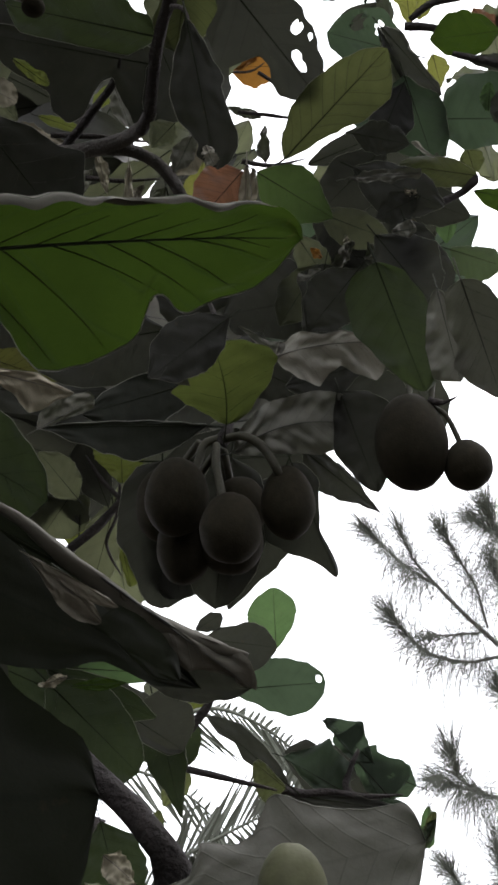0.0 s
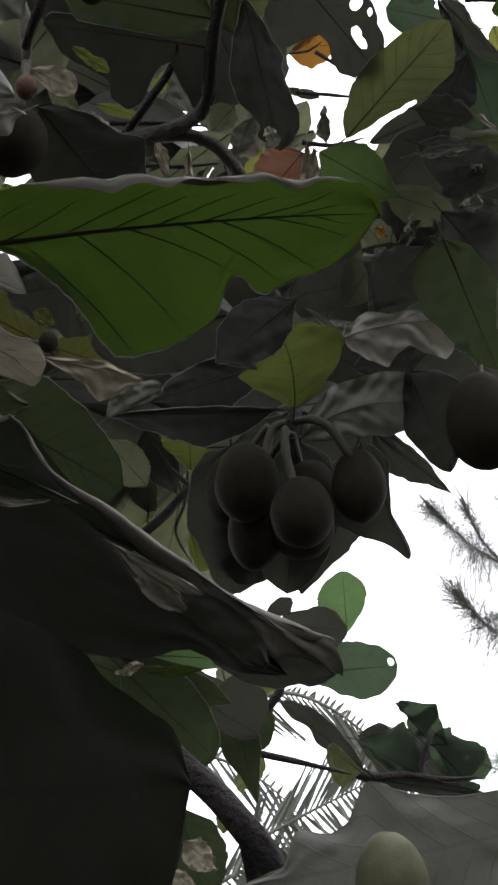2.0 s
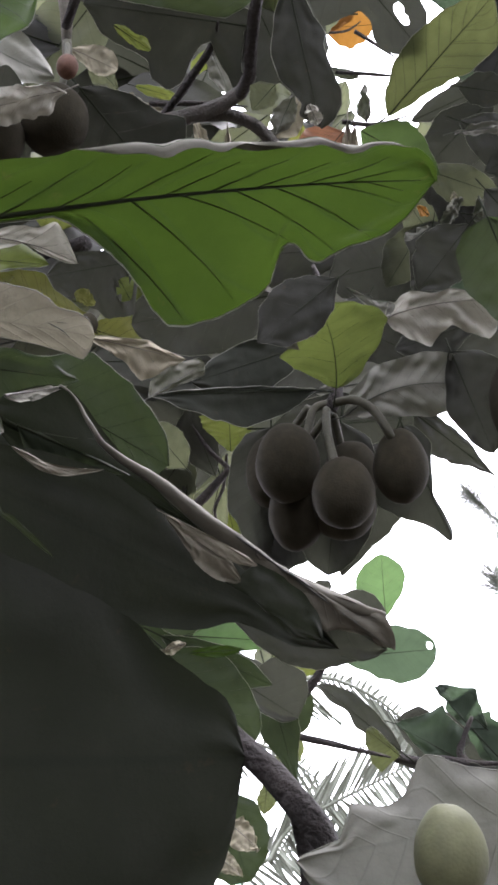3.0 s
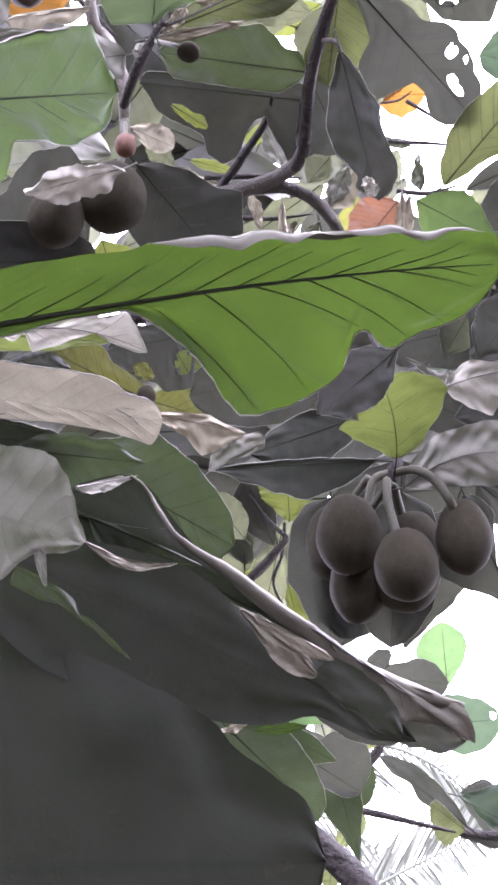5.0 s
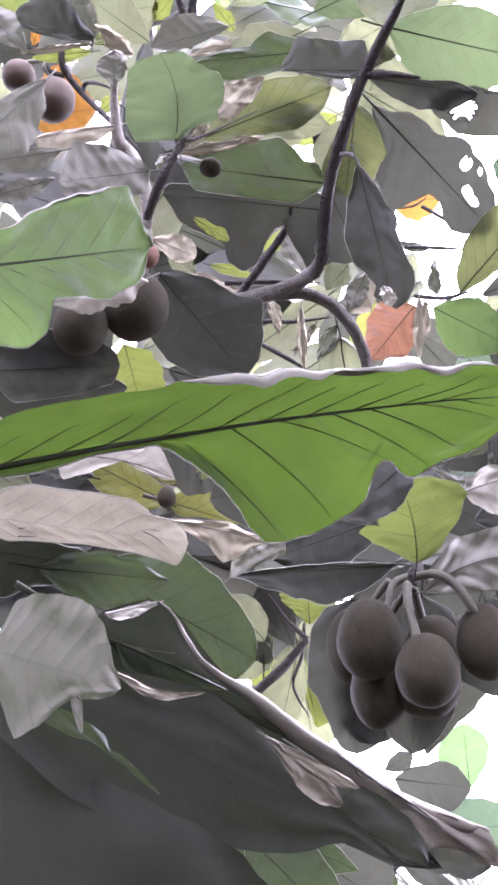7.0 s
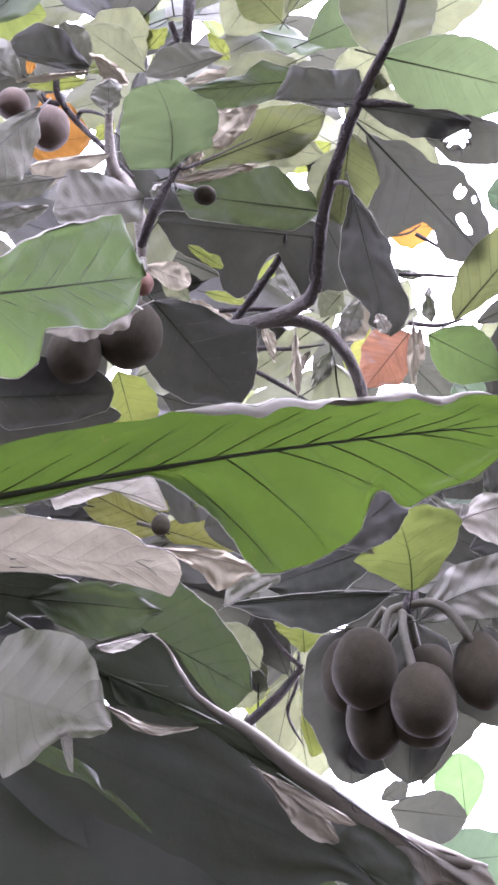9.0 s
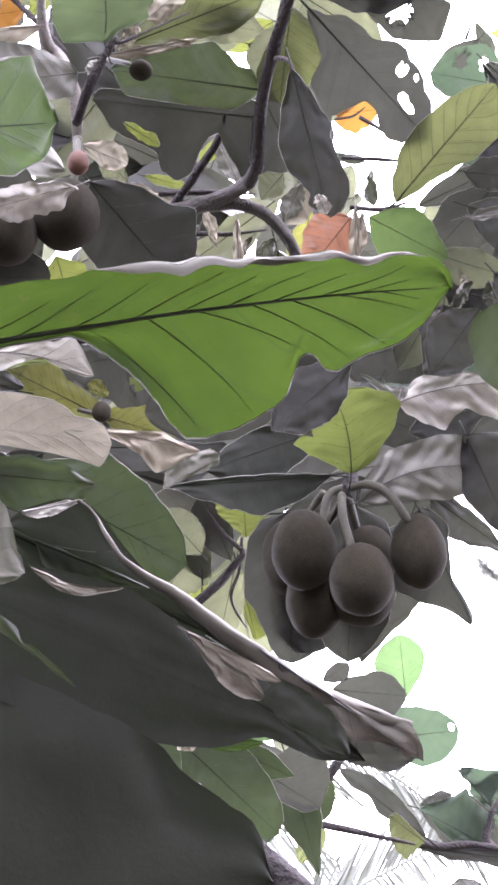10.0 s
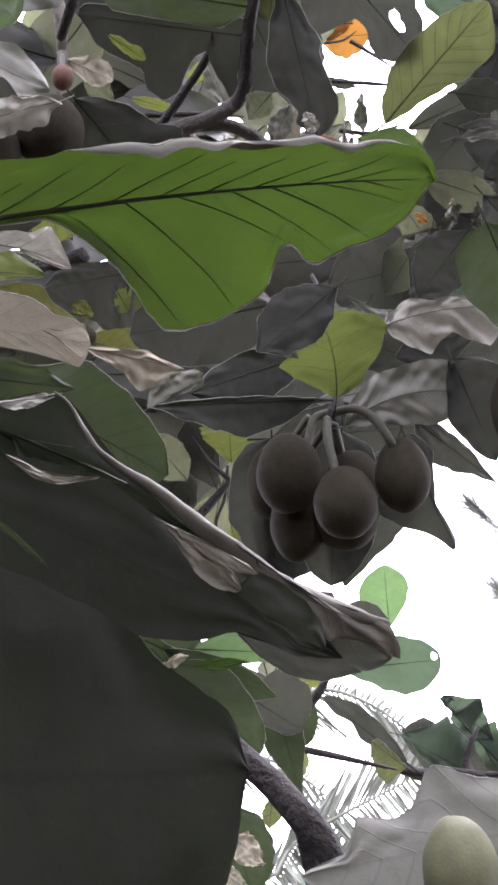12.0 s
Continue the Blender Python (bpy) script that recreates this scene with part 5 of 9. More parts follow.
leaf(TEAL, (0.268, 5.022, 2.799), (0.017, 4.990, 2.951), (0.53, -0.21, 0.82), [(0.000, 0.0100), (0.240, 0.0386), (0.428, 0.0497), (0.667, 0.0322), (0.854, 0.0061), (1.000, 0.0018)], [(0.000, 0.0100), (0.186, 0.1106), (0.464, 0.1274), (0.576, 0.1538), (0.691, 0.1035), (0.786, 0.0710), (0.915, 0.0382), (1.000, 0.0100)], jag=0.04, soft=0.01, ribs=4, wave=0.015, res=44, label="dark blue-green torn leaf against the sky")
leaf(TEAL, (0.364, 5.011, 2.750), (0.478, 5.003, 2.751), (0.02, 0.21, -0.98), [(0.000, 0.0080), (0.313, 0.0268), (0.787, 0.0186), (1.000, 0.0056)], [(0.000, 0.0070), (0.268, 0.0232), (0.744, 0.0272), (1.000, 0.0081)], jag=0.05)
leaf(LIME2, (0.475, 4.121, 2.551), (0.463, 4.147, 2.426), (-0.99, 0.08, 0.11), [(0.000, 0.0053), (0.391, 0.0175), (0.850, 0.0192), (1.000, 0.0058)], [(0.000, 0.0069), (0.273, 0.0229), (0.934, 0.0350), (1.000, 0.0100)], jag=0.03)
leaf(DARK, (0.437, 5.148, 2.802), (0.247, 5.147, 2.856), (0.27, -0.23, 0.94), [(0.000, 0.0100), (0.453, 0.0336), (1.000, 0.0100)], [(0.000, 0.0100), (0.435, 0.0654), (0.793, 0.0721), (1.000, 0.0100)], wave=0.01)
leaf(TEAL, (0.373, 5.070, 2.934), (0.195, 5.031, 3.111), (0.71, -0.21, 0.67), [(0.000, 0.0100), (0.197, 0.0521), (0.529, 0.0523), (0.677, 0.0510), (0.743, 0.0184), (0.882, 0.0268), (1.000, 0.0080)], [(0.000, 0.0100), (0.335, 0.0559), (0.523, 0.0931), (0.739, 0.0488), (1.000, 0.0100)], jag=0.05, soft=0.01, ribs=3, wave=0.012, label="ragged blue-green leaf")
leaf(TEAL, (0.541, 5.100, 2.839), (0.281, 5.091, 2.955), (0.40, -0.24, 0.88), [(0.000, 0.0100), (0.065, 0.0557), (0.363, 0.0955), (0.618, 0.0912), (0.827, 0.0443), (1.000, 0.0100)], [(0.000, 0.0100), (0.196, 0.0668), (0.390, 0.0620), (0.659, 0.0632), (0.881, 0.0530), (1.000, 0.0100)], holes=[(0.22, 0.45, 0.03, 0.16)], jag=0.05, soft=0.01, ribs=4, wave=0.012, res=50, label="ragged blue-green leaf with a hole")
leaf(DARK, (-0.004, 5.006, 2.816), (0.494, 5.008, 2.719), (-0.19, 0.22, -0.96), [(0.000, 0.0069), (0.250, 0.0184), (0.500, 0.0322), (0.750, 0.0276), (1.000, 0.0092)], [(0.000, 0.0069), (0.250, 0.0322), (0.500, 0.0322), (0.750, 0.0322), (1.000, 0.0092)], jag=0.2)
leaf(DARK, (0.154, 4.999, 2.990), (0.023, 5.006, 2.969), (-0.17, -0.25, 0.95), [(0.000, 0.0036), (0.402, 0.0120), (1.000, 0.0036)], [(0.000, 0.0100), (0.271, 0.0375), (0.670, 0.0277), (1.000, 0.0083)], jag=0.04, soft=0.01)
leaf(SAGE, (0.239, 2.092, 2.055), (0.263, 2.081, 2.097), (0.87, 0.00, -0.50), [(0.000, 0.0027), (0.250, 0.0125), (0.500, 0.0143), (0.750, 0.0089), (1.000, 0.0018)], [(0.000, 0.0027), (0.250, 0.0071), (0.500, 0.0089), (0.750, 0.0054), (1.000, 0.0018)])
leaf(ASH, (-0.122, 3.013, 3.332), (0.212, 2.902, 3.316), (0.12, 0.25, -0.96), [(0.000, 0.0062), (0.256, 0.0465), (0.508, 0.0678), (0.756, 0.0611), (1.000, 0.0302)], [(0.000, 0.0062), (0.256, 0.0615), (0.508, 0.0761), (0.756, 0.0605), (1.000, 0.0301)], ribs=5, wave=0.012, label="grey-lilac leaf behind the stalks")
leaf(SHADE, (-0.511, 2.920, 2.653), (-0.264, 3.041, 2.556), (-0.46, 0.37, -0.80), [(0.000, 0.0054), (0.247, 0.0273), (0.496, 0.0383), (0.747, 0.0330), (1.000, 0.0055)], [(0.000, 0.0054), (0.247, 0.0411), (0.496, 0.0551), (0.747, 0.0414), (1.000, 0.0055)], ribs=4)
leaf(GREEN, (-0.375, 2.523, 2.475), (-0.265, 2.538, 2.481), (0.00, 0.32, -0.95), [(0.000, 0.0023), (0.250, 0.0090), (0.500, 0.0135), (0.750, 0.0090), (1.000, 0.0011)], [(0.000, 0.0023), (0.250, 0.0090), (0.500, 0.0135), (0.750, 0.0090), (1.000, 0.0011)])

# upper canopy
leaf(SAGE, (-0.454, 1.868, 3.752), (-0.441, 1.669, 3.780), (0.98, 0.09, 0.16), [(0.000, 0.0169), (0.059, 0.0875), (0.287, 0.1098), (0.535, 0.1057), (0.779, 0.0824), (0.985, 0.0495), (1.000, 0.0237)], [(0.000, 0.0047), (0.032, 0.0158), (0.098, 0.0318), (0.165, 0.0880), (0.259, 0.0833), (0.339, 0.0951), (0.482, 0.1019), (0.624, 0.0963), (0.706, 0.0748), (0.835, 0.0570), (1.000, 0.0440)], bow=0.093, ribs=4, bend=0.05, jag=0.03, soft=0.01, wave=0.01, stalk=(-0.444, 1.891, 3.709), label="rounded green leaf lit from above")
leaf(OLIVE, (-0.530, 2.246, 4.186), (-0.146, 2.266, 4.352), (0.22, 0.77, -0.60), [(0.000, 0.0100), (0.232, 0.0400), (0.459, 0.0775), (0.649, 0.0756), (0.859, 0.0552), (0.968, 0.0291), (1.000, 0.0087)], [(0.000, 0.0047), (0.082, 0.0155), (0.242, 0.0311), (0.385, 0.0441), (0.530, 0.0545), (0.712, 0.0676), (0.882, 0.0484), (1.000, 0.0100)], ribs=7, jag=0.03, soft=0.012, wave=0.014, bend=0.03)
leaf(PALE, (-0.522, 2.100, 3.989), (-0.307, 2.146, 4.056), (0.04, 0.77, -0.64), [(0.000, 0.0021), (0.293, 0.0069), (0.629, 0.0041), (0.879, 0.0049), (1.000, 0.0015)], [(0.000, 0.0058), (0.209, 0.0193), (0.550, 0.0171), (0.836, 0.0097), (1.000, 0.0029)], wave=0.008, jag=0.06, ribs=4)
leaf(PALE, (-0.412, 2.060, 4.045), (-0.295, 2.046, 4.138), (0.48, 0.72, -0.49), [(0.000, 0.0100), (0.437, 0.0416), (0.747, 0.0288), (1.000, 0.0087)], [(0.000, 0.0088), (0.189, 0.0293), (0.594, 0.0257), (0.894, 0.0142), (1.000, 0.0042)], wave=0.014, jag=0.08, ribs=4, fold=0.2)
leaf(DARK, (-0.691, 1.941, 4.259), (-0.858, 1.831, 4.218), (0.33, -0.73, 0.60), [(0.000, 0.0061), (0.320, 0.0205), (0.665, 0.0180), (1.000, 0.0054)], [(0.000, 0.0100), (0.391, 0.0717), (0.666, 0.0758), (0.910, 0.0425), (1.000, 0.0100)], ribs=3, jag=0.04, wave=0.015)
leaf(MID, (-0.919, 2.320, 4.930), (-0.664, 2.356, 4.970), (-0.03, 0.83, -0.56), [(0.000, 0.0100), (0.252, 0.0508), (0.443, 0.0902), (0.838, 0.0872), (1.000, 0.0100)], [(0.000, 0.0100), (0.096, 0.0363), (0.345, 0.0645), (0.801, 0.0865), (1.000, 0.0100)], ribs=5, jag=0.03, wave=0.015)
leaf(YELLOW2, (-1.066, 2.012, 4.709), (-0.891, 2.079, 4.726), (-0.25, 0.79, -0.57), [(0.000, 0.0100), (0.393, 0.0736), (0.763, 0.0590), (0.910, 0.0280), (1.000, 0.0084)], [(0.000, 0.0100), (0.341, 0.0872), (0.586, 0.0737), (0.907, 0.0257), (1.000, 0.0077)], ribs=4, jag=0.03)
leaf(PALE, (-0.091, 2.639, 4.022), (-0.178, 2.703, 3.946), (-0.75, -0.47, 0.47), [(0.000, 0.0100), (0.207, 0.0356), (0.704, 0.0475), (1.000, 0.0100)], [(0.000, 0.0090), (0.179, 0.0300), (0.724, 0.0251), (1.000, 0.0075)], ribs=6, wave=0.01, fold=0.15, jag=0.04, label="striped pale withered leaf")
leaf(WHITISH, (-0.057, 2.119, 3.495), (-0.041, 2.148, 3.464), (-0.93, 0.23, -0.28), [(0.000, 0.0040), (0.334, 0.0133), (0.731, 0.0171), (1.000, 0.0051)], [(0.000, 0.0045), (0.293, 0.0151), (0.782, 0.0135), (1.000, 0.0040)], rim=False, wave=0.012, jag=0.4)
leaf(DEEPGREEN, (-0.188, 2.383, 4.119), (-0.507, 2.122, 3.964), (0.25, -0.70, 0.66), [(0.000, 0.0175), (0.084, 0.0351), (0.179, 0.0589), (0.382, 0.0582), (0.695, 0.0567), (0.901, 0.0542), (1.000, 0.0100)], [(0.000, 0.0072), (0.039, 0.0241), (0.094, 0.0473), (0.190, 0.0485), (0.271, 0.0795), (0.358, 0.0973), (0.549, 0.0834), (0.731, 0.0580), (0.837, 0.0395), (0.943, 0.0264), (1.000, 0.0079)], ribs=4, jag=0.03, soft=0.01, wave=0.012, label="broad dull green leaf underside")
leaf(DUSK, (-0.161, 2.496, 4.125), (-0.587, 2.245, 4.013), (0.23, -0.69, 0.68), [(0.000, 0.1191), (0.065, 0.1446), (0.161, 0.1585), (0.220, 0.1189), (0.285, 0.0786), (0.314, 0.0490), (0.370, 0.0601), (0.408, 0.0909), (0.454, 0.1600), (0.529, 0.1774), (0.621, 0.1573), (0.653, 0.1093), (0.746, 0.0929), (0.821, 0.0818), (0.896, 0.0652), (0.958, 0.0231), (1.000, 0.0069)], [(0.000, 0.0100), (0.059, 0.0343), (0.227, 0.0483), (0.452, 0.0517), (0.668, 0.0440), (0.878, 0.0309), (1.000, 0.0282)], jag=0.02, soft=0.008, wave=0.01, res=60, label="large dark lobed leaf underside")
leaf(DEEP, (-0.181, 2.403, 4.101), (-0.103, 2.562, 3.947), (-0.94, 0.21, -0.27), [(0.000, 0.0100), (0.066, 0.0493), (0.279, 0.0899), (0.529, 0.1101), (0.877, 0.0790), (1.000, 0.0341)], [(0.000, 0.0100), (0.161, 0.0594), (0.489, 0.1007), (0.733, 0.1010), (0.765, 0.0634), (0.780, 0.0241), (1.000, 0.0072)], jag=0.03, soft=0.01, wave=0.01)
leaf(OLIVE, (-0.084, 2.181, 4.167), (-0.140, 2.379, 4.058), (-0.97, -0.20, 0.13), [(0.000, 0.0100), (0.085, 0.0347), (0.182, 0.0840), (0.447, 0.0952), (0.755, 0.0678), (0.906, 0.0378), (1.000, 0.0100)], [(0.000, 0.0070), (0.170, 0.0232), (0.296, 0.0367), (0.517, 0.0563), (0.694, 0.0674), (0.890, 0.0594), (1.000, 0.0315)], ribs=5, dark_veins=True, jag=0.03, soft=0.01, wave=0.008)
leaf(DUSK, (-0.085, 2.026, 3.774), (-0.037, 2.178, 3.481), (-0.99, 0.08, -0.12), [(0.000, 0.0054), (0.102, 0.0180), (0.178, 0.0292), (0.283, 0.0368), (0.356, 0.0495), (0.407, 0.0539), (0.477, 0.0444), (0.573, 0.0464), (0.686, 0.0518), (0.787, 0.0581), (0.880, 0.0541), (0.951, 0.0359), (1.000, 0.0159)], [(0.000, 0.0066), (0.113, 0.0221), (0.249, 0.0448), (0.464, 0.0663), (0.624, 0.0629), (0.735, 0.0405), (0.821, 0.0275), (0.881, 0.0375), (0.952, 0.0184), (1.000, 0.0055)], jag=0.02, soft=0.008, wave=0.014, fold=0.1, res=50, label="dark hanging leaf underside with a wavy edge")
leaf(DEEP, (-0.041, 2.094, 4.046), (0.201, 2.310, 3.799), (-0.80, 0.46, -0.39), [(0.000, 0.0049), (0.090, 0.0163), (0.188, 0.0506), (0.302, 0.0609), (0.378, 0.0592), (0.495, 0.0945), (0.561, 0.0980), (0.609, 0.0890), (0.675, 0.0908), (0.751, 0.0803), (0.786, 0.0675), (0.855, 0.0632), (0.923, 0.0419), (1.000, 0.0100)], [(0.000, 0.0091), (0.127, 0.0303), (0.252, 0.0524), (0.302, 0.1114), (0.419, 0.1265), (0.524, 0.1297), (0.565, 0.0821), (0.596, 0.0452), (0.676, 0.0431), (0.766, 0.0636), (0.837, 0.0671), (0.910, 0.0495), (0.956, 0.0224), (1.000, 0.0067)], bow=-0.002, ribs=6, jag=0.02, soft=0.008, wave=0.008, res=60, holes=[(0.775, -0.24, 0.075, 0.16), (0.622, -0.68, 0.035, 0.2), (0.71, -0.82, 0.02, 0.1)], label="large dark leaf with holes")
leaf(DARK, (-0.045, 2.014, 4.045), (0.198, 2.067, 3.995), (-0.29, 0.75, -0.59), [(0.000, 0.0041), (0.250, 0.0136), (0.500, 0.0136), (0.750, 0.0218), (1.000, 0.0082)], [(0.000, 0.0041), (0.250, 0.0354), (0.500, 0.0518), (0.750, 0.0463), (1.000, 0.0109)])
leaf(DARK, (0.279, 2.090, 3.977), (0.090, 2.086, 3.995), (0.08, -0.77, 0.64), [(0.000, 0.0100), (0.140, 0.0740), (0.410, 0.0708), (0.681, 0.0625), (0.881, 0.0269), (1.000, 0.0081)], [(0.000, 0.0084), (0.232, 0.0280), (0.499, 0.0427), (0.804, 0.0329), (1.000, 0.0099)], spine=False, jag=0.03, soft=0.01, holes=[(0.62, -0.05, 0.17, 0.46)], res=70, label="dark leaf with one large hole")
leaf(MID, (0.045, 2.267, 4.603), (-0.132, 2.321, 4.560), (-0.36, -0.75, 0.55), [(0.000, 0.0100), (0.109, 0.0893), (0.741, 0.0851), (1.000, 0.0478)], [(0.000, 0.0100), (0.328, 0.0614), (0.735, 0.0474), (1.000, 0.0100)], ribs=4, wave=0.012, jag=0.03)
leaf(MID, (-0.055, 2.228, 4.258), (0.126, 2.335, 4.166), (-0.61, 0.61, -0.50), [(0.000, 0.0060), (0.250, 0.0541), (0.500, 0.0662), (0.750, 0.0541), (1.000, 0.0120)], [(0.000, 0.0060), (0.250, 0.0301), (0.500, 0.0451), (0.750, 0.0451), (1.000, 0.0120)], ribs=5)
leaf(SAGE, (0.009, 1.961, 4.148), (0.350, 2.082, 4.094), (-0.34, 0.85, -0.40), [(0.000, 0.0084), (0.197, 0.0563), (0.396, 0.0846), (0.596, 0.0849), (0.797, 0.0640), (1.000, 0.0086)], [(0.000, 0.0085), (0.197, 0.0852), (0.396, 0.1199), (0.596, 0.1059), (0.797, 0.0716), (1.000, 0.0086)], ribs=7, label="bright green leaf with dark veins")
leaf(DARK, (-0.035, 2.039, 4.102), (-0.241, 1.972, 4.065), (0.15, -0.78, 0.61), [(0.000, 0.0053), (0.120, 0.0176), (0.369, 0.0200), (0.619, 0.0100), (0.865, 0.0037), (1.000, 0.0011)], [(0.000, 0.0100), (0.073, 0.0675), (0.371, 0.0647), (0.616, 0.0706), (0.799, 0.0765), (0.912, 0.0321), (1.000, 0.0096)], ribs=5, jag=0.03, soft=0.01, wave=0.02, fold=0.12, label="dull folded leaf with a pale edge")
leaf(DEEPGREEN, (-0.149, 2.101, 4.289), (-0.455, 2.009, 4.194), (0.06, -0.80, 0.60), [(0.000, 0.0018), (0.157, 0.0061), (0.320, 0.0373), (0.564, 0.0499), (0.781, 0.0485), (0.924, 0.0284), (1.000, 0.0085)], [(0.000, 0.0076), (0.150, 0.0255), (0.278, 0.0396), (0.422, 0.0579), (0.512, 0.0434), (0.561, 0.0252), (0.759, 0.0217), (0.933, 0.0110), (1.000, 0.0033)], ribs=6, dark_veins=True, jag=0.03, soft=0.01, wave=0.016)
leaf(MID, (0.032, 2.125, 4.348), (0.047, 2.005, 4.551), (1.00, 0.04, -0.04), [(0.000, 0.0100), (0.095, 0.0486), (0.302, 0.0892), (0.608, 0.1218), (0.894, 0.1188), (1.000, 0.0100)], [(0.000, 0.0100), (0.052, 0.0571), (0.256, 0.1088), (0.563, 0.1281), (0.820, 0.1171), (1.000, 0.0100)], ribs=4, jag=0.03, wave=0.012)
leaf(MID, (-0.201, 2.117, 4.398), (-0.408, 2.125, 4.305), (-0.28, -0.79, 0.54), [(0.000, 0.0061), (0.253, 0.0396), (0.504, 0.0515), (0.753, 0.0453), (1.000, 0.0090)], [(0.000, 0.0061), (0.253, 0.0548), (0.504, 0.0697), (0.753, 0.0544), (1.000, 0.0120)], ribs=5)
leaf(MID, (-0.096, 2.261, 4.230), (-0.146, 2.410, 4.097), (-0.97, -0.21, 0.13), [(0.000, 0.0060), (0.250, 0.0602), (0.500, 0.0842), (0.750, 0.0752), (1.000, 0.0150)], [(0.000, 0.0060), (0.250, 0.0752), (0.500, 0.0993), (0.750, 0.0752), (1.000, 0.0090)], ribs=5)
leaf(MID, (-0.198, 2.311, 4.441), (-0.421, 2.424, 4.322), (-0.59, -0.66, 0.47), [(0.000, 0.0064), (0.250, 0.0639), (0.500, 0.0879), (0.750, 0.0639), (1.000, 0.0064)], [(0.000, 0.0064), (0.250, 0.0575), (0.500, 0.0799), (0.750, 0.0735), (1.000, 0.0064)], ribs=5)
leaf(MID, (-0.213, 2.457, 4.579), (-0.466, 2.401, 4.592), (0.20, -0.76, 0.62), [(0.000, 0.0068), (0.250, 0.0677), (0.500, 0.0931), (0.750, 0.0677), (1.000, 0.0068)], [(0.000, 0.0068), (0.250, 0.0609), (0.500, 0.0846), (0.750, 0.0778), (1.000, 0.0068)], ribs=5)
leaf(LIME, (-0.184, 2.896, 4.999), (-0.346, 2.943, 4.947), (-0.39, -0.72, 0.57), [(0.000, 0.0079), (0.250, 0.0395), (0.500, 0.0513), (0.750, 0.0355), (1.000, 0.0079)], [(0.000, 0.0079), (0.250, 0.0395), (0.500, 0.0513), (0.750, 0.0395), (1.000, 0.0079)], ribs=5)
leaf(LIME, (-0.421, 1.912, 3.559), (-0.356, 1.959, 3.529), (-0.63, 0.49, -0.60), [(0.000, 0.0024), (0.250, 0.0118), (0.500, 0.0094), (0.750, 0.0165), (1.000, 0.0047)], [(0.000, 0.0024), (0.250, 0.0094), (0.500, 0.0118), (0.750, 0.0118), (1.000, 0.0047)], jag=0.2)
leaf(GREY, (-0.607, 1.528, 3.557), (-0.735, 1.522, 3.380), (-0.44, -0.86, 0.25), [(0.000, 0.0044), (0.207, 0.0393), (0.411, 0.0650), (0.611, 0.0666), (0.807, 0.0425), (1.000, 0.0042)], [(0.000, 0.0044), (0.207, 0.0196), (0.411, 0.0280), (0.611, 0.0320), (0.807, 0.0211), (1.000, 0.0042)], wave=0.01, ribs=4)
leaf(ASH, (-0.496, 1.830, 3.624), (-0.654, 1.748, 3.535), (0.02, -0.75, 0.66), [(0.000, 0.0100), (0.060, 0.0440), (0.502, 0.0448), (0.951, 0.0274), (1.000, 0.0082)], [(0.000, 0.0066), (0.073, 0.0219), (0.303, 0.0489), (0.538, 0.0646), (0.760, 0.0743), (0.886, 0.0519), (1.000, 0.0100)], ribs=5, wave=0.01, jag=0.03, soft=0.012, label="light grey leaf")
leaf(PALE, (-0.574, 1.820, 3.770), (-0.723, 1.759, 3.689), (-0.01, -0.78, 0.62), [(0.000, 0.0077), (0.257, 0.0256), (0.538, 0.0258), (0.829, 0.0509), (0.943, 0.0314), (1.000, 0.0094)], [(0.000, 0.0018), (0.305, 0.0060), (0.651, 0.0074), (0.856, 0.0074), (1.000, 0.0022)], ribs=4, wave=0.006, jag=0.03, soft=0.01)
leaf(ASH, (-0.599, 1.860, 3.955), (-0.586, 1.802, 4.001), (0.98, 0.06, -0.21), [(0.000, 0.0056), (0.250, 0.0338), (0.500, 0.0422), (0.750, 0.0338), (1.000, 0.0112)], [(0.000, 0.0056), (0.250, 0.0223), (0.500, 0.0307), (0.750, 0.0335), (1.000, 0.0112)], wave=0.012)
leaf(PALE, (-0.676, 1.889, 4.165), (-0.836, 1.861, 4.133), (0.19, -0.98, -0.07), [(0.000, 0.0037), (0.250, 0.0074), (0.500, 0.0148), (0.750, 0.0148), (1.000, 0.0037)], [(0.000, 0.0037), (0.250, 0.0092), (0.500, 0.0110), (0.750, 0.0074), (1.000, 0.0037)], wave=0.01)
leaf(LIME, (-0.748, 2.072, 4.393), (-0.896, 2.043, 4.366), (0.05, -0.81, 0.58), [(0.000, 0.0047), (0.250, 0.0186), (0.500, 0.0217), (0.750, 0.0155), (1.000, 0.0031)], [(0.000, 0.0047), (0.250, 0.0155), (0.500, 0.0155), (0.750, 0.0124), (1.000, 0.0031)])
leaf(ASH, (-0.723, 2.005, 4.321), (-0.734, 1.838, 4.305), (0.96, -0.19, 0.19), [(0.000, 0.0046), (0.256, 0.0364), (0.508, 0.0482), (0.756, 0.0448), (1.000, 0.0089)], [(0.000, 0.0046), (0.256, 0.0363), (0.508, 0.0480), (0.756, 0.0446), (1.000, 0.0089)], wave=0.015)
leaf(MID, (-0.633, 2.205, 4.578), (-0.774, 2.073, 4.632), (0.68, -0.52, 0.52), [(0.000, 0.0049), (0.250, 0.0395), (0.500, 0.0658), (0.750, 0.0494), (1.000, 0.0099)], [(0.000, 0.0049), (0.250, 0.0395), (0.500, 0.0658), (0.750, 0.0494), (1.000, 0.0099)], ribs=4)
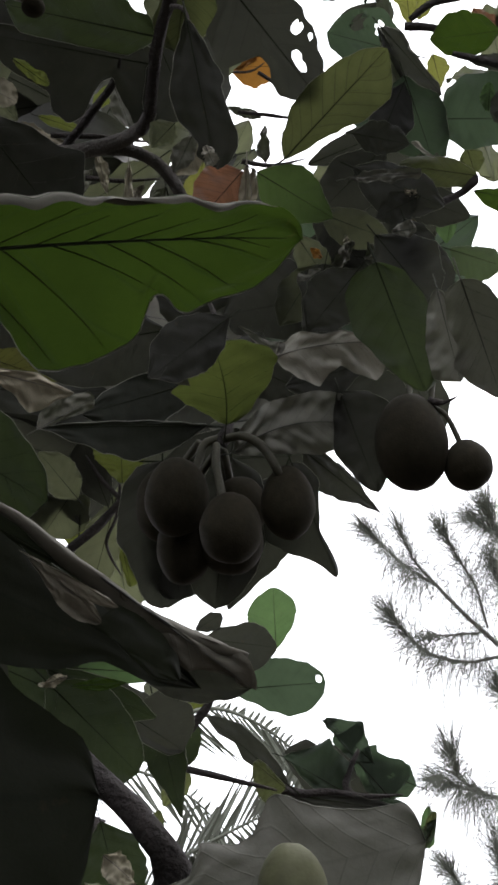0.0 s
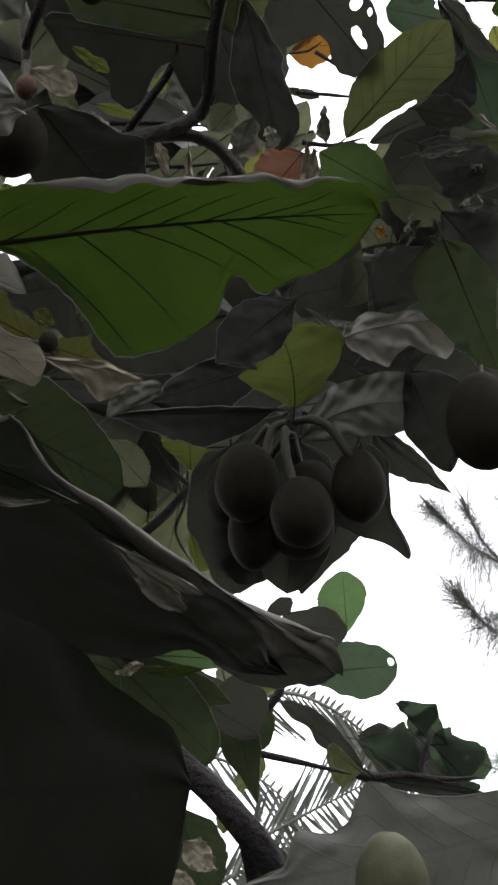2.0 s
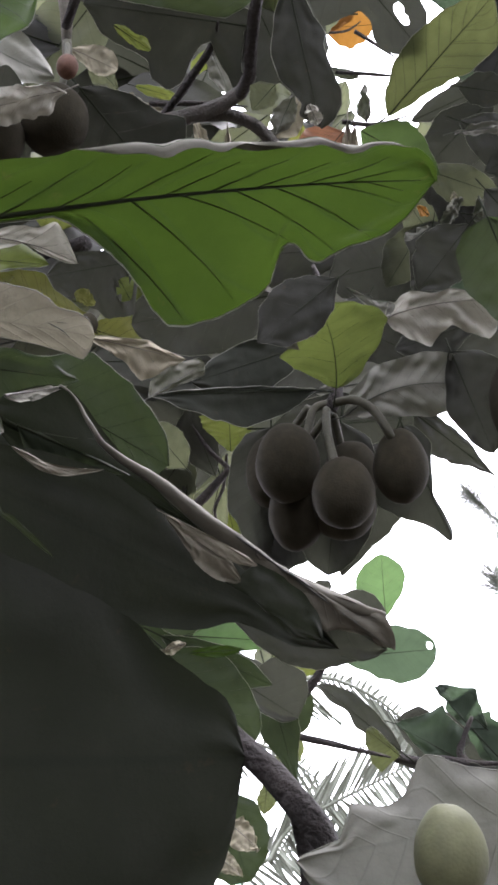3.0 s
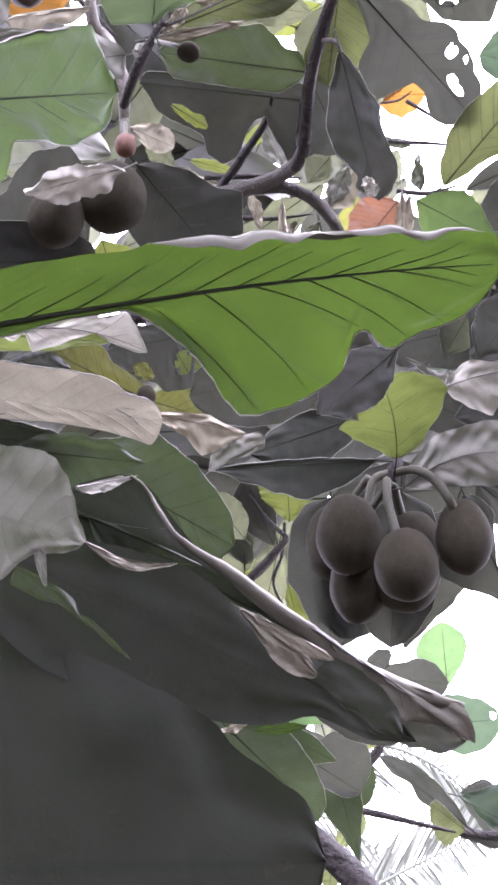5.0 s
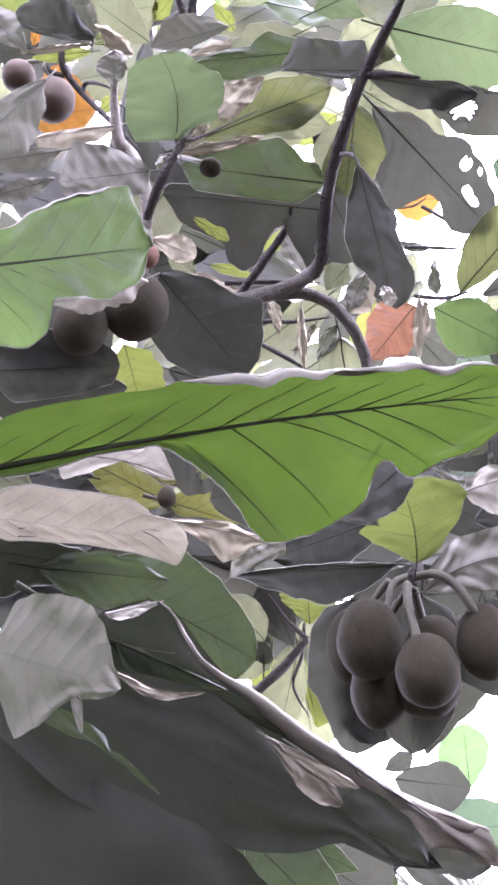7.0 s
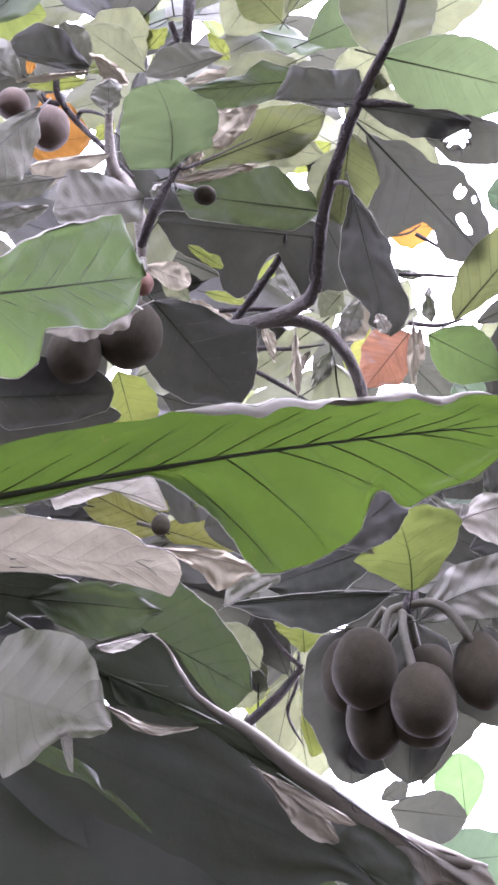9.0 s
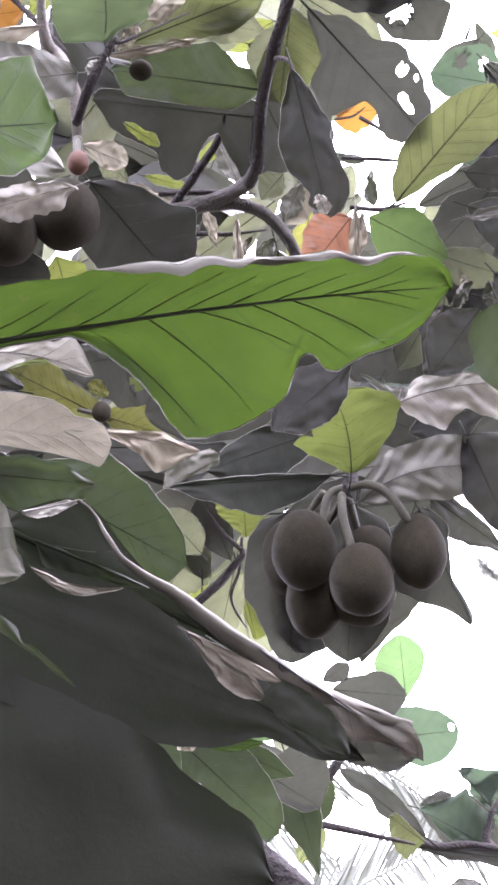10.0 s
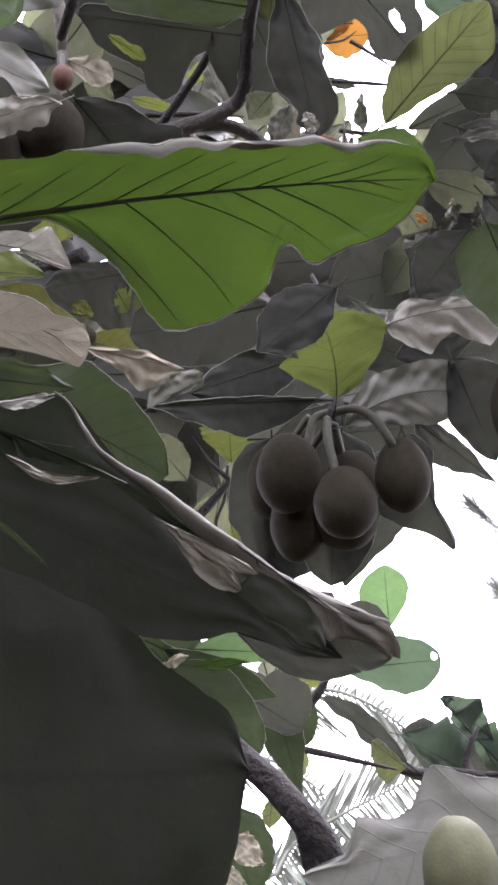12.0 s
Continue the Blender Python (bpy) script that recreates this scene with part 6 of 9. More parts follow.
leaf(PALE, (-0.604, 1.990, 4.238), (-0.684, 1.914, 4.270), (0.72, -0.66, 0.22), [(0.000, 0.0031), (0.250, 0.0249), (0.500, 0.0280), (0.750, 0.0155), (1.000, 0.0031)], [(0.000, 0.0031), (0.250, 0.0155), (0.500, 0.0186), (0.750, 0.0155), (1.000, 0.0031)], wave=0.018)
leaf(ASH, (-0.378, 2.045, 4.367), (-0.580, 2.046, 4.329), (-0.08, -0.91, 0.41), [(0.000, 0.0046), (0.250, 0.0153), (0.500, 0.0245), (0.750, 0.0214), (1.000, 0.0031)], [(0.000, 0.0046), (0.250, 0.0396), (0.500, 0.0609), (0.750, 0.0548), (1.000, 0.0092)], ribs=4)
leaf(PALE, (-0.308, 2.145, 4.429), (-0.501, 2.138, 4.404), (0.02, -0.99, 0.10), [(0.000, 0.0036), (0.250, 0.0108), (0.500, 0.0144), (0.750, 0.0090), (1.000, 0.0018)], [(0.000, 0.0036), (0.250, 0.0179), (0.500, 0.0250), (0.750, 0.0143), (1.000, 0.0018)], wave=0.02)
leaf(ORANGE, (-0.996, 2.273, 4.420), (-0.804, 2.303, 4.461), (0.00, 0.79, -0.61), [(0.000, 0.0066), (0.250, 0.0987), (0.500, 0.1349), (0.750, 0.1020), (1.000, 0.0165)], [(0.000, 0.0066), (0.250, 0.0494), (0.500, 0.0592), (0.750, 0.0494), (1.000, 0.0066)], ribs=4, label="bright orange old leaf")
leaf(ORANGE, (-1.076, 2.402, 4.940), (-1.047, 2.359, 4.979), (0.85, 0.52, -0.06), [(0.000, 0.0038), (0.333, 0.0150), (0.667, 0.0188), (1.000, 0.0075)], [(0.000, 0.0038), (0.333, 0.0150), (0.667, 0.0150), (1.000, 0.0075)], label="orange leaf scrap")
leaf(ASH, (-0.631, 1.690, 3.555), (-0.775, 1.661, 3.521), (0.08, -0.90, 0.42), [(0.000, 0.0035), (0.250, 0.0281), (0.500, 0.0352), (0.750, 0.0281), (1.000, 0.0047)], [(0.000, 0.0035), (0.250, 0.0117), (0.500, 0.0186), (0.750, 0.0186), (1.000, 0.0047)])
leaf(ASH, (-0.596, 1.600, 3.373), (-0.703, 1.589, 3.339), (-0.03, -0.91, 0.41), [(0.000, 0.0032), (0.250, 0.0150), (0.500, 0.0215), (0.750, 0.0258), (1.000, 0.0043)], [(0.000, 0.0032), (0.250, 0.0107), (0.500, 0.0171), (0.750, 0.0150), (1.000, 0.0043)], wave=0.01)
leaf(ASH, (-0.788, 1.546, 3.857), (-0.712, 1.643, 3.821), (-0.69, 0.29, -0.66), [(0.000, 0.0037), (0.250, 0.0298), (0.500, 0.0423), (0.750, 0.0249), (1.000, 0.0025)], [(0.000, 0.0037), (0.250, 0.0248), (0.500, 0.0297), (0.750, 0.0174), (1.000, 0.0025)], wave=0.01)
leaf(DARK, (-0.876, 1.730, 4.081), (-0.783, 1.808, 4.062), (-0.59, 0.56, -0.58), [(0.000, 0.0041), (0.250, 0.0327), (0.500, 0.0409), (0.750, 0.0191), (1.000, 0.0027)], [(0.000, 0.0041), (0.250, 0.0327), (0.500, 0.0409), (0.750, 0.0191), (1.000, 0.0027)])
breadfruit((-0.850, 2.108, 4.270), 0.055, 0.064, RIND3, [(-0.848, 2.080, 4.292), (-0.860, 2.090, 4.345), (-0.877, 2.077, 4.374), (-0.849, 2.098, 4.406)], 0.0061, "small brown breadfruit beside an orange leaf")
breadfruit((-0.951, 2.095, 4.373), 0.044, 0.044, RIND3, [(-0.936, 2.084, 4.387), (-0.926, 2.076, 4.396), (-0.893, 2.089, 4.411)], 0.0063)
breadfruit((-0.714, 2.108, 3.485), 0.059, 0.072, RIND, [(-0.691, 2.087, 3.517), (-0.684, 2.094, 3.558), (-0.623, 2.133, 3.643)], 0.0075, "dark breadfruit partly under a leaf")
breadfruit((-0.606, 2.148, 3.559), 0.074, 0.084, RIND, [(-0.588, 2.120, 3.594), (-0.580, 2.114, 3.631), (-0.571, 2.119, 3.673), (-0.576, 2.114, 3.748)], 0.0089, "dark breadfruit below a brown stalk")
breadfruit((-0.554, 2.055, 3.612), 0.023, 0.029, BUD, [(-0.552, 2.045, 3.622), (-0.559, 2.066, 3.657), (-0.577, 2.116, 3.745)], 0.0063, "small red-brown fruit bud")
leaf(WHITISH, (-0.553, 2.045, 3.535), (-0.740, 1.991, 3.447), (0.05, -0.98, 0.18), [(0.000, 0.0045), (0.254, 0.0389), (0.505, 0.0508), (0.754, 0.0415), (1.000, 0.0059)], [(0.000, 0.0045), (0.254, 0.0236), (0.505, 0.0352), (0.754, 0.0263), (1.000, 0.0044)], ribs=5, wave=0.02, label="pale leaf lying over fruit")
leaf(DUSK, (-0.576, 2.220, 3.715), (-0.404, 2.418, 3.538), (-0.82, 0.26, -0.51), [(0.000, 0.0100), (0.109, 0.0487), (0.292, 0.0862), (0.486, 0.1035), (0.630, 0.1449), (0.817, 0.1001), (0.967, 0.0493), (1.000, 0.0100)], [(0.000, 0.0100), (0.152, 0.0449), (0.295, 0.1138), (0.515, 0.1179), (0.713, 0.0980), (0.900, 0.0432), (1.000, 0.0100)], ribs=5, jag=0.02, soft=0.012, wave=0.01, label="dark leaf behind the fruit")
leaf(DARK, (-0.936, 2.147, 3.528), (-0.679, 2.229, 3.557), (-0.12, 0.65, -0.75), [(0.000, 0.0100), (0.186, 0.0489), (0.324, 0.0734), (0.420, 0.1222), (0.560, 0.1613), (0.833, 0.1742), (1.000, 0.1234)], [(0.000, 0.0100), (0.259, 0.0766), (0.716, 0.0722), (1.000, 0.0499)], ribs=4, jag=0.02, soft=0.012, wave=0.01, label="dark leaf behind two fruits")
leaf(LIME, (-0.809, 2.707, 3.941), (-0.784, 2.827, 3.807), (-0.96, -0.09, -0.26), [(0.000, 0.0048), (0.250, 0.0703), (0.500, 0.0831), (0.750, 0.0799), (1.000, 0.0384)], [(0.000, 0.0048), (0.250, 0.0543), (0.500, 0.0735), (0.750, 0.0639), (1.000, 0.0384)], ribs=5, dark_veins=True)
leaf(DARK, (-0.740, 2.933, 4.017), (-0.469, 3.043, 3.955), (-0.38, 0.53, -0.76), [(0.000, 0.0068), (0.250, 0.0508), (0.500, 0.0609), (0.750, 0.0508), (1.000, 0.0068)], [(0.000, 0.0068), (0.250, 0.0677), (0.500, 0.0677), (0.750, 0.0508), (1.000, 0.0068)])
leaf(MID, (-0.576, 2.283, 3.868), (-0.518, 2.345, 3.822), (-0.78, 0.33, -0.53), [(0.000, 0.0028), (0.250, 0.0254), (0.500, 0.0338), (0.750, 0.0169), (1.000, 0.0028)], [(0.000, 0.0028), (0.250, 0.0254), (0.500, 0.0338), (0.750, 0.0169), (1.000, 0.0028)])
leaf(PALE, (-0.572, 2.124, 3.739), (-0.478, 2.178, 3.712), (-0.41, 0.28, -0.87), [(0.000, 0.0042), (0.250, 0.0225), (0.500, 0.0338), (0.750, 0.0366), (1.000, 0.0140)], [(0.000, 0.0042), (0.250, 0.0196), (0.500, 0.0279), (0.750, 0.0279), (1.000, 0.0112)])
breadfruit((-0.387, 1.912, 3.703), 0.024, 0.017, RIND, [(-0.401, 1.904, 3.707), (-0.410, 1.898, 3.710), (-0.466, 1.946, 3.790)], 0.0049, "tiny dark young fruit")
breadfruit((-0.720, 2.908, 3.546), 0.026, 0.031, RIND, [(-0.735, 2.905, 3.544), (-0.746, 2.903, 3.542), (-0.782, 2.888, 3.548)], 0.0062, "tiny reddish fruit bud")
limb("limb", [(0.119, 1.697, 4.128), (0.086, 1.761, 4.112), (0.059, 1.838, 4.098), (0.028, 1.896, 4.094), (-0.005, 1.945, 4.083), (-0.043, 2.002, 4.064), (-0.069, 2.039, 4.047), (-0.094, 2.080, 4.026), (-0.121, 2.138, 4.002), (-0.152, 2.207, 3.980), (-0.177, 2.279, 3.953), (-0.195, 2.357, 3.932), (-0.215, 2.443, 3.915), (-0.243, 2.504, 3.920)], [0.0052, 0.0059, 0.0080, 0.0107, 0.0128, 0.0136, 0.0137, 0.0144, 0.0145, 0.0146, 0.0148, 0.0150, 0.0152, 0.0155], BARK)
limb("limb", [(-0.215, 2.472, 3.946), (-0.252, 2.541, 3.957), (-0.314, 2.598, 3.976), (-0.381, 2.632, 3.989), (-0.465, 2.657, 4.005), (-0.548, 2.675, 4.026), (-0.700, 2.760, 4.072), (-1.018, 2.927, 4.233), (-1.540, 3.173, 4.488)], [0.0162, 0.0195, 0.0214, 0.0217, 0.0204, 0.0206, 0.0247, 0.0268, 0.0303], GREYBARK)
limb("limb", [(-0.398, 2.638, 3.993), (-0.342, 2.630, 3.983), (-0.281, 2.633, 3.973), (-0.224, 2.658, 3.953), (-0.184, 2.701, 3.923), (-0.159, 2.744, 3.890), (-0.141, 2.793, 3.847), (-0.139, 2.855, 3.787)], [0.0187, 0.0185, 0.0169, 0.0169, 0.0170, 0.0170, 0.0155, 0.0156], GREYBARK)
limb("twig", [(-0.472, 2.657, 4.019), (-0.386, 2.572, 4.051), (-0.313, 2.486, 4.077), (-0.283, 2.411, 4.083)], [0.0126, 0.0124, 0.0092, 0.0075], BARK)
limb("twig", [(-0.544, 2.806, 4.214), (-0.412, 2.826, 4.218), (-0.264, 2.853, 4.210)], [0.0083, 0.0083, 0.0071], BARK)
limb("twig", [(-0.498, 3.120, 4.329), (-0.390, 3.140, 4.326), (-0.263, 3.149, 4.332)], [0.0090, 0.0077, 0.0064], BARK)
limb("twig", [(-0.514, 3.160, 4.280), (-0.421, 3.211, 4.237), (-0.337, 3.258, 4.192)], [0.0077, 0.0077, 0.0077], BARK)
limb("twig", [(-0.124, 2.104, 3.903), (-0.094, 2.078, 3.860), (-0.078, 2.073, 3.799)], [0.0054, 0.0053, 0.0039], BARK)
limb("twig", [(-0.628, 1.939, 4.115), (-0.643, 1.981, 4.108), (-0.653, 2.031, 4.067), (-0.653, 2.077, 4.030), (-0.630, 2.111, 4.009), (-0.589, 2.120, 3.878), (-0.608, 2.212, 3.786)], [0.0075, 0.0085, 0.0127, 0.0155, 0.0169, 0.0164, 0.0164], PALEBARK)
limb("twig", [(-0.586, 2.124, 3.806), (-0.536, 2.043, 3.823), (-0.480, 1.994, 3.879), (-0.462, 1.979, 3.896), (-0.447, 1.989, 3.891), (-0.305, 2.032, 4.011)], [0.0107, 0.0105, 0.0092, 0.0066, 0.0039, 0.0041], BARK)
limb("twig", [(-0.820, 2.046, 4.389), (-0.824, 2.085, 4.360), (-0.788, 2.147, 4.326), (-0.702, 2.166, 4.208), (-0.629, 2.166, 4.096)], [0.0078, 0.0093, 0.0078, 0.0075, 0.0087], BARK)
limb("twig", [(-0.824, 2.100, 4.349), (-0.855, 2.085, 4.350), (-0.865, 2.066, 4.361)], [0.0062, 0.0062, 0.0062], BARK)
limb("twig", [(-0.788, 2.147, 4.326), (-0.776, 2.129, 4.343), (-0.712, 2.085, 4.267), (-0.666, 2.045, 4.182)], [0.0062, 0.0062, 0.0045, 0.0044], BARK)
limb("limb", [(-0.366, 1.733, 5.010), (-0.429, 1.883, 4.699), (-0.458, 1.985, 4.516), (-0.473, 2.039, 4.478), (-0.489, 2.093, 4.439), (-0.504, 2.124, 4.414)], [0.0203, 0.0176, 0.0155, 0.0140, 0.0140, 0.0124], BARK)
limb("twig", [(-0.511, 2.008, 4.492), (-0.500, 2.062, 4.458), (-0.489, 2.093, 4.439)], [0.0093, 0.0093, 0.0093], BARK)
limb("twig", [(-0.045, 2.010, 4.048), (0.013, 2.015, 4.045), (0.075, 2.027, 4.034)], [0.0082, 0.0082, 0.0068], BARK)
leaf(ASH, (-0.342, 2.662, 4.252), (-0.301, 2.754, 4.164), (-0.86, -0.10, -0.51), [(0.000, 0.0035), (0.250, 0.0351), (0.500, 0.0493), (0.750, 0.0351), (1.000, 0.0035)], [(0.000, 0.0035), (0.250, 0.0245), (0.500, 0.0314), (0.750, 0.0245), (1.000, 0.0035)], wave=0.014, ribs=5)
leaf(LIME, (-0.326, 2.724, 4.334), (-0.419, 2.773, 4.271), (-0.64, -0.59, 0.49), [(0.000, 0.0034), (0.250, 0.0237), (0.500, 0.0237), (0.750, 0.0169), (1.000, 0.0034)], [(0.000, 0.0034), (0.250, 0.0169), (0.500, 0.0237), (0.750, 0.0237), (1.000, 0.0034)])
leaf(BRONZE, (0.005, 2.822, 4.050), (-0.135, 2.910, 3.942), (-0.71, -0.47, 0.53), [(0.000, 0.0099), (0.052, 0.0330), (0.268, 0.0638), (0.651, 0.0718), (0.837, 0.0357), (1.000, 0.0100)], [(0.000, 0.0100), (0.119, 0.0586), (0.308, 0.0859), (0.545, 0.0831), (0.846, 0.0495), (1.000, 0.0100)], ribs=8, dark_veins=True, wave=0.014, jag=0.04, soft=0.012, fold=0.2, pleat=5, label="bronze-red old leaf with dark veins")
leaf(PALE, (0.019, 2.761, 4.030), (0.001, 2.872, 3.899), (-0.98, -0.20, -0.03), [(0.000, 0.0032), (0.250, 0.0097), (0.500, 0.0162), (0.750, 0.0130), (1.000, 0.0032)], [(0.000, 0.0032), (0.250, 0.0130), (0.500, 0.0162), (0.750, 0.0130), (1.000, 0.0032)], wave=0.02)
leaf(YELLOW, (-0.115, 2.977, 4.235), (-0.167, 3.078, 4.114), (-0.95, -0.23, 0.21), [(0.000, 0.0052), (0.250, 0.0278), (0.500, 0.0348), (0.750, 0.0313), (1.000, 0.0070)], [(0.000, 0.0052), (0.250, 0.0278), (0.500, 0.0417), (0.750, 0.0383), (1.000, 0.0070)])
leaf(MID, (-0.145, 2.394, 3.831), (-0.207, 2.429, 3.789), (-0.66, -0.54, 0.52), [(0.000, 0.0028), (0.250, 0.0282), (0.500, 0.0310), (0.750, 0.0197), (1.000, 0.0028)], [(0.000, 0.0028), (0.250, 0.0338), (0.500, 0.0423), (0.750, 0.0282), (1.000, 0.0028)])
leaf(ASH, (-0.114, 2.559, 3.950), (-0.169, 2.622, 3.877), (-0.80, -0.59, 0.09), [(0.000, 0.0032), (0.250, 0.0225), (0.500, 0.0321), (0.750, 0.0225), (1.000, 0.0032)], [(0.000, 0.0032), (0.250, 0.0224), (0.500, 0.0319), (0.750, 0.0255), (1.000, 0.0032)], wave=0.014, ribs=5)
leaf(ORANGE, (0.089, 3.642, 5.413), (-0.025, 3.694, 5.365), (-0.52, -0.62, 0.59), [(0.000, 0.0047), (0.333, 0.0235), (0.667, 0.0188), (1.000, 0.0141)], [(0.000, 0.0047), (0.333, 0.0141), (0.667, 0.0141), (1.000, 0.0094)])
leaf(ORANGE, (0.159, 3.690, 5.365), (-0.040, 3.686, 5.372), (0.04, -0.72, 0.69), [(0.000, 0.0047), (0.250, 0.0611), (0.500, 0.0846), (0.750, 0.0658), (1.000, 0.0188)], [(0.000, 0.0047), (0.250, 0.0564), (0.500, 0.0752), (0.750, 0.0564), (1.000, 0.0188)], label="orange old leaf against the sky")
limb("twig", [(-0.035, 3.424, 5.069), (0.039, 3.425, 5.068), (0.094, 3.405, 5.087)], [0.0048, 0.0048, 0.0048], BARK)
limb("twig", [(0.068, 3.359, 4.993), (0.144, 3.398, 4.952), (0.214, 3.367, 4.837)], [0.0070, 0.0059, 0.0045], BARK)
limb("twig", [(-0.007, 3.097, 4.548), (0.101, 3.109, 4.535), (0.207, 3.120, 4.517)], [0.0053, 0.0062, 0.0062], BARK)
limb("twig", [(0.004, 2.834, 4.098), (0.090, 2.845, 4.083), (0.187, 2.833, 4.092)], [0.0072, 0.0064, 0.0046], BARK)
leaf(GREY, (0.074, 2.916, 4.155), (0.075, 2.841, 4.236), (0.98, -0.13, -0.14), [(0.000, 0.0034), (0.250, 0.0241), (0.500, 0.0275), (0.750, 0.0138), (1.000, 0.0017)], [(0.000, 0.0034), (0.250, 0.0137), (0.500, 0.0172), (0.750, 0.0103), (1.000, 0.0017)], wave=0.03)

# shreds and small leaves among the branches
leaf(PALE, (-0.447, 2.987, 4.335), (-0.420, 3.087, 4.228), (-0.88, -0.22, -0.43), [(0.000, 0.0038), (0.250, 0.0152), (0.500, 0.0229), (0.750, 0.0152), (1.000, 0.0019)], [(0.000, 0.0038), (0.250, 0.0114), (0.500, 0.0152), (0.750, 0.0114), (1.000, 0.0019)], wave=0.018, label="curled dry leaf among the branches")
leaf(PALE, (-0.337, 2.954, 4.239), (-0.352, 3.087, 4.082), (-0.96, -0.25, -0.12), [(0.000, 0.0035), (0.250, 0.0106), (0.500, 0.0159), (0.750, 0.0141), (1.000, 0.0035)], [(0.000, 0.0035), (0.250, 0.0106), (0.500, 0.0141), (0.750, 0.0124), (1.000, 0.0035)], wave=0.02, label="pale hanging dry leaf")
leaf(DRY, (-0.319, 3.155, 4.318), (-0.403, 3.214, 4.237), (-0.68, -0.71, 0.20), [(0.000, 0.0039), (0.250, 0.0195), (0.500, 0.0235), (0.750, 0.0156), (1.000, 0.0020)], [(0.000, 0.0039), (0.250, 0.0156), (0.500, 0.0195), (0.750, 0.0117), (1.000, 0.0020)], wave=0.018)
leaf(GREY, (-0.489, 3.180, 4.415), (-0.594, 3.235, 4.331), (-0.64, -0.67, 0.37), [(0.000, 0.0038), (0.250, 0.0268), (0.500, 0.0344), (0.750, 0.0229), (1.000, 0.0019)], [(0.000, 0.0038), (0.250, 0.0229), (0.500, 0.0305), (0.750, 0.0191), (1.000, 0.0019)], wave=0.02)
leaf(GREY, (-0.253, 3.240, 4.380), (-0.332, 3.308, 4.291), (-0.79, -0.54, 0.28), [(0.000, 0.0038), (0.250, 0.0268), (0.500, 0.0344), (0.750, 0.0229), (1.000, 0.0019)], [(0.000, 0.0038), (0.250, 0.0229), (0.500, 0.0305), (0.750, 0.0191), (1.000, 0.0019)], wave=0.02)
leaf(LIME, (-0.643, 3.042, 4.529), (-0.502, 3.095, 4.504), (-0.36, 0.61, -0.71), [(0.000, 0.0038), (0.250, 0.0150), (0.500, 0.0188), (0.750, 0.0150), (1.000, 0.0019)], [(0.000, 0.0038), (0.250, 0.0188), (0.500, 0.0188), (0.750, 0.0150), (1.000, 0.0019)], jag=0.15)
leaf(PALE, (-0.622, 2.768, 4.234), (-0.483, 2.843, 4.187), (-0.36, 0.10, -0.93), [(0.000, 0.0039), (0.250, 0.0098), (0.500, 0.0157), (0.750, 0.0117), (1.000, 0.0020)], [(0.000, 0.0039), (0.250, 0.0117), (0.500, 0.0195), (0.750, 0.0156), (1.000, 0.0020)], wave=0.018)
leaf(LIME, (-0.218, 3.397, 4.509), (-0.183, 3.477, 4.416), (-0.96, 0.14, -0.24), [(0.000, 0.0039), (0.250, 0.0237), (0.500, 0.0316), (0.750, 0.0237), (1.000, 0.0020)], [(0.000, 0.0039), (0.250, 0.0237), (0.500, 0.0276), (0.750, 0.0197), (1.000, 0.0020)], jag=0.1)
leaf(PALE, (0.035, 2.922, 4.149), (0.009, 3.006, 4.050), (-0.97, -0.25, 0.03), [(0.000, 0.0034), (0.250, 0.0172), (0.500, 0.0241), (0.750, 0.0172), (1.000, 0.0017)], [(0.000, 0.0034), (0.250, 0.0137), (0.500, 0.0172), (0.750, 0.0137), (1.000, 0.0017)], wave=0.02)
leaf(MID, (-0.084, 2.521, 4.270), (-0.257, 2.665, 4.117), (-0.77, -0.49, 0.42), [(0.000, 0.0048), (0.250, 0.0479), (0.500, 0.0639), (0.750, 0.0479), (1.000, 0.0064)], [(0.000, 0.0048), (0.250, 0.0575), (0.500, 0.0735), (0.750, 0.0543), (1.000, 0.0064)], ribs=4)
leaf(GREY, (0.070, 3.399, 4.811), (-0.046, 3.368, 4.843), (0.36, -0.76, 0.54), [(0.000, 0.0042), (0.250, 0.0168), (0.500, 0.0210), (0.750, 0.0168), (1.000, 0.0021)], [(0.000, 0.0042), (0.250, 0.0168), (0.500, 0.0168), (0.750, 0.0126), (1.000, 0.0021)], wave=0.02)
leaf(ASH, (-0.581, 2.256, 4.166), (-0.609, 2.282, 4.137), (-0.75, -0.65, 0.13), [(0.000, 0.0031), (0.333, 0.0183), (0.667, 0.0183), (1.000, 0.0061)], [(0.000, 0.0031), (0.333, 0.0183), (0.667, 0.0183), (1.000, 0.0061)], wave=0.012)
leaf(PALE, (-0.448, 2.279, 4.435), (-0.344, 2.263, 4.462), (0.29, 0.46, -0.84), [(0.000, 0.0035), (0.250, 0.0177), (0.500, 0.0212), (0.750, 0.0141), (1.000, 0.0018)], [(0.000, 0.0035), (0.250, 0.0246), (0.500, 0.0316), (0.750, 0.0176), (1.000, 0.0018)], wave=0.018)
leaf(PALE, (-0.467, 2.339, 4.384), (-0.378, 2.280, 4.445), (0.67, 0.31, -0.68), [(0.000, 0.0035), (0.250, 0.0141), (0.500, 0.0177), (0.750, 0.0106), (1.000, 0.0018)], [(0.000, 0.0035), (0.250, 0.0176), (0.500, 0.0246), (0.750, 0.0176), (1.000, 0.0018)], wave=0.018)
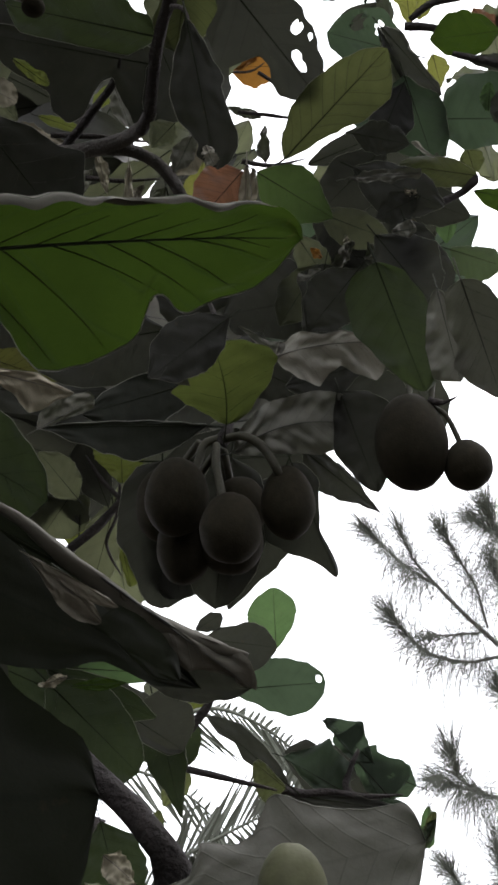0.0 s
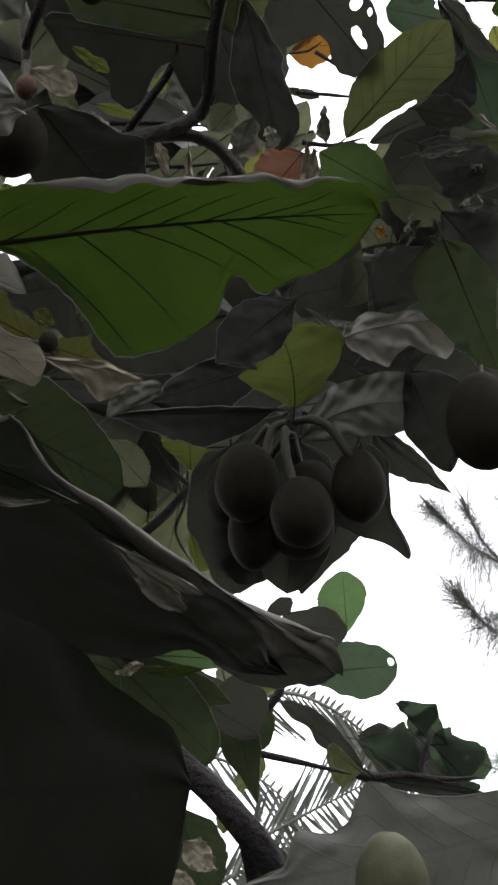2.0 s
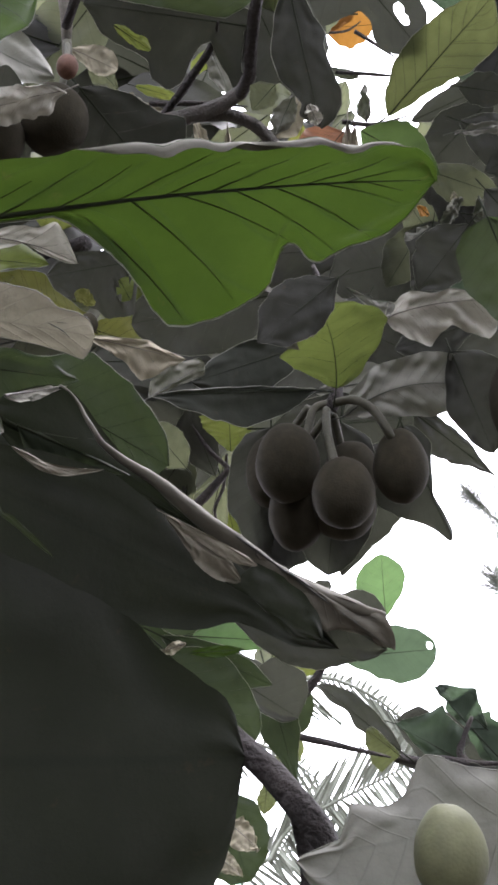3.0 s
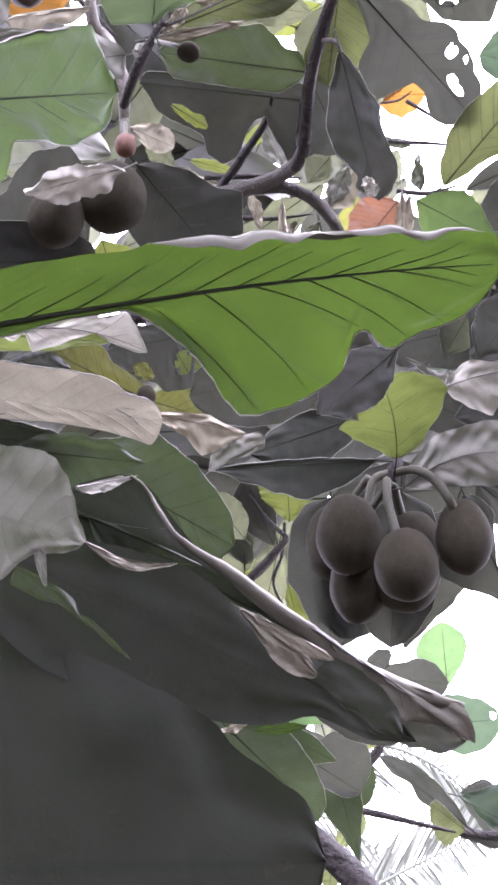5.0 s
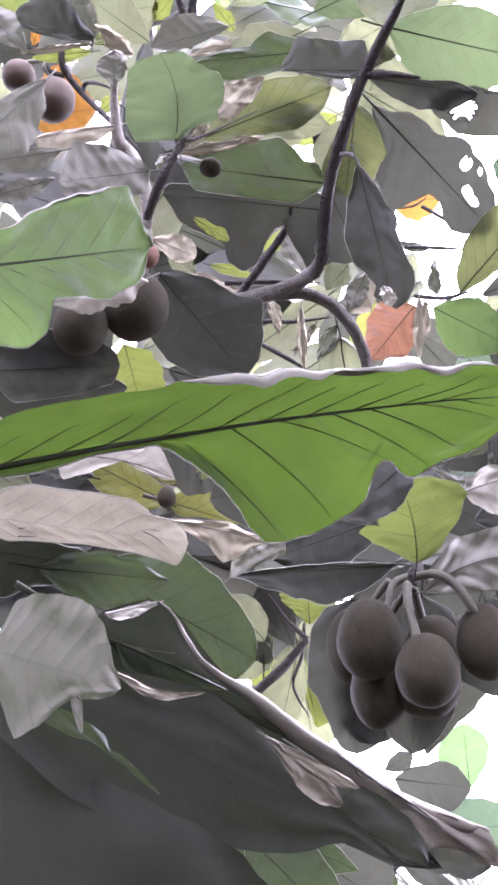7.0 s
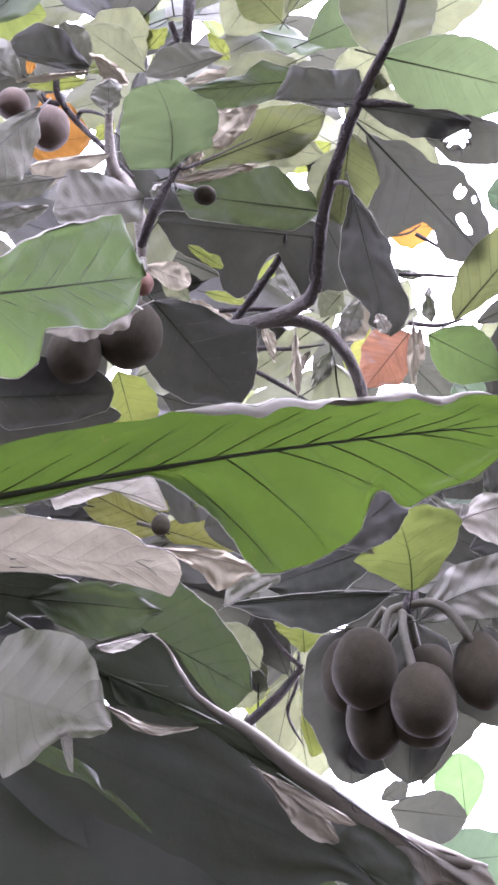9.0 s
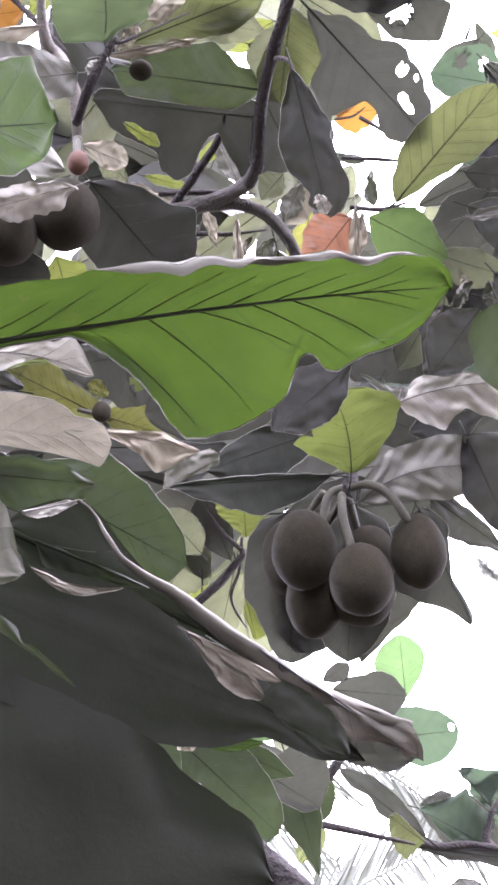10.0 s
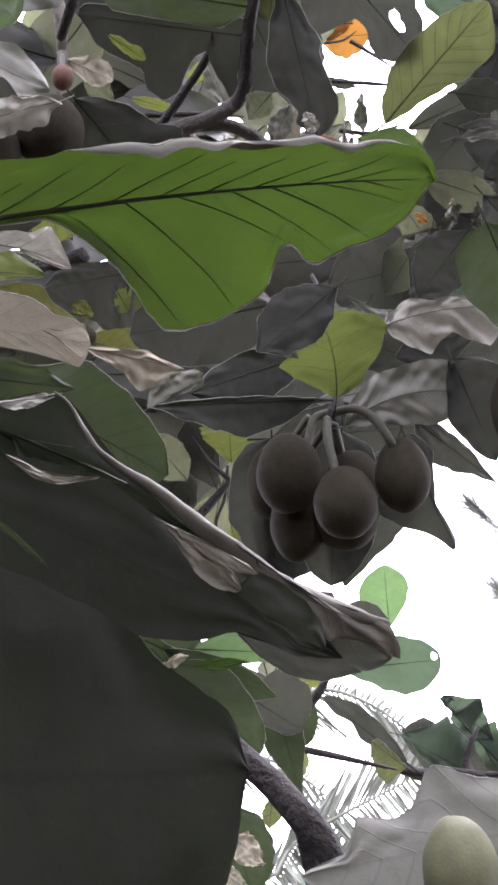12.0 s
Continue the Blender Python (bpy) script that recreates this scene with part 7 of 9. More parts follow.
leaf(PALE, (-0.483, 2.133, 4.027), (-0.325, 2.145, 4.045), (0.07, 0.43, -0.90), [(0.000, 0.0031), (0.250, 0.0125), (0.500, 0.0156), (0.750, 0.0125), (1.000, 0.0016)], [(0.000, 0.0031), (0.250, 0.0124), (0.500, 0.0124), (0.750, 0.0093), (1.000, 0.0016)], wave=0.02)
leaf(PALE, (-0.493, 2.092, 3.993), (-0.431, 2.065, 4.028), (0.57, 0.36, -0.74), [(0.000, 0.0031), (0.333, 0.0092), (0.667, 0.0123), (1.000, 0.0061)], [(0.000, 0.0031), (0.333, 0.0153), (0.667, 0.0183), (1.000, 0.0061)], wave=0.02)
leaf(ASH, (-0.473, 2.350, 4.630), (-0.547, 2.310, 4.646), (0.50, -0.75, 0.42), [(0.000, 0.0034), (0.333, 0.0241), (0.667, 0.0310), (1.000, 0.0172)], [(0.000, 0.0034), (0.333, 0.0240), (0.667, 0.0275), (1.000, 0.0172)])
leaf(MID, (-0.379, 2.286, 4.312), (-0.162, 2.344, 4.288), (-0.27, 0.73, -0.63), [(0.000, 0.0047), (0.250, 0.0372), (0.500, 0.0558), (0.750, 0.0465), (1.000, 0.0047)], [(0.000, 0.0047), (0.250, 0.0372), (0.500, 0.0465), (0.750, 0.0372), (1.000, 0.0047)], ribs=4)
leaf(MID, (0.009, 2.317, 4.569), (-0.092, 2.471, 4.446), (-0.89, -0.37, 0.27), [(0.000, 0.0049), (0.250, 0.0658), (0.500, 0.0921), (0.750, 0.0658), (1.000, 0.0066)], [(0.000, 0.0049), (0.250, 0.0494), (0.500, 0.0658), (0.750, 0.0494), (1.000, 0.0066)], ribs=4)
leaf(MID, (-0.079, 2.589, 4.609), (0.132, 2.494, 4.683), (0.50, 0.67, -0.54), [(0.000, 0.0070), (0.250, 0.0522), (0.500, 0.0696), (0.750, 0.0591), (1.000, 0.0104)], [(0.000, 0.0070), (0.250, 0.0522), (0.500, 0.0696), (0.750, 0.0591), (1.000, 0.0104)], ribs=5)
leaf(LIME, (-0.824, 2.524, 4.803), (-0.902, 2.558, 4.755), (-0.56, -0.73, 0.40), [(0.000, 0.0037), (0.250, 0.0257), (0.500, 0.0293), (0.750, 0.0147), (1.000, 0.0018)], [(0.000, 0.0037), (0.250, 0.0183), (0.500, 0.0257), (0.750, 0.0147), (1.000, 0.0018)], jag=0.12)
leaf(LIME, (-0.686, 2.381, 4.939), (-0.616, 2.342, 4.979), (0.60, 0.72, -0.35), [(0.000, 0.0037), (0.250, 0.0257), (0.500, 0.0330), (0.750, 0.0147), (1.000, 0.0018)], [(0.000, 0.0037), (0.250, 0.0220), (0.500, 0.0257), (0.750, 0.0147), (1.000, 0.0018)])
leaf(LIME, (-0.458, 2.516, 5.009), (-0.514, 2.435, 5.056), (0.85, -0.37, 0.38), [(0.000, 0.0038), (0.250, 0.0263), (0.500, 0.0338), (0.750, 0.0150), (1.000, 0.0019)], [(0.000, 0.0038), (0.250, 0.0226), (0.500, 0.0263), (0.750, 0.0150), (1.000, 0.0019)])
leaf(DUSK, (-0.952, 2.177, 3.448), (-0.668, 2.261, 3.486), (-0.08, 0.63, -0.77), [(0.000, 0.0100), (0.223, 0.0908), (0.471, 0.0881), (0.841, 0.0588), (1.000, 0.0282)], [(0.000, 0.0100), (0.190, 0.0752), (0.609, 0.0646), (0.959, 0.0401), (1.000, 0.0100)], wave=0.012, jag=0.02, ribs=4, label="dark leaf under two fruits")
leaf(DUSK, (-1.012, 2.279, 3.470), (-0.684, 2.376, 3.513), (-0.08, 0.61, -0.79), [(0.000, 0.0100), (0.192, 0.0498), (0.757, 0.0495), (1.000, 0.0100)], [(0.000, 0.0100), (0.177, 0.0679), (0.745, 0.0536), (1.000, 0.0100)], wave=0.01, ribs=3)
leaf(SAGE, (-0.177, 2.174, 4.552), (0.065, 2.124, 4.592), (0.25, 0.80, -0.54), [(0.000, 0.0064), (0.250, 0.0639), (0.500, 0.0959), (0.750, 0.0799), (1.000, 0.0160)], [(0.000, 0.0064), (0.250, 0.0479), (0.500, 0.0639), (0.750, 0.0479), (1.000, 0.0096)], ribs=6, label="fresh green leaf high in the crown")
leaf(MID, (0.056, 2.190, 4.546), (0.315, 2.108, 4.586), (0.33, 0.77, -0.55), [(0.000, 0.0064), (0.250, 0.0639), (0.500, 0.0799), (0.750, 0.0639), (1.000, 0.0096)], [(0.000, 0.0064), (0.250, 0.0479), (0.500, 0.0639), (0.750, 0.0479), (1.000, 0.0096)], ribs=5)
leaf(OLIVE, (-0.272, 2.401, 4.997), (-0.388, 2.271, 5.069), (0.78, -0.48, 0.39), [(0.000, 0.0073), (0.250, 0.0550), (0.500, 0.0733), (0.750, 0.0550), (1.000, 0.0110)], [(0.000, 0.0073), (0.250, 0.0550), (0.500, 0.0733), (0.750, 0.0550), (1.000, 0.0110)], ribs=5)

# right-hand canopy
leaf(DARK, (0.388, 2.433, 4.159), (0.532, 2.513, 3.988), (-0.75, 0.54, -0.38), [(0.000, 0.0097), (0.220, 0.0323), (0.476, 0.0218), (0.696, 0.0148), (0.880, 0.0152), (1.000, 0.0046)], [(0.000, 0.0100), (0.267, 0.0362), (0.534, 0.0486), (0.745, 0.0379), (0.906, 0.0229), (1.000, 0.0069)], curl=(0.3, 0), jag=0.04, soft=0.012, wave=0.02, label="dark leaf with a curled pale edge")
leaf(DARK, (0.181, 2.644, 3.898), (0.435, 2.571, 3.948), (0.32, 0.62, -0.71), [(0.000, 0.0061), (0.250, 0.0306), (0.500, 0.0397), (0.750, 0.0336), (1.000, 0.0061)], [(0.000, 0.0061), (0.250, 0.0275), (0.500, 0.0367), (0.750, 0.0306), (1.000, 0.0061)], jag=0.1)
leaf(DARK, (0.352, 2.529, 3.708), (0.563, 2.562, 3.625), (-0.37, 0.63, -0.68), [(0.000, 0.0057), (0.250, 0.0401), (0.500, 0.0516), (0.750, 0.0430), (1.000, 0.0086)], [(0.000, 0.0057), (0.250, 0.0401), (0.500, 0.0545), (0.750, 0.0459), (1.000, 0.0086)], jag=0.1, ribs=4)
leaf(DARK, (0.415, 2.652, 4.500), (0.281, 2.734, 4.440), (-0.60, -0.56, 0.57), [(0.000, 0.0052), (0.250, 0.0417), (0.500, 0.0522), (0.750, 0.0383), (1.000, 0.0052)], [(0.000, 0.0052), (0.250, 0.0313), (0.500, 0.0452), (0.750, 0.0348), (1.000, 0.0052)], jag=0.15)
leaf(DARK, (0.432, 2.461, 3.988), (0.350, 2.544, 3.842), (-0.90, -0.23, 0.37), [(0.000, 0.0045), (0.253, 0.0449), (0.504, 0.0657), (0.753, 0.0535), (1.000, 0.0059)], [(0.000, 0.0045), (0.253, 0.0360), (0.504, 0.0507), (0.753, 0.0416), (1.000, 0.0059)], jag=0.1)
leaf(MID, (0.563, 2.728, 3.975), (0.467, 2.683, 4.043), (0.63, -0.59, 0.51), [(0.000, 0.0048), (0.250, 0.0320), (0.500, 0.0416), (0.750, 0.0320), (1.000, 0.0032)], [(0.000, 0.0048), (0.250, 0.0320), (0.500, 0.0447), (0.750, 0.0320), (1.000, 0.0032)], jag=0.1)
leaf(GREY, (0.416, 2.448, 3.713), (0.497, 2.439, 3.707), (-0.02, 0.37, -0.93), [(0.000, 0.0030), (0.250, 0.0090), (0.500, 0.0120), (0.750, 0.0090), (1.000, 0.0015)], [(0.000, 0.0030), (0.250, 0.0120), (0.500, 0.0150), (0.750, 0.0120), (1.000, 0.0015)], wave=0.03)
leaf(DARK, (0.415, 2.349, 3.521), (0.312, 2.386, 3.494), (-0.39, -0.55, 0.73), [(0.000, 0.0039), (0.250, 0.0316), (0.500, 0.0421), (0.750, 0.0316), (1.000, 0.0039)], [(0.000, 0.0039), (0.250, 0.0263), (0.500, 0.0368), (0.750, 0.0263), (1.000, 0.0039)], jag=0.1)
leaf(DARK, (0.370, 2.345, 3.455), (0.415, 2.419, 3.351), (-0.94, 0.30, -0.19), [(0.000, 0.0039), (0.250, 0.0388), (0.500, 0.0465), (0.750, 0.0388), (1.000, 0.0052)], [(0.000, 0.0039), (0.250, 0.0388), (0.500, 0.0517), (0.750, 0.0388), (1.000, 0.0052)], jag=0.1)
leaf(GREY, (0.262, 2.459, 3.490), (0.206, 2.508, 3.432), (-0.79, -0.52, 0.33), [(0.000, 0.0028), (0.250, 0.0167), (0.500, 0.0222), (0.750, 0.0167), (1.000, 0.0014)], [(0.000, 0.0028), (0.250, 0.0166), (0.500, 0.0194), (0.750, 0.0139), (1.000, 0.0014)], wave=0.03)
leaf(MID, (0.138, 2.646, 3.667), (0.218, 2.724, 3.559), (-0.86, 0.34, -0.39), [(0.000, 0.0044), (0.250, 0.0350), (0.500, 0.0437), (0.750, 0.0321), (1.000, 0.0044)], [(0.000, 0.0044), (0.250, 0.0350), (0.500, 0.0466), (0.750, 0.0321), (1.000, 0.0044)], jag=0.1)
leaf(LIME, (0.136, 2.885, 3.684), (0.097, 2.938, 3.611), (-0.92, -0.22, 0.33), [(0.000, 0.0031), (0.250, 0.0248), (0.500, 0.0279), (0.750, 0.0155), (1.000, 0.0016)], [(0.000, 0.0031), (0.250, 0.0186), (0.500, 0.0248), (0.750, 0.0155), (1.000, 0.0016)], jag=0.18)
leaf(DARK, (0.039, 2.706, 3.420), (-0.050, 2.694, 3.252), (-0.83, -0.32, 0.46), [(0.000, 0.0042), (0.256, 0.0419), (0.508, 0.0554), (0.756, 0.0412), (1.000, 0.0041)], [(0.000, 0.0042), (0.256, 0.0419), (0.508, 0.0554), (0.756, 0.0412), (1.000, 0.0041)])
leaf(YELLOW, (0.636, 3.105, 5.006), (0.531, 3.095, 5.031), (0.22, -0.75, 0.62), [(0.000, 0.0041), (0.250, 0.0165), (0.500, 0.0207), (0.750, 0.0165), (1.000, 0.0021)], [(0.000, 0.0041), (0.250, 0.0165), (0.500, 0.0207), (0.750, 0.0165), (1.000, 0.0021)])
leaf(BRONZE, (0.720, 2.781, 4.599), (0.778, 2.825, 4.546), (-0.74, 0.58, -0.34), [(0.000, 0.0037), (0.250, 0.0183), (0.500, 0.0257), (0.750, 0.0147), (1.000, 0.0018)], [(0.000, 0.0037), (0.250, 0.0220), (0.500, 0.0257), (0.750, 0.0183), (1.000, 0.0018)])
leaf(MID, (0.814, 2.660, 4.546), (0.783, 2.768, 4.458), (-0.96, -0.04, 0.29), [(0.000, 0.0036), (0.250, 0.0250), (0.500, 0.0321), (0.750, 0.0250), (1.000, 0.0036)], [(0.000, 0.0036), (0.250, 0.0250), (0.500, 0.0321), (0.750, 0.0250), (1.000, 0.0036)])
leaf(DARK, (0.649, 2.385, 3.873), (0.668, 2.448, 3.802), (-0.96, 0.28, -0.01), [(0.000, 0.0029), (0.250, 0.0291), (0.500, 0.0379), (0.750, 0.0291), (1.000, 0.0029)], [(0.000, 0.0029), (0.250, 0.0291), (0.500, 0.0379), (0.750, 0.0321), (1.000, 0.0029)])
leaf(OLIVE, (0.113, 2.412, 3.710), (0.360, 2.200, 3.832), (0.69, 0.60, -0.42), [(0.000, 0.0056), (0.102, 0.0421), (0.304, 0.0725), (0.504, 0.0750), (0.704, 0.0665), (0.852, 0.0470), (1.000, 0.0111)], [(0.000, 0.0056), (0.203, 0.0281), (0.404, 0.0477), (0.604, 0.0784), (0.803, 0.0866), (1.000, 0.0139)], ribs=8, stalk=(0.061, 2.542, 3.791), label="yellow-green leaf with clear side veins")
leaf(LIT_GREEN, (0.047, 2.392, 3.658), (0.221, 2.465, 3.566), (-0.55, 0.68, -0.50), [(0.000, 0.0055), (0.200, 0.0469), (0.400, 0.0689), (0.600, 0.0634), (0.800, 0.0332), (1.000, 0.0055)], [(0.000, 0.0055), (0.200, 0.0555), (0.400, 0.0779), (0.600, 0.0695), (0.800, 0.0416), (1.000, 0.0055)], ribs=6, jag=0.1)
leaf(TEAL, (0.491, 2.617, 4.247), (0.259, 2.579, 4.312), (0.30, -0.72, 0.63), [(0.000, 0.0051), (0.079, 0.0171), (0.273, 0.0198), (0.511, 0.0313), (0.748, 0.0550), (0.913, 0.0375), (1.000, 0.0100)], [(0.000, 0.0100), (0.218, 0.0567), (0.475, 0.0983), (0.765, 0.0777), (0.893, 0.0519), (1.000, 0.0100)], jag=0.03, soft=0.01, wave=0.012, holes=[(0.68, 0.55, 0.09, 0.3), (0.44, 0.5, 0.05, 0.26)], label="dark chewed leaf with two holes")
leaf(GREY, (0.442, 2.572, 4.018), (0.381, 2.431, 4.163), (0.92, -0.40, -0.00), [(0.000, 0.0047), (0.250, 0.0189), (0.500, 0.0252), (0.750, 0.0126), (1.000, 0.0032)], [(0.000, 0.0047), (0.250, 0.0220), (0.500, 0.0283), (0.750, 0.0157), (1.000, 0.0031)], wave=0.03)
leaf(TEAL, (0.432, 2.449, 3.999), (0.500, 2.594, 3.835), (-0.95, 0.30, -0.13), [(0.000, 0.0067), (0.134, 0.0225), (0.314, 0.0653), (0.466, 0.0715), (0.759, 0.0609), (1.000, 0.0341)], [(0.000, 0.0100), (0.058, 0.0499), (0.195, 0.1036), (0.274, 0.1622), (0.501, 0.1161), (0.758, 0.0754), (0.872, 0.0463), (1.000, 0.0100)], jag=0.03, soft=0.012, wave=0.012, ribs=4)
leaf(TEAL, (0.524, 2.555, 3.946), (0.732, 2.537, 3.912), (-0.06, 0.70, -0.72), [(0.000, 0.0100), (0.055, 0.0744), (0.305, 0.1103), (0.638, 0.1181), (0.874, 0.1041), (1.000, 0.0100)], [(0.000, 0.0100), (0.132, 0.0525), (0.343, 0.0808), (0.680, 0.0663), (0.914, 0.0605), (1.000, 0.0100)], jag=0.04, soft=0.012, wave=0.012, ribs=4)
leaf(LIME2, (0.637, 2.498, 3.906), (0.643, 2.447, 3.956), (0.98, -0.07, -0.19), [(0.000, 0.0074), (0.415, 0.0248), (0.840, 0.0187), (1.000, 0.0056)], [(0.000, 0.0052), (0.432, 0.0172), (0.851, 0.0092), (1.000, 0.0028)], jag=0.1)
leaf(DARK, (0.249, 2.986, 3.954), (0.585, 2.811, 4.029), (0.44, 0.54, -0.71), [(0.000, 0.0100), (0.184, 0.1259), (0.410, 0.1486), (0.630, 0.1358), (0.790, 0.0823), (0.913, 0.0371), (1.000, 0.0100)], [(0.000, 0.0100), (0.122, 0.1192), (0.325, 0.1810), (0.624, 0.1711), (0.885, 0.1003), (1.000, 0.0100)], jag=0.05, soft=0.012, wave=0.02)
leaf(DARK, (0.315, 2.758, 3.669), (0.510, 2.774, 3.612), (-0.27, 0.60, -0.75), [(0.000, 0.0100), (0.043, 0.0916), (0.378, 0.1211), (0.691, 0.1053), (0.912, 0.0557), (1.000, 0.0100)], [(0.000, 0.0100), (0.365, 0.0588), (0.664, 0.0603), (0.902, 0.0419), (1.000, 0.0100)], jag=0.06, soft=0.012, wave=0.02)
leaf(DEEP, (0.203, 2.886, 3.999), (0.368, 3.042, 3.785), (-0.85, 0.37, -0.38), [(0.000, 0.0100), (0.107, 0.0745), (0.434, 0.0821), (0.775, 0.0675), (1.000, 0.0100)], [(0.000, 0.0100), (0.250, 0.0544), (0.547, 0.0894), (0.851, 0.0663), (1.000, 0.0100)], jag=0.05, soft=0.012, wave=0.02)
leaf(ASH, (0.336, 2.326, 3.403), (0.390, 2.318, 3.403), (0.10, 0.61, -0.78), [(0.000, 0.0046), (0.358, 0.0155), (0.782, 0.0217), (1.000, 0.0065)], [(0.000, 0.0035), (0.335, 0.0116), (0.679, 0.0195), (1.000, 0.0059)], wave=0.01, jag=0.05)
leaf(WHITISH, (0.455, 2.327, 3.613), (0.402, 2.308, 3.644), (0.55, -0.62, 0.57), [(0.000, 0.0023), (0.276, 0.0075), (0.727, 0.0042), (1.000, 0.0013)], [(0.000, 0.0006), (0.485, 0.0020), (0.799, 0.0105), (1.000, 0.0032)], wave=0.006, rim=False)
leaf(ORANGE, (0.190, 2.523, 3.496), (0.165, 2.508, 3.516), (0.70, -0.46, 0.54), [(0.000, 0.0040), (0.418, 0.0134), (1.000, 0.0040)], [(0.000, 0.0031), (0.508, 0.0104), (1.000, 0.0031)], jag=0.1)
leaf(PALE, (0.251, 2.510, 3.506), (0.250, 2.489, 3.533), (1.00, -0.07, -0.01), [(0.000, 0.0028), (0.546, 0.0093), (1.000, 0.0028)], [(0.000, 0.0027), (0.375, 0.0091), (1.000, 0.0027)], jag=0.1, rim=False)
leaf(GREEN, (0.706, 2.490, 4.180), (0.524, 2.519, 4.195), (-0.06, -0.73, 0.68), [(0.000, 0.0064), (0.250, 0.0479), (0.500, 0.0575), (0.750, 0.0479), (1.000, 0.0080)], [(0.000, 0.0064), (0.250, 0.0479), (0.500, 0.0639), (0.750, 0.0575), (1.000, 0.0080)], ribs=4, label="fresh green leaf near the sky")
leaf(YELLOW, (0.587, 2.817, 4.457), (0.611, 2.886, 4.386), (-0.96, 0.26, -0.06), [(0.000, 0.0054), (0.250, 0.0357), (0.500, 0.0393), (0.750, 0.0179), (1.000, 0.0018)], [(0.000, 0.0054), (0.250, 0.0250), (0.500, 0.0286), (0.750, 0.0179), (1.000, 0.0018)], jag=0.1)
leaf(LIME, (0.686, 2.738, 4.230), (0.721, 2.780, 4.177), (-0.87, 0.44, -0.22), [(0.000, 0.0034), (0.333, 0.0203), (0.667, 0.0169), (1.000, 0.0068)], [(0.000, 0.0034), (0.333, 0.0237), (0.667, 0.0237), (1.000, 0.0068)], jag=0.1)
leaf(OLIVE, (0.600, 2.636, 3.918), (0.620, 2.678, 3.866), (-0.94, 0.32, -0.11), [(0.000, 0.0047), (0.333, 0.0341), (0.667, 0.0341), (1.000, 0.0124)], [(0.000, 0.0047), (0.333, 0.0279), (0.667, 0.0310), (1.000, 0.0155)], jag=0.1)
leaf(OLIVE, (0.566, 2.422, 3.632), (0.383, 2.418, 3.677), (0.19, -0.67, 0.72), [(0.000, 0.0093), (0.170, 0.0310), (0.463, 0.0388), (0.839, 0.0196), (1.000, 0.0059)], [(0.000, 0.0059), (0.146, 0.0198), (0.350, 0.0329), (0.598, 0.0316), (0.841, 0.0227), (1.000, 0.0068)], ribs=4, jag=0.03, soft=0.012, wave=0.01)
leaf(DARK, (0.273, 2.388, 3.651), (0.472, 2.399, 3.526), (-0.44, 0.62, -0.65), [(0.000, 0.0055), (0.253, 0.0407), (0.504, 0.0486), (0.753, 0.0484), (1.000, 0.0080)], [(0.000, 0.0055), (0.253, 0.0543), (0.504, 0.0757), (0.753, 0.0538), (1.000, 0.0080)], ribs=4, wave=0.01, jag=0.1)
leaf(ASH, (0.252, 2.330, 3.567), (0.417, 2.316, 3.558), (-0.03, 0.20, -0.98), [(0.000, 0.0030), (0.250, 0.0122), (0.500, 0.0152), (0.750, 0.0091), (1.000, 0.0015)], [(0.000, 0.0030), (0.250, 0.0152), (0.500, 0.0182), (0.750, 0.0121), (1.000, 0.0015)], wave=0.02)
leaf(DARK, (0.374, 2.497, 3.816), (0.198, 2.610, 3.706), (-0.66, -0.46, 0.60), [(0.000, 0.0058), (0.250, 0.0583), (0.500, 0.0874), (0.750, 0.0641), (1.000, 0.0117)], [(0.000, 0.0058), (0.250, 0.0437), (0.500, 0.0729), (0.750, 0.0583), (1.000, 0.0117)], ribs=4, jag=0.1)
leaf(MID, (0.193, 2.534, 3.643), (0.369, 2.573, 3.573), (-0.41, 0.60, -0.69), [(0.000, 0.0056), (0.250, 0.0338), (0.500, 0.0423), (0.750, 0.0338), (1.000, 0.0056)], [(0.000, 0.0056), (0.250, 0.0423), (0.500, 0.0564), (0.750, 0.0423), (1.000, 0.0056)], ribs=4, jag=0.1)
leaf(DARK, (0.287, 2.444, 3.810), (0.424, 2.458, 3.776), (-0.25, 0.68, -0.69), [(0.000, 0.0057), (0.250, 0.0373), (0.500, 0.0430), (0.750, 0.0344), (1.000, 0.0057)], [(0.000, 0.0057), (0.250, 0.0344), (0.500, 0.0401), (0.750, 0.0287), (1.000, 0.0057)], jag=0.1)
leaf(PALE, (0.381, 2.399, 3.466), (0.407, 2.389, 3.473), (0.33, 0.24, -0.91), [(0.000, 0.0028), (0.333, 0.0168), (0.667, 0.0197), (1.000, 0.0056)], [(0.000, 0.0028), (0.333, 0.0168), (0.667, 0.0196), (1.000, 0.0056)], wave=0.018)
leaf(PALE, (0.378, 2.343, 3.535), (0.408, 2.353, 3.517), (-0.56, 0.30, -0.78), [(0.000, 0.0028), (0.333, 0.0112), (0.667, 0.0112), (1.000, 0.0028)], [(0.000, 0.0028), (0.333, 0.0112), (0.667, 0.0112), (1.000, 0.0028)], wave=0.018)
leaf(LIME2, (0.552, 2.654, 3.754), (0.527, 2.724, 3.674), (-0.96, -0.03, 0.27), [(0.000, 0.0030), (0.250, 0.0120), (0.500, 0.0180), (0.750, 0.0150), (1.000, 0.0015)], [(0.000, 0.0030), (0.250, 0.0241), (0.500, 0.0361), (0.750, 0.0331), (1.000, 0.0045)], label="bright green leaf edge against the sky")
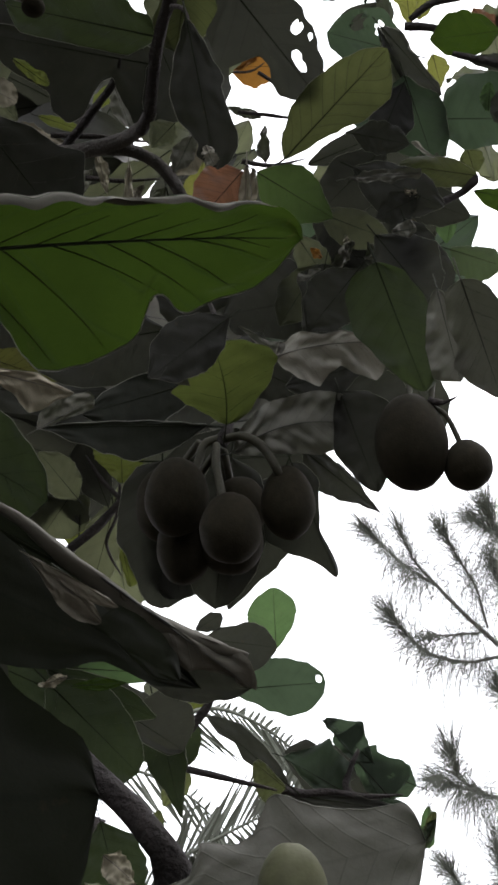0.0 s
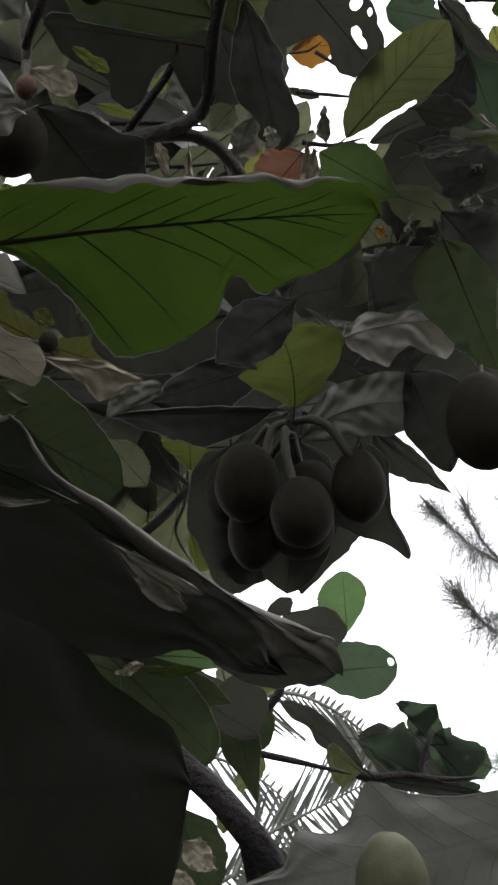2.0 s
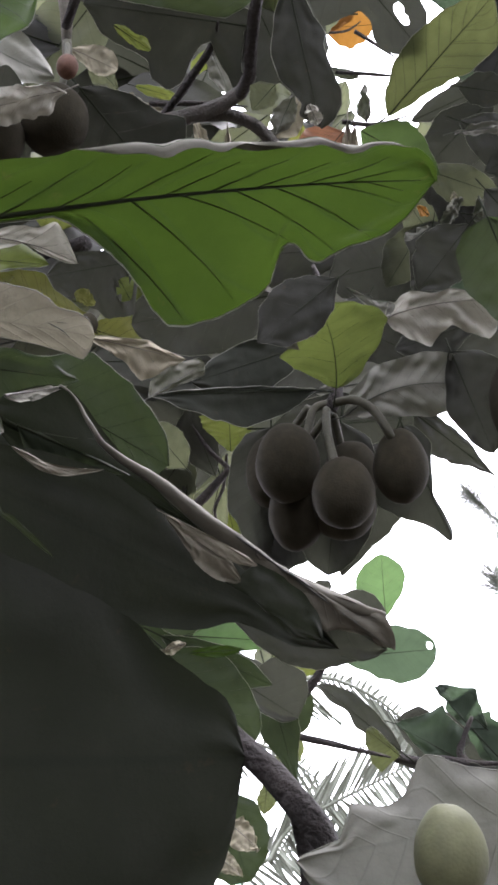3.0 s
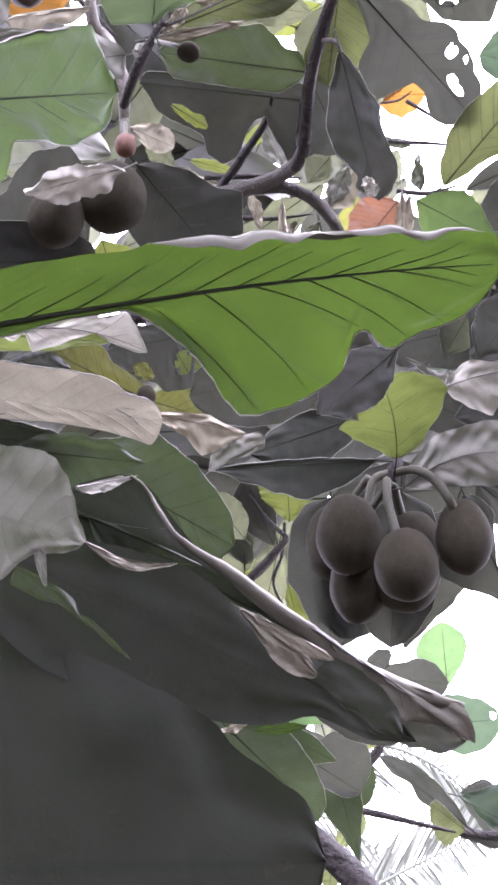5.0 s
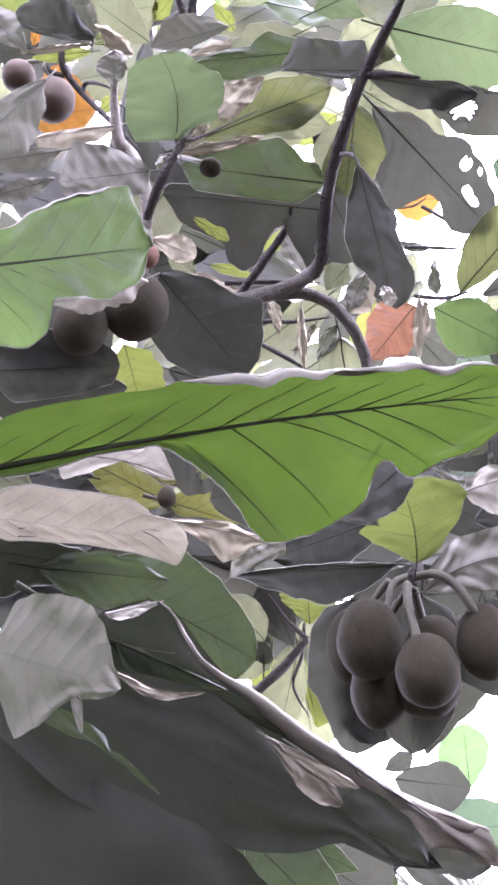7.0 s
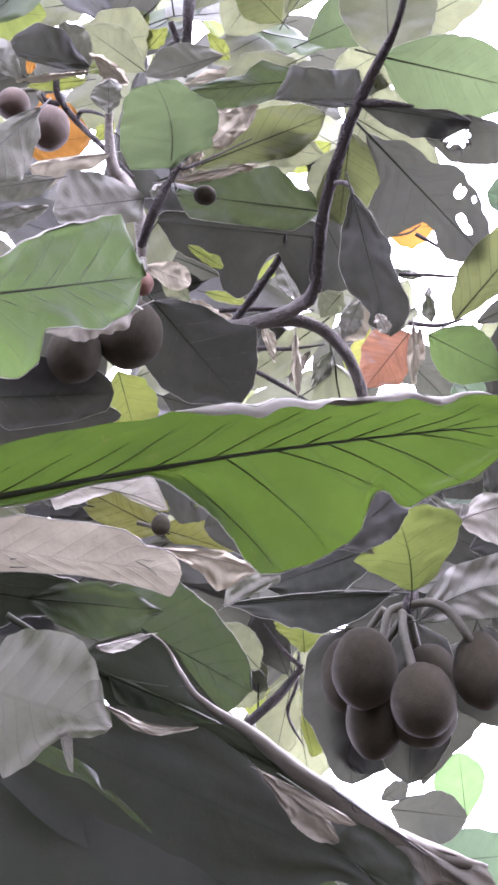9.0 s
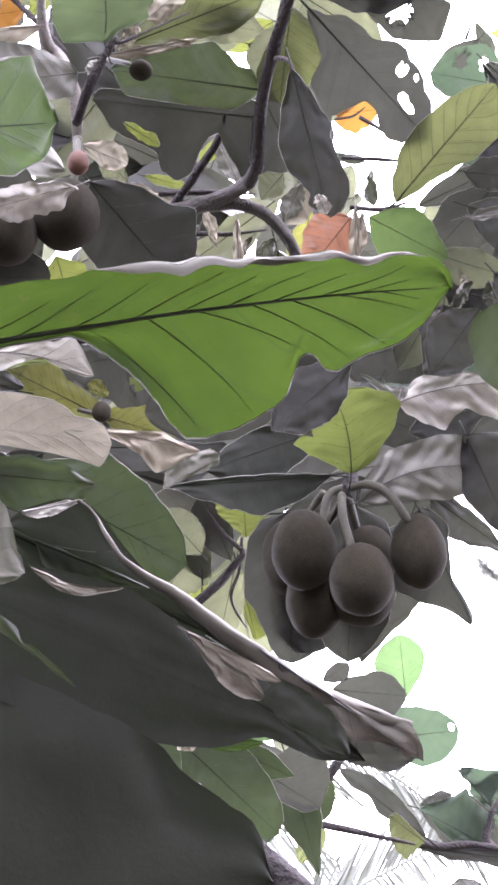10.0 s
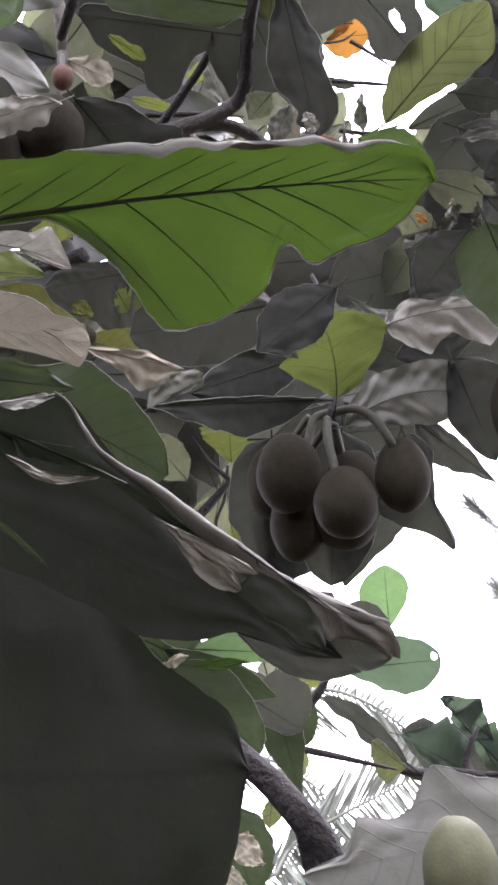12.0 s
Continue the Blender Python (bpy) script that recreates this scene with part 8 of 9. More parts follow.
leaf(GREEN, (0.632, 2.784, 3.895), (0.791, 2.788, 3.841), (-0.26, 0.66, -0.71), [(0.000, 0.0032), (0.250, 0.0160), (0.500, 0.0256), (0.750, 0.0224), (1.000, 0.0064)], [(0.000, 0.0032), (0.250, 0.0320), (0.500, 0.0416), (0.750, 0.0320), (1.000, 0.0064)], ribs=3, jag=0.1)
leaf(SAGE, (0.549, 2.811, 3.722), (0.688, 2.824, 3.665), (-0.35, 0.61, -0.71), [(0.000, 0.0062), (0.250, 0.0217), (0.500, 0.0310), (0.750, 0.0372), (1.000, 0.0093)], [(0.000, 0.0062), (0.250, 0.0558), (0.500, 0.0651), (0.750, 0.0527), (1.000, 0.0124)], ribs=3, jag=0.1)
leaf(DARK, (0.457, 2.489, 3.500), (0.463, 2.542, 3.342), (-0.99, 0.16, 0.02), [(0.000, 0.0041), (0.253, 0.0271), (0.504, 0.0378), (0.753, 0.0323), (1.000, 0.0054)], [(0.000, 0.0041), (0.253, 0.0407), (0.504, 0.0540), (0.753, 0.0404), (1.000, 0.0054)], wave=0.01, jag=0.1)
leaf(GREY, (0.290, 2.522, 3.487), (0.372, 2.494, 3.510), (0.34, 0.23, -0.91), [(0.000, 0.0029), (0.250, 0.0174), (0.500, 0.0204), (0.750, 0.0116), (1.000, 0.0015)], [(0.000, 0.0029), (0.250, 0.0174), (0.500, 0.0203), (0.750, 0.0116), (1.000, 0.0015)], wave=0.03)
leaf(LIME, (0.219, 2.848, 3.558), (0.101, 2.835, 3.584), (0.24, -0.57, 0.79), [(0.000, 0.0030), (0.250, 0.0211), (0.500, 0.0301), (0.750, 0.0211), (1.000, 0.0030)], [(0.000, 0.0030), (0.250, 0.0150), (0.500, 0.0180), (0.750, 0.0120), (1.000, 0.0030)], jag=0.1)
leaf(MID, (0.192, 2.690, 3.607), (0.082, 2.782, 3.486), (-0.81, -0.33, 0.49), [(0.000, 0.0029), (0.250, 0.0437), (0.500, 0.0583), (0.750, 0.0437), (1.000, 0.0058)], [(0.000, 0.0029), (0.250, 0.0437), (0.500, 0.0583), (0.750, 0.0437), (1.000, 0.0058)], jag=0.1)
leaf(ORANGE, (0.214, 2.909, 3.813), (0.189, 2.928, 3.790), (-0.76, -0.37, 0.53), [(0.000, 0.0032), (0.333, 0.0096), (0.667, 0.0080), (1.000, 0.0016)], [(0.000, 0.0032), (0.333, 0.0128), (0.667, 0.0096), (1.000, 0.0016)])
leaf(YELLOW, (0.572, 3.028, 4.815), (0.556, 2.911, 4.920), (0.99, -0.15, -0.03), [(0.000, 0.0039), (0.250, 0.0237), (0.500, 0.0316), (0.750, 0.0197), (1.000, 0.0039)], [(0.000, 0.0039), (0.250, 0.0237), (0.500, 0.0316), (0.750, 0.0197), (1.000, 0.0039)], jag=0.1)
leaf(YELLOW, (0.599, 3.014, 4.823), (0.655, 2.920, 4.895), (0.90, 0.24, -0.37), [(0.000, 0.0039), (0.250, 0.0237), (0.500, 0.0237), (0.750, 0.0158), (1.000, 0.0039)], [(0.000, 0.0039), (0.250, 0.0237), (0.500, 0.0237), (0.750, 0.0158), (1.000, 0.0039)], jag=0.1)
leaf(GREY, (0.486, 2.897, 4.675), (0.445, 2.810, 4.757), (0.94, -0.31, 0.14), [(0.000, 0.0038), (0.250, 0.0263), (0.500, 0.0263), (0.750, 0.0150), (1.000, 0.0038)], [(0.000, 0.0038), (0.250, 0.0263), (0.500, 0.0263), (0.750, 0.0150), (1.000, 0.0038)])
leaf(BRONZE, (0.783, 2.745, 4.480), (0.735, 2.731, 4.504), (0.47, -0.71, 0.53), [(0.000, 0.0036), (0.333, 0.0250), (0.667, 0.0250), (1.000, 0.0143)], [(0.000, 0.0036), (0.333, 0.0250), (0.667, 0.0179), (1.000, 0.0071)])
leaf(DARK, (0.603, 2.481, 4.075), (0.743, 2.479, 4.041), (-0.15, 0.73, -0.67), [(0.000, 0.0031), (0.250, 0.0155), (0.500, 0.0217), (0.750, 0.0155), (1.000, 0.0031)], [(0.000, 0.0031), (0.250, 0.0155), (0.500, 0.0217), (0.750, 0.0217), (1.000, 0.0062)], jag=0.1)
limb("limb", [(0.744, 2.524, 4.413), (0.638, 2.563, 4.405), (0.561, 2.581, 4.405), (0.498, 2.617, 4.384)], [0.0102, 0.0118, 0.0102, 0.0085], BARK)
limb("twig", [(0.470, 2.564, 4.300), (0.546, 2.563, 4.288), (0.636, 2.575, 4.258)], [0.0115, 0.0099, 0.0099], BARK)
limb("limb", [(0.567, 2.474, 4.091), (0.645, 2.480, 4.066), (0.771, 2.486, 4.025)], [0.0062, 0.0109, 0.0140], BARK)
limb("twig", [(0.453, 2.439, 3.561), (0.527, 2.451, 3.609), (0.556, 2.432, 3.623), (0.564, 2.422, 3.633)], [0.0082, 0.0083, 0.0125, 0.0111], BARK)
limb("twig", [(0.409, 2.849, 4.728), (0.437, 2.804, 4.763)], [0.0056, 0.0056], BARK)

# deeper leaves of the crown, behind the branches
fill = random.Random(11)


def deep_leaf(place, size, material):
    """A leaf at a place deep in the crown, hanging and turned at random."""
    a = fill.uniform(0, 6.28)
    ax = Vector((math.cos(a), 0.5 * fill.gauss(0, 1), 0.7 * math.sin(a) - 0.2)).normalized()
    sd = ax.cross(Vector((fill.gauss(0, 0.5), -1, fill.gauss(0, 0.5) - 0.4))).normalized()
    w = size * fill.uniform(0.24, 0.32)
    shape = [(0.0, 0.15 * w), (0.2, 0.7 * w), (0.45, w), (0.7, 0.9 * w), (0.88, 0.5 * w), (1.0, 0.05 * w)]
    b = Vector(place) - ax * size / 2
    leaf(material, b, b + ax * size, sd, shape, shape, bend=fill.uniform(-0.06, 0.06), fold=fill.uniform(-0.2, 0.2), wave=0.02, res=16, ribs=0, jag=0.06, rim=False)


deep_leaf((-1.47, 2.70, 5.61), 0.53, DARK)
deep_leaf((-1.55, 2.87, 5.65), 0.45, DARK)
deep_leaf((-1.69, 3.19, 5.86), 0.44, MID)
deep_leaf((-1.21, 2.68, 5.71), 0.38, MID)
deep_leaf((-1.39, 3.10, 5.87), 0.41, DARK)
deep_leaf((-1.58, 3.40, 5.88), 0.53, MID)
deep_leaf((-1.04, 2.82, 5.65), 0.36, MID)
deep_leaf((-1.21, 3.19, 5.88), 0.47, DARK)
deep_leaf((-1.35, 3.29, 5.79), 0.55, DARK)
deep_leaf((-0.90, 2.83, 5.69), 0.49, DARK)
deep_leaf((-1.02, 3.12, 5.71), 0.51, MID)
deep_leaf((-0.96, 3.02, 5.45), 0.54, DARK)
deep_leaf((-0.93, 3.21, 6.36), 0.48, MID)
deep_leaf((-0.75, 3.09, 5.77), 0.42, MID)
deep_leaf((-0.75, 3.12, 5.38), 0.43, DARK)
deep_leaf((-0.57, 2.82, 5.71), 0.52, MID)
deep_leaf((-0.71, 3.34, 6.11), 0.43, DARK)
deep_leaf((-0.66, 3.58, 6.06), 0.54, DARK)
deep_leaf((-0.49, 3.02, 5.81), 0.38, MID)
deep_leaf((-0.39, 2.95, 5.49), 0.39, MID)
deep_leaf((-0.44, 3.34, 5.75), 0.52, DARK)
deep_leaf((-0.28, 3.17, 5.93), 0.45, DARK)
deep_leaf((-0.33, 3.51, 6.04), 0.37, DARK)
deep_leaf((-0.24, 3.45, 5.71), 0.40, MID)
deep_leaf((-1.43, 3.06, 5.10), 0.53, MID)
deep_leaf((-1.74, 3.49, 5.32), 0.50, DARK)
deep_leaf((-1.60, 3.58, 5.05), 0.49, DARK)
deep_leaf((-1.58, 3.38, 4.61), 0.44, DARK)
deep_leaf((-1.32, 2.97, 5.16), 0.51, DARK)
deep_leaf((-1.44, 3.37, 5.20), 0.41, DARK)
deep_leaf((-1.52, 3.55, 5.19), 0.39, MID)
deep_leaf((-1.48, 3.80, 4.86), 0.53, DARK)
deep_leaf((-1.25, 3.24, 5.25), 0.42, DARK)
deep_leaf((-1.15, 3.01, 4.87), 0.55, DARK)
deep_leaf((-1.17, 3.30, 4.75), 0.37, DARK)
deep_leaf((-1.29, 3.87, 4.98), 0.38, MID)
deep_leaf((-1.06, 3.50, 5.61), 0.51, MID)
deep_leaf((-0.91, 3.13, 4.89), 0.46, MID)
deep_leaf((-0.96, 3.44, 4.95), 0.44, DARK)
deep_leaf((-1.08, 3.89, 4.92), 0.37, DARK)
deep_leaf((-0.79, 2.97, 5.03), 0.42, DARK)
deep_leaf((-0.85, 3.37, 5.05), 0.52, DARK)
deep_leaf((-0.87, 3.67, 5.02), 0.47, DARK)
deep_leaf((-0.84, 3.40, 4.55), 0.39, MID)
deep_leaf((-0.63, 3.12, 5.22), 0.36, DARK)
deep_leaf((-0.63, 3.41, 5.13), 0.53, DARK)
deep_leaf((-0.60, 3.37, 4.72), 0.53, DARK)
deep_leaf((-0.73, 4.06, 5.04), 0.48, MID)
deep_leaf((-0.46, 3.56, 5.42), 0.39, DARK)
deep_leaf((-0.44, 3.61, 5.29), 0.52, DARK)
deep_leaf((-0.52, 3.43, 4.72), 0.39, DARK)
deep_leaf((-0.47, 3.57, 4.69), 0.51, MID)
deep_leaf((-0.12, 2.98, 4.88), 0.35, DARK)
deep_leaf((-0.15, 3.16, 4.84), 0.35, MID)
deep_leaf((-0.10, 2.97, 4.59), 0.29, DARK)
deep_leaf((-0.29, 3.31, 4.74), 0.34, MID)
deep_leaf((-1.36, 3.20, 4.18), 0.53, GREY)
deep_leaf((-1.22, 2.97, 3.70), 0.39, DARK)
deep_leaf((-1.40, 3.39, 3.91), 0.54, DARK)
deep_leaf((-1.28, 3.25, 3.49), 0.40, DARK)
deep_leaf((-1.23, 3.30, 4.17), 0.45, DARK)
deep_leaf((-1.09, 2.94, 3.77), 0.37, GREY)
deep_leaf((-1.24, 3.27, 3.73), 0.40, GREY)
deep_leaf((-1.14, 3.22, 3.53), 0.38, DARK)
deep_leaf((-0.97, 3.01, 4.08), 0.37, DARK)
deep_leaf((-0.93, 2.99, 3.76), 0.43, DARK)
deep_leaf((-1.07, 3.40, 3.74), 0.54, GREY)
deep_leaf((-1.02, 3.57, 3.73), 0.40, DARK)
deep_leaf((-0.80, 3.05, 4.03), 0.36, DARK)
deep_leaf((-0.96, 3.55, 4.11), 0.51, GREY)
deep_leaf((-0.95, 3.43, 3.91), 0.38, DARK)
deep_leaf((-1.01, 3.80, 3.86), 0.46, GREY)
deep_leaf((-0.64, 3.50, 4.22), 0.39, MID)
deep_leaf((-0.62, 3.46, 4.13), 0.53, DARK)
deep_leaf((-0.66, 3.51, 3.79), 0.45, DARK)
deep_leaf((-0.72, 3.62, 3.62), 0.53, DARK)
deep_leaf((-0.45, 3.49, 4.35), 0.48, MID)
deep_leaf((-0.52, 3.16, 3.85), 0.49, MID)
deep_leaf((-0.58, 3.64, 3.94), 0.41, GREY)
deep_leaf((-0.64, 4.00, 3.82), 0.52, DARK)
deep_leaf((-0.25, 3.45, 4.23), 0.43, MID)
deep_leaf((-0.23, 3.22, 3.84), 0.51, GREY)
deep_leaf((-0.36, 3.40, 3.76), 0.43, GREY)
deep_leaf((-0.35, 3.70, 3.75), 0.49, GREY)
deep_leaf((-0.10, 3.15, 3.89), 0.50, DARK)
deep_leaf((-0.07, 3.42, 4.00), 0.51, MID)
deep_leaf((-0.18, 3.65, 3.89), 0.37, GREY)
deep_leaf((-0.18, 3.33, 3.52), 0.37, DARK)
deep_leaf((-0.82, 4.02, 3.66), 0.32, DARK)
deep_leaf((-0.86, 4.10, 3.49), 0.32, MID)
deep_leaf((-0.75, 4.00, 3.70), 0.21, DARK)
deep_leaf((-0.74, 4.44, 3.60), 0.22, MID)
deep_leaf((-0.60, 4.31, 3.81), 0.30, DARK)
deep_leaf((-0.67, 4.50, 3.70), 0.30, DARK)
deep_leaf((-0.47, 4.22, 3.72), 0.31, MID)
deep_leaf((-0.45, 4.11, 3.47), 0.26, DARK)
deep_leaf((0.08, 3.45, 4.33), 0.26, DARK)
deep_leaf((0.12, 3.35, 4.07), 0.31, DARK)
deep_leaf((0.14, 3.55, 3.97), 0.29, DARK)
deep_leaf((0.12, 3.40, 3.69), 0.25, DARK)
deep_leaf((0.23, 3.31, 4.17), 0.36, TEAL)
deep_leaf((0.20, 3.09, 3.87), 0.35, DARK)
deep_leaf((0.18, 3.22, 3.78), 0.38, TEAL)
deep_leaf((0.20, 3.76, 3.91), 0.38, DARK)
deep_leaf((0.36, 3.06, 3.92), 0.29, TEAL)
deep_leaf((0.33, 3.29, 3.92), 0.35, TEAL)
deep_leaf((0.43, 3.52, 3.91), 0.27, TEAL)
deep_leaf((0.35, 3.22, 3.62), 0.37, DARK)
deep_leaf((0.58, 3.26, 4.07), 0.36, TEAL)
deep_leaf((0.61, 3.43, 4.09), 0.32, TEAL)
deep_leaf((0.50, 3.46, 3.89), 0.38, DARK)
deep_leaf((0.53, 3.53, 3.69), 0.26, DARK)
deep_leaf((0.41, 3.15, 4.45), 0.20, DARK)
deep_leaf((0.34, 3.09, 4.26), 0.29, MID)
deep_leaf((0.55, 3.23, 4.56), 0.20, MID)
deep_leaf((0.46, 3.05, 4.14), 0.24, TEAL)
deep_leaf((0.79, 2.86, 4.57), 0.19, MID)
deep_leaf((0.76, 3.08, 4.63), 0.18, MID)
deep_leaf((0.67, 2.95, 4.35), 0.17, TEAL)
deep_leaf((0.80, 3.29, 4.50), 0.23, MID)
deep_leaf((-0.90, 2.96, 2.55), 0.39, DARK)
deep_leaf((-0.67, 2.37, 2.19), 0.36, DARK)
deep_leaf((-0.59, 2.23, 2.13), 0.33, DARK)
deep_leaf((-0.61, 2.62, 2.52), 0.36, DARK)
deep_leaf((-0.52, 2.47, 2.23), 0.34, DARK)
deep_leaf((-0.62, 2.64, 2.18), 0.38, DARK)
deep_leaf((-1.13, 4.04, 4.39), 0.31, MID)
deep_leaf((-1.02, 3.80, 4.04), 0.27, DARK)
deep_leaf((-1.01, 4.00, 4.47), 0.24, MID)
deep_leaf((-0.91, 3.76, 4.11), 0.22, MID)
deep_leaf((-0.86, 3.97, 4.37), 0.33, DARK)
deep_leaf((-0.85, 3.79, 4.03), 0.26, MID)
deep_leaf((-0.71, 3.63, 4.17), 0.30, DARK)
deep_leaf((-0.79, 3.91, 4.17), 0.25, MID)
deep_leaf((-0.32, 4.10, 5.45), 0.23, MID)
deep_leaf((-0.28, 3.90, 4.95), 0.29, DARK)
deep_leaf((-0.33, 4.03, 4.93), 0.22, DARK)
deep_leaf((-0.23, 4.12, 5.41), 0.24, DARK)
deep_leaf((-0.14, 3.67, 4.83), 0.25, DARK)
deep_leaf((-0.20, 3.89, 4.78), 0.28, DARK)
deep_leaf((-0.04, 3.80, 5.05), 0.25, MID)
deep_leaf((-0.07, 3.79, 4.92), 0.27, MID)
deep_leaf((0.02, 3.79, 4.73), 0.29, DARK)
deep_leaf((-0.86, 4.72, 3.22), 0.29, MID)
deep_leaf((-0.75, 4.73, 2.94), 0.29, MID)
deep_leaf((-0.44, 4.76, 3.15), 0.27, MID)
deep_leaf((-0.58, 4.80, 2.94), 0.23, DARK)
# added leaves, hidden behind the huge near leaf to keep light off it
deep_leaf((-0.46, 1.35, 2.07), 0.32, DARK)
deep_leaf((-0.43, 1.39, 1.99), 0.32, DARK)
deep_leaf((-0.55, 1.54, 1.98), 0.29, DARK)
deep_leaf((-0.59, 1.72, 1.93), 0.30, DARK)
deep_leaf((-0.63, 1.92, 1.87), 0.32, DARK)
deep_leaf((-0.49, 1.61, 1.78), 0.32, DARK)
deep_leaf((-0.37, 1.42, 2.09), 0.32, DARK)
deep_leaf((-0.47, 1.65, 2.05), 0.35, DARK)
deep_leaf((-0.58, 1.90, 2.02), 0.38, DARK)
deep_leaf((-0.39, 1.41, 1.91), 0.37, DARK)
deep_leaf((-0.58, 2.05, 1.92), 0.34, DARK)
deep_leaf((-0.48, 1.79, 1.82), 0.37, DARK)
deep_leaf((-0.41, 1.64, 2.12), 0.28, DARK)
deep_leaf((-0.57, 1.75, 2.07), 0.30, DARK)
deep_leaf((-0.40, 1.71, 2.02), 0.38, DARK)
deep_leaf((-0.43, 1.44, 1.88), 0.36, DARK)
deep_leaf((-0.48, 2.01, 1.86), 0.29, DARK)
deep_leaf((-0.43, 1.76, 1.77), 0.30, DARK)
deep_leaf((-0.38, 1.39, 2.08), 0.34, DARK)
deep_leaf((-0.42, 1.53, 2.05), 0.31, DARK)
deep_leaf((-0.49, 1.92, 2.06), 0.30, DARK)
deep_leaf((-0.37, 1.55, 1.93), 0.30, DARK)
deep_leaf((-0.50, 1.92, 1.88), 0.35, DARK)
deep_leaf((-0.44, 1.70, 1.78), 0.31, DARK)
deep_leaf((-1.11, 2.64, 3.64), 0.26, MID)
deep_leaf((-1.15, 2.67, 3.53), 0.28, MID)
deep_leaf((-1.05, 2.72, 3.66), 0.31, DARK)
deep_leaf((-1.08, 2.82, 3.59), 0.31, DARK)
deep_leaf((-1.02, 2.90, 3.75), 0.33, MID)
deep_leaf((-1.04, 3.04, 3.76), 0.31, DARK)
deep_leaf((-0.95, 3.19, 3.93), 0.34, MID)
deep_leaf((-0.89, 3.11, 3.79), 0.26, MID)
deep_leaf((-1.01, 1.78, 5.00), 0.38, OLIVE)
deep_leaf((-1.01, 1.91, 4.99), 0.43, MID)
deep_leaf((-1.30, 2.49, 5.63), 0.40, OLIVE)
deep_leaf((-0.88, 1.93, 5.20), 0.41, SAGE)
deep_leaf((-0.91, 1.95, 5.00), 0.38, SAGE)
deep_leaf((-0.88, 1.95, 4.72), 0.38, SAGE)
deep_leaf((-0.65, 1.83, 4.92), 0.31, SAGE)
deep_leaf((-0.79, 2.19, 5.33), 0.42, SAGE)
deep_leaf((-1.05, 2.61, 5.71), 0.38, DARK)
deep_leaf((-0.54, 1.91, 5.11), 0.44, MID)
deep_leaf((-0.58, 2.17, 5.19), 0.37, MID)
deep_leaf((-0.83, 2.65, 5.70), 0.36, DARK)
deep_leaf((-0.48, 2.19, 5.63), 0.32, SAGE)
deep_leaf((-0.44, 2.26, 5.28), 0.42, OLIVE)
deep_leaf((-0.47, 2.30, 5.18), 0.36, MID)
deep_leaf((-0.29, 2.30, 5.58), 0.31, DARK)
deep_leaf((-0.29, 2.24, 5.20), 0.34, SAGE)
deep_leaf((-0.33, 2.45, 5.31), 0.43, MID)
deep_leaf((-0.13, 2.33, 5.53), 0.30, DARK)
deep_leaf((-0.10, 2.31, 5.26), 0.44, DARK)
deep_leaf((-0.17, 2.49, 5.28), 0.31, OLIVE)
deep_leaf((0.07, 2.24, 5.55), 0.30, MID)
deep_leaf((0.02, 2.24, 5.18), 0.32, SAGE)
deep_leaf((-0.00, 2.37, 5.12), 0.39, MID)
deep_leaf((0.22, 1.98, 4.90), 0.31, MID)
deep_leaf((0.11, 2.34, 5.27), 0.42, SAGE)
deep_leaf((0.12, 2.44, 5.24), 0.31, MID)
deep_leaf((0.34, 2.34, 5.63), 0.42, OLIVE)
deep_leaf((0.31, 2.12, 4.81), 0.41, OLIVE)
deep_leaf((0.29, 2.50, 5.25), 0.42, MID)
deep_leaf((-1.42, 2.47, 5.76), 0.37, MID)
deep_leaf((-1.40, 2.67, 5.67), 0.31, SAGE)
deep_leaf((-1.28, 2.83, 6.22), 0.30, YELLOW2)
deep_leaf((-1.31, 2.74, 5.69), 0.32, YELLOW2)
deep_leaf((-0.88, 2.41, 5.53), 0.40, MID)
deep_leaf((-1.13, 3.02, 5.96), 0.37, MID)
deep_leaf((-0.80, 2.60, 5.77), 0.30, YELLOW2)
deep_leaf((-0.92, 2.75, 5.55), 0.31, YELLOW2)
deep_leaf((-0.74, 2.82, 6.08), 0.39, OLIVE)
deep_leaf((-0.73, 2.78, 5.72), 0.37, SAGE)
deep_leaf((-0.46, 2.84, 5.88), 0.37, MID)
deep_leaf((-0.57, 3.04, 5.94), 0.35, YELLOW2)
deep_leaf((-0.24, 2.50, 5.42), 0.32, SAGE)
deep_leaf((-0.27, 2.63, 5.25), 0.30, SAGE)
deep_leaf((-0.95, 3.56, 4.56), 0.24, DARK)
deep_leaf((-0.75, 3.61, 4.59), 0.28, MID)
deep_leaf((-0.64, 3.74, 4.64), 0.28, LIME)
deep_leaf((-0.49, 3.87, 4.79), 0.21, DARK)
deep_leaf((-0.26, 3.94, 4.76), 0.23, MID)
deep_leaf((-1.09, 3.38, 4.02), 0.23, DARK)
deep_leaf((-0.99, 3.48, 4.09), 0.26, MID)
deep_leaf((-0.84, 3.55, 4.18), 0.23, MID)
deep_leaf((-0.92, 2.66, 4.32), 0.28, ASH)
deep_leaf((-1.13, 2.94, 4.53), 0.29, MID)

# unseen leaves added over and round about the eye to block sky light
crown = random.Random(23)
high, low = bmesh.new(), bmesh.new()
for bm in (high, low):
    bm.loops.layers.uv.new("UVMap")


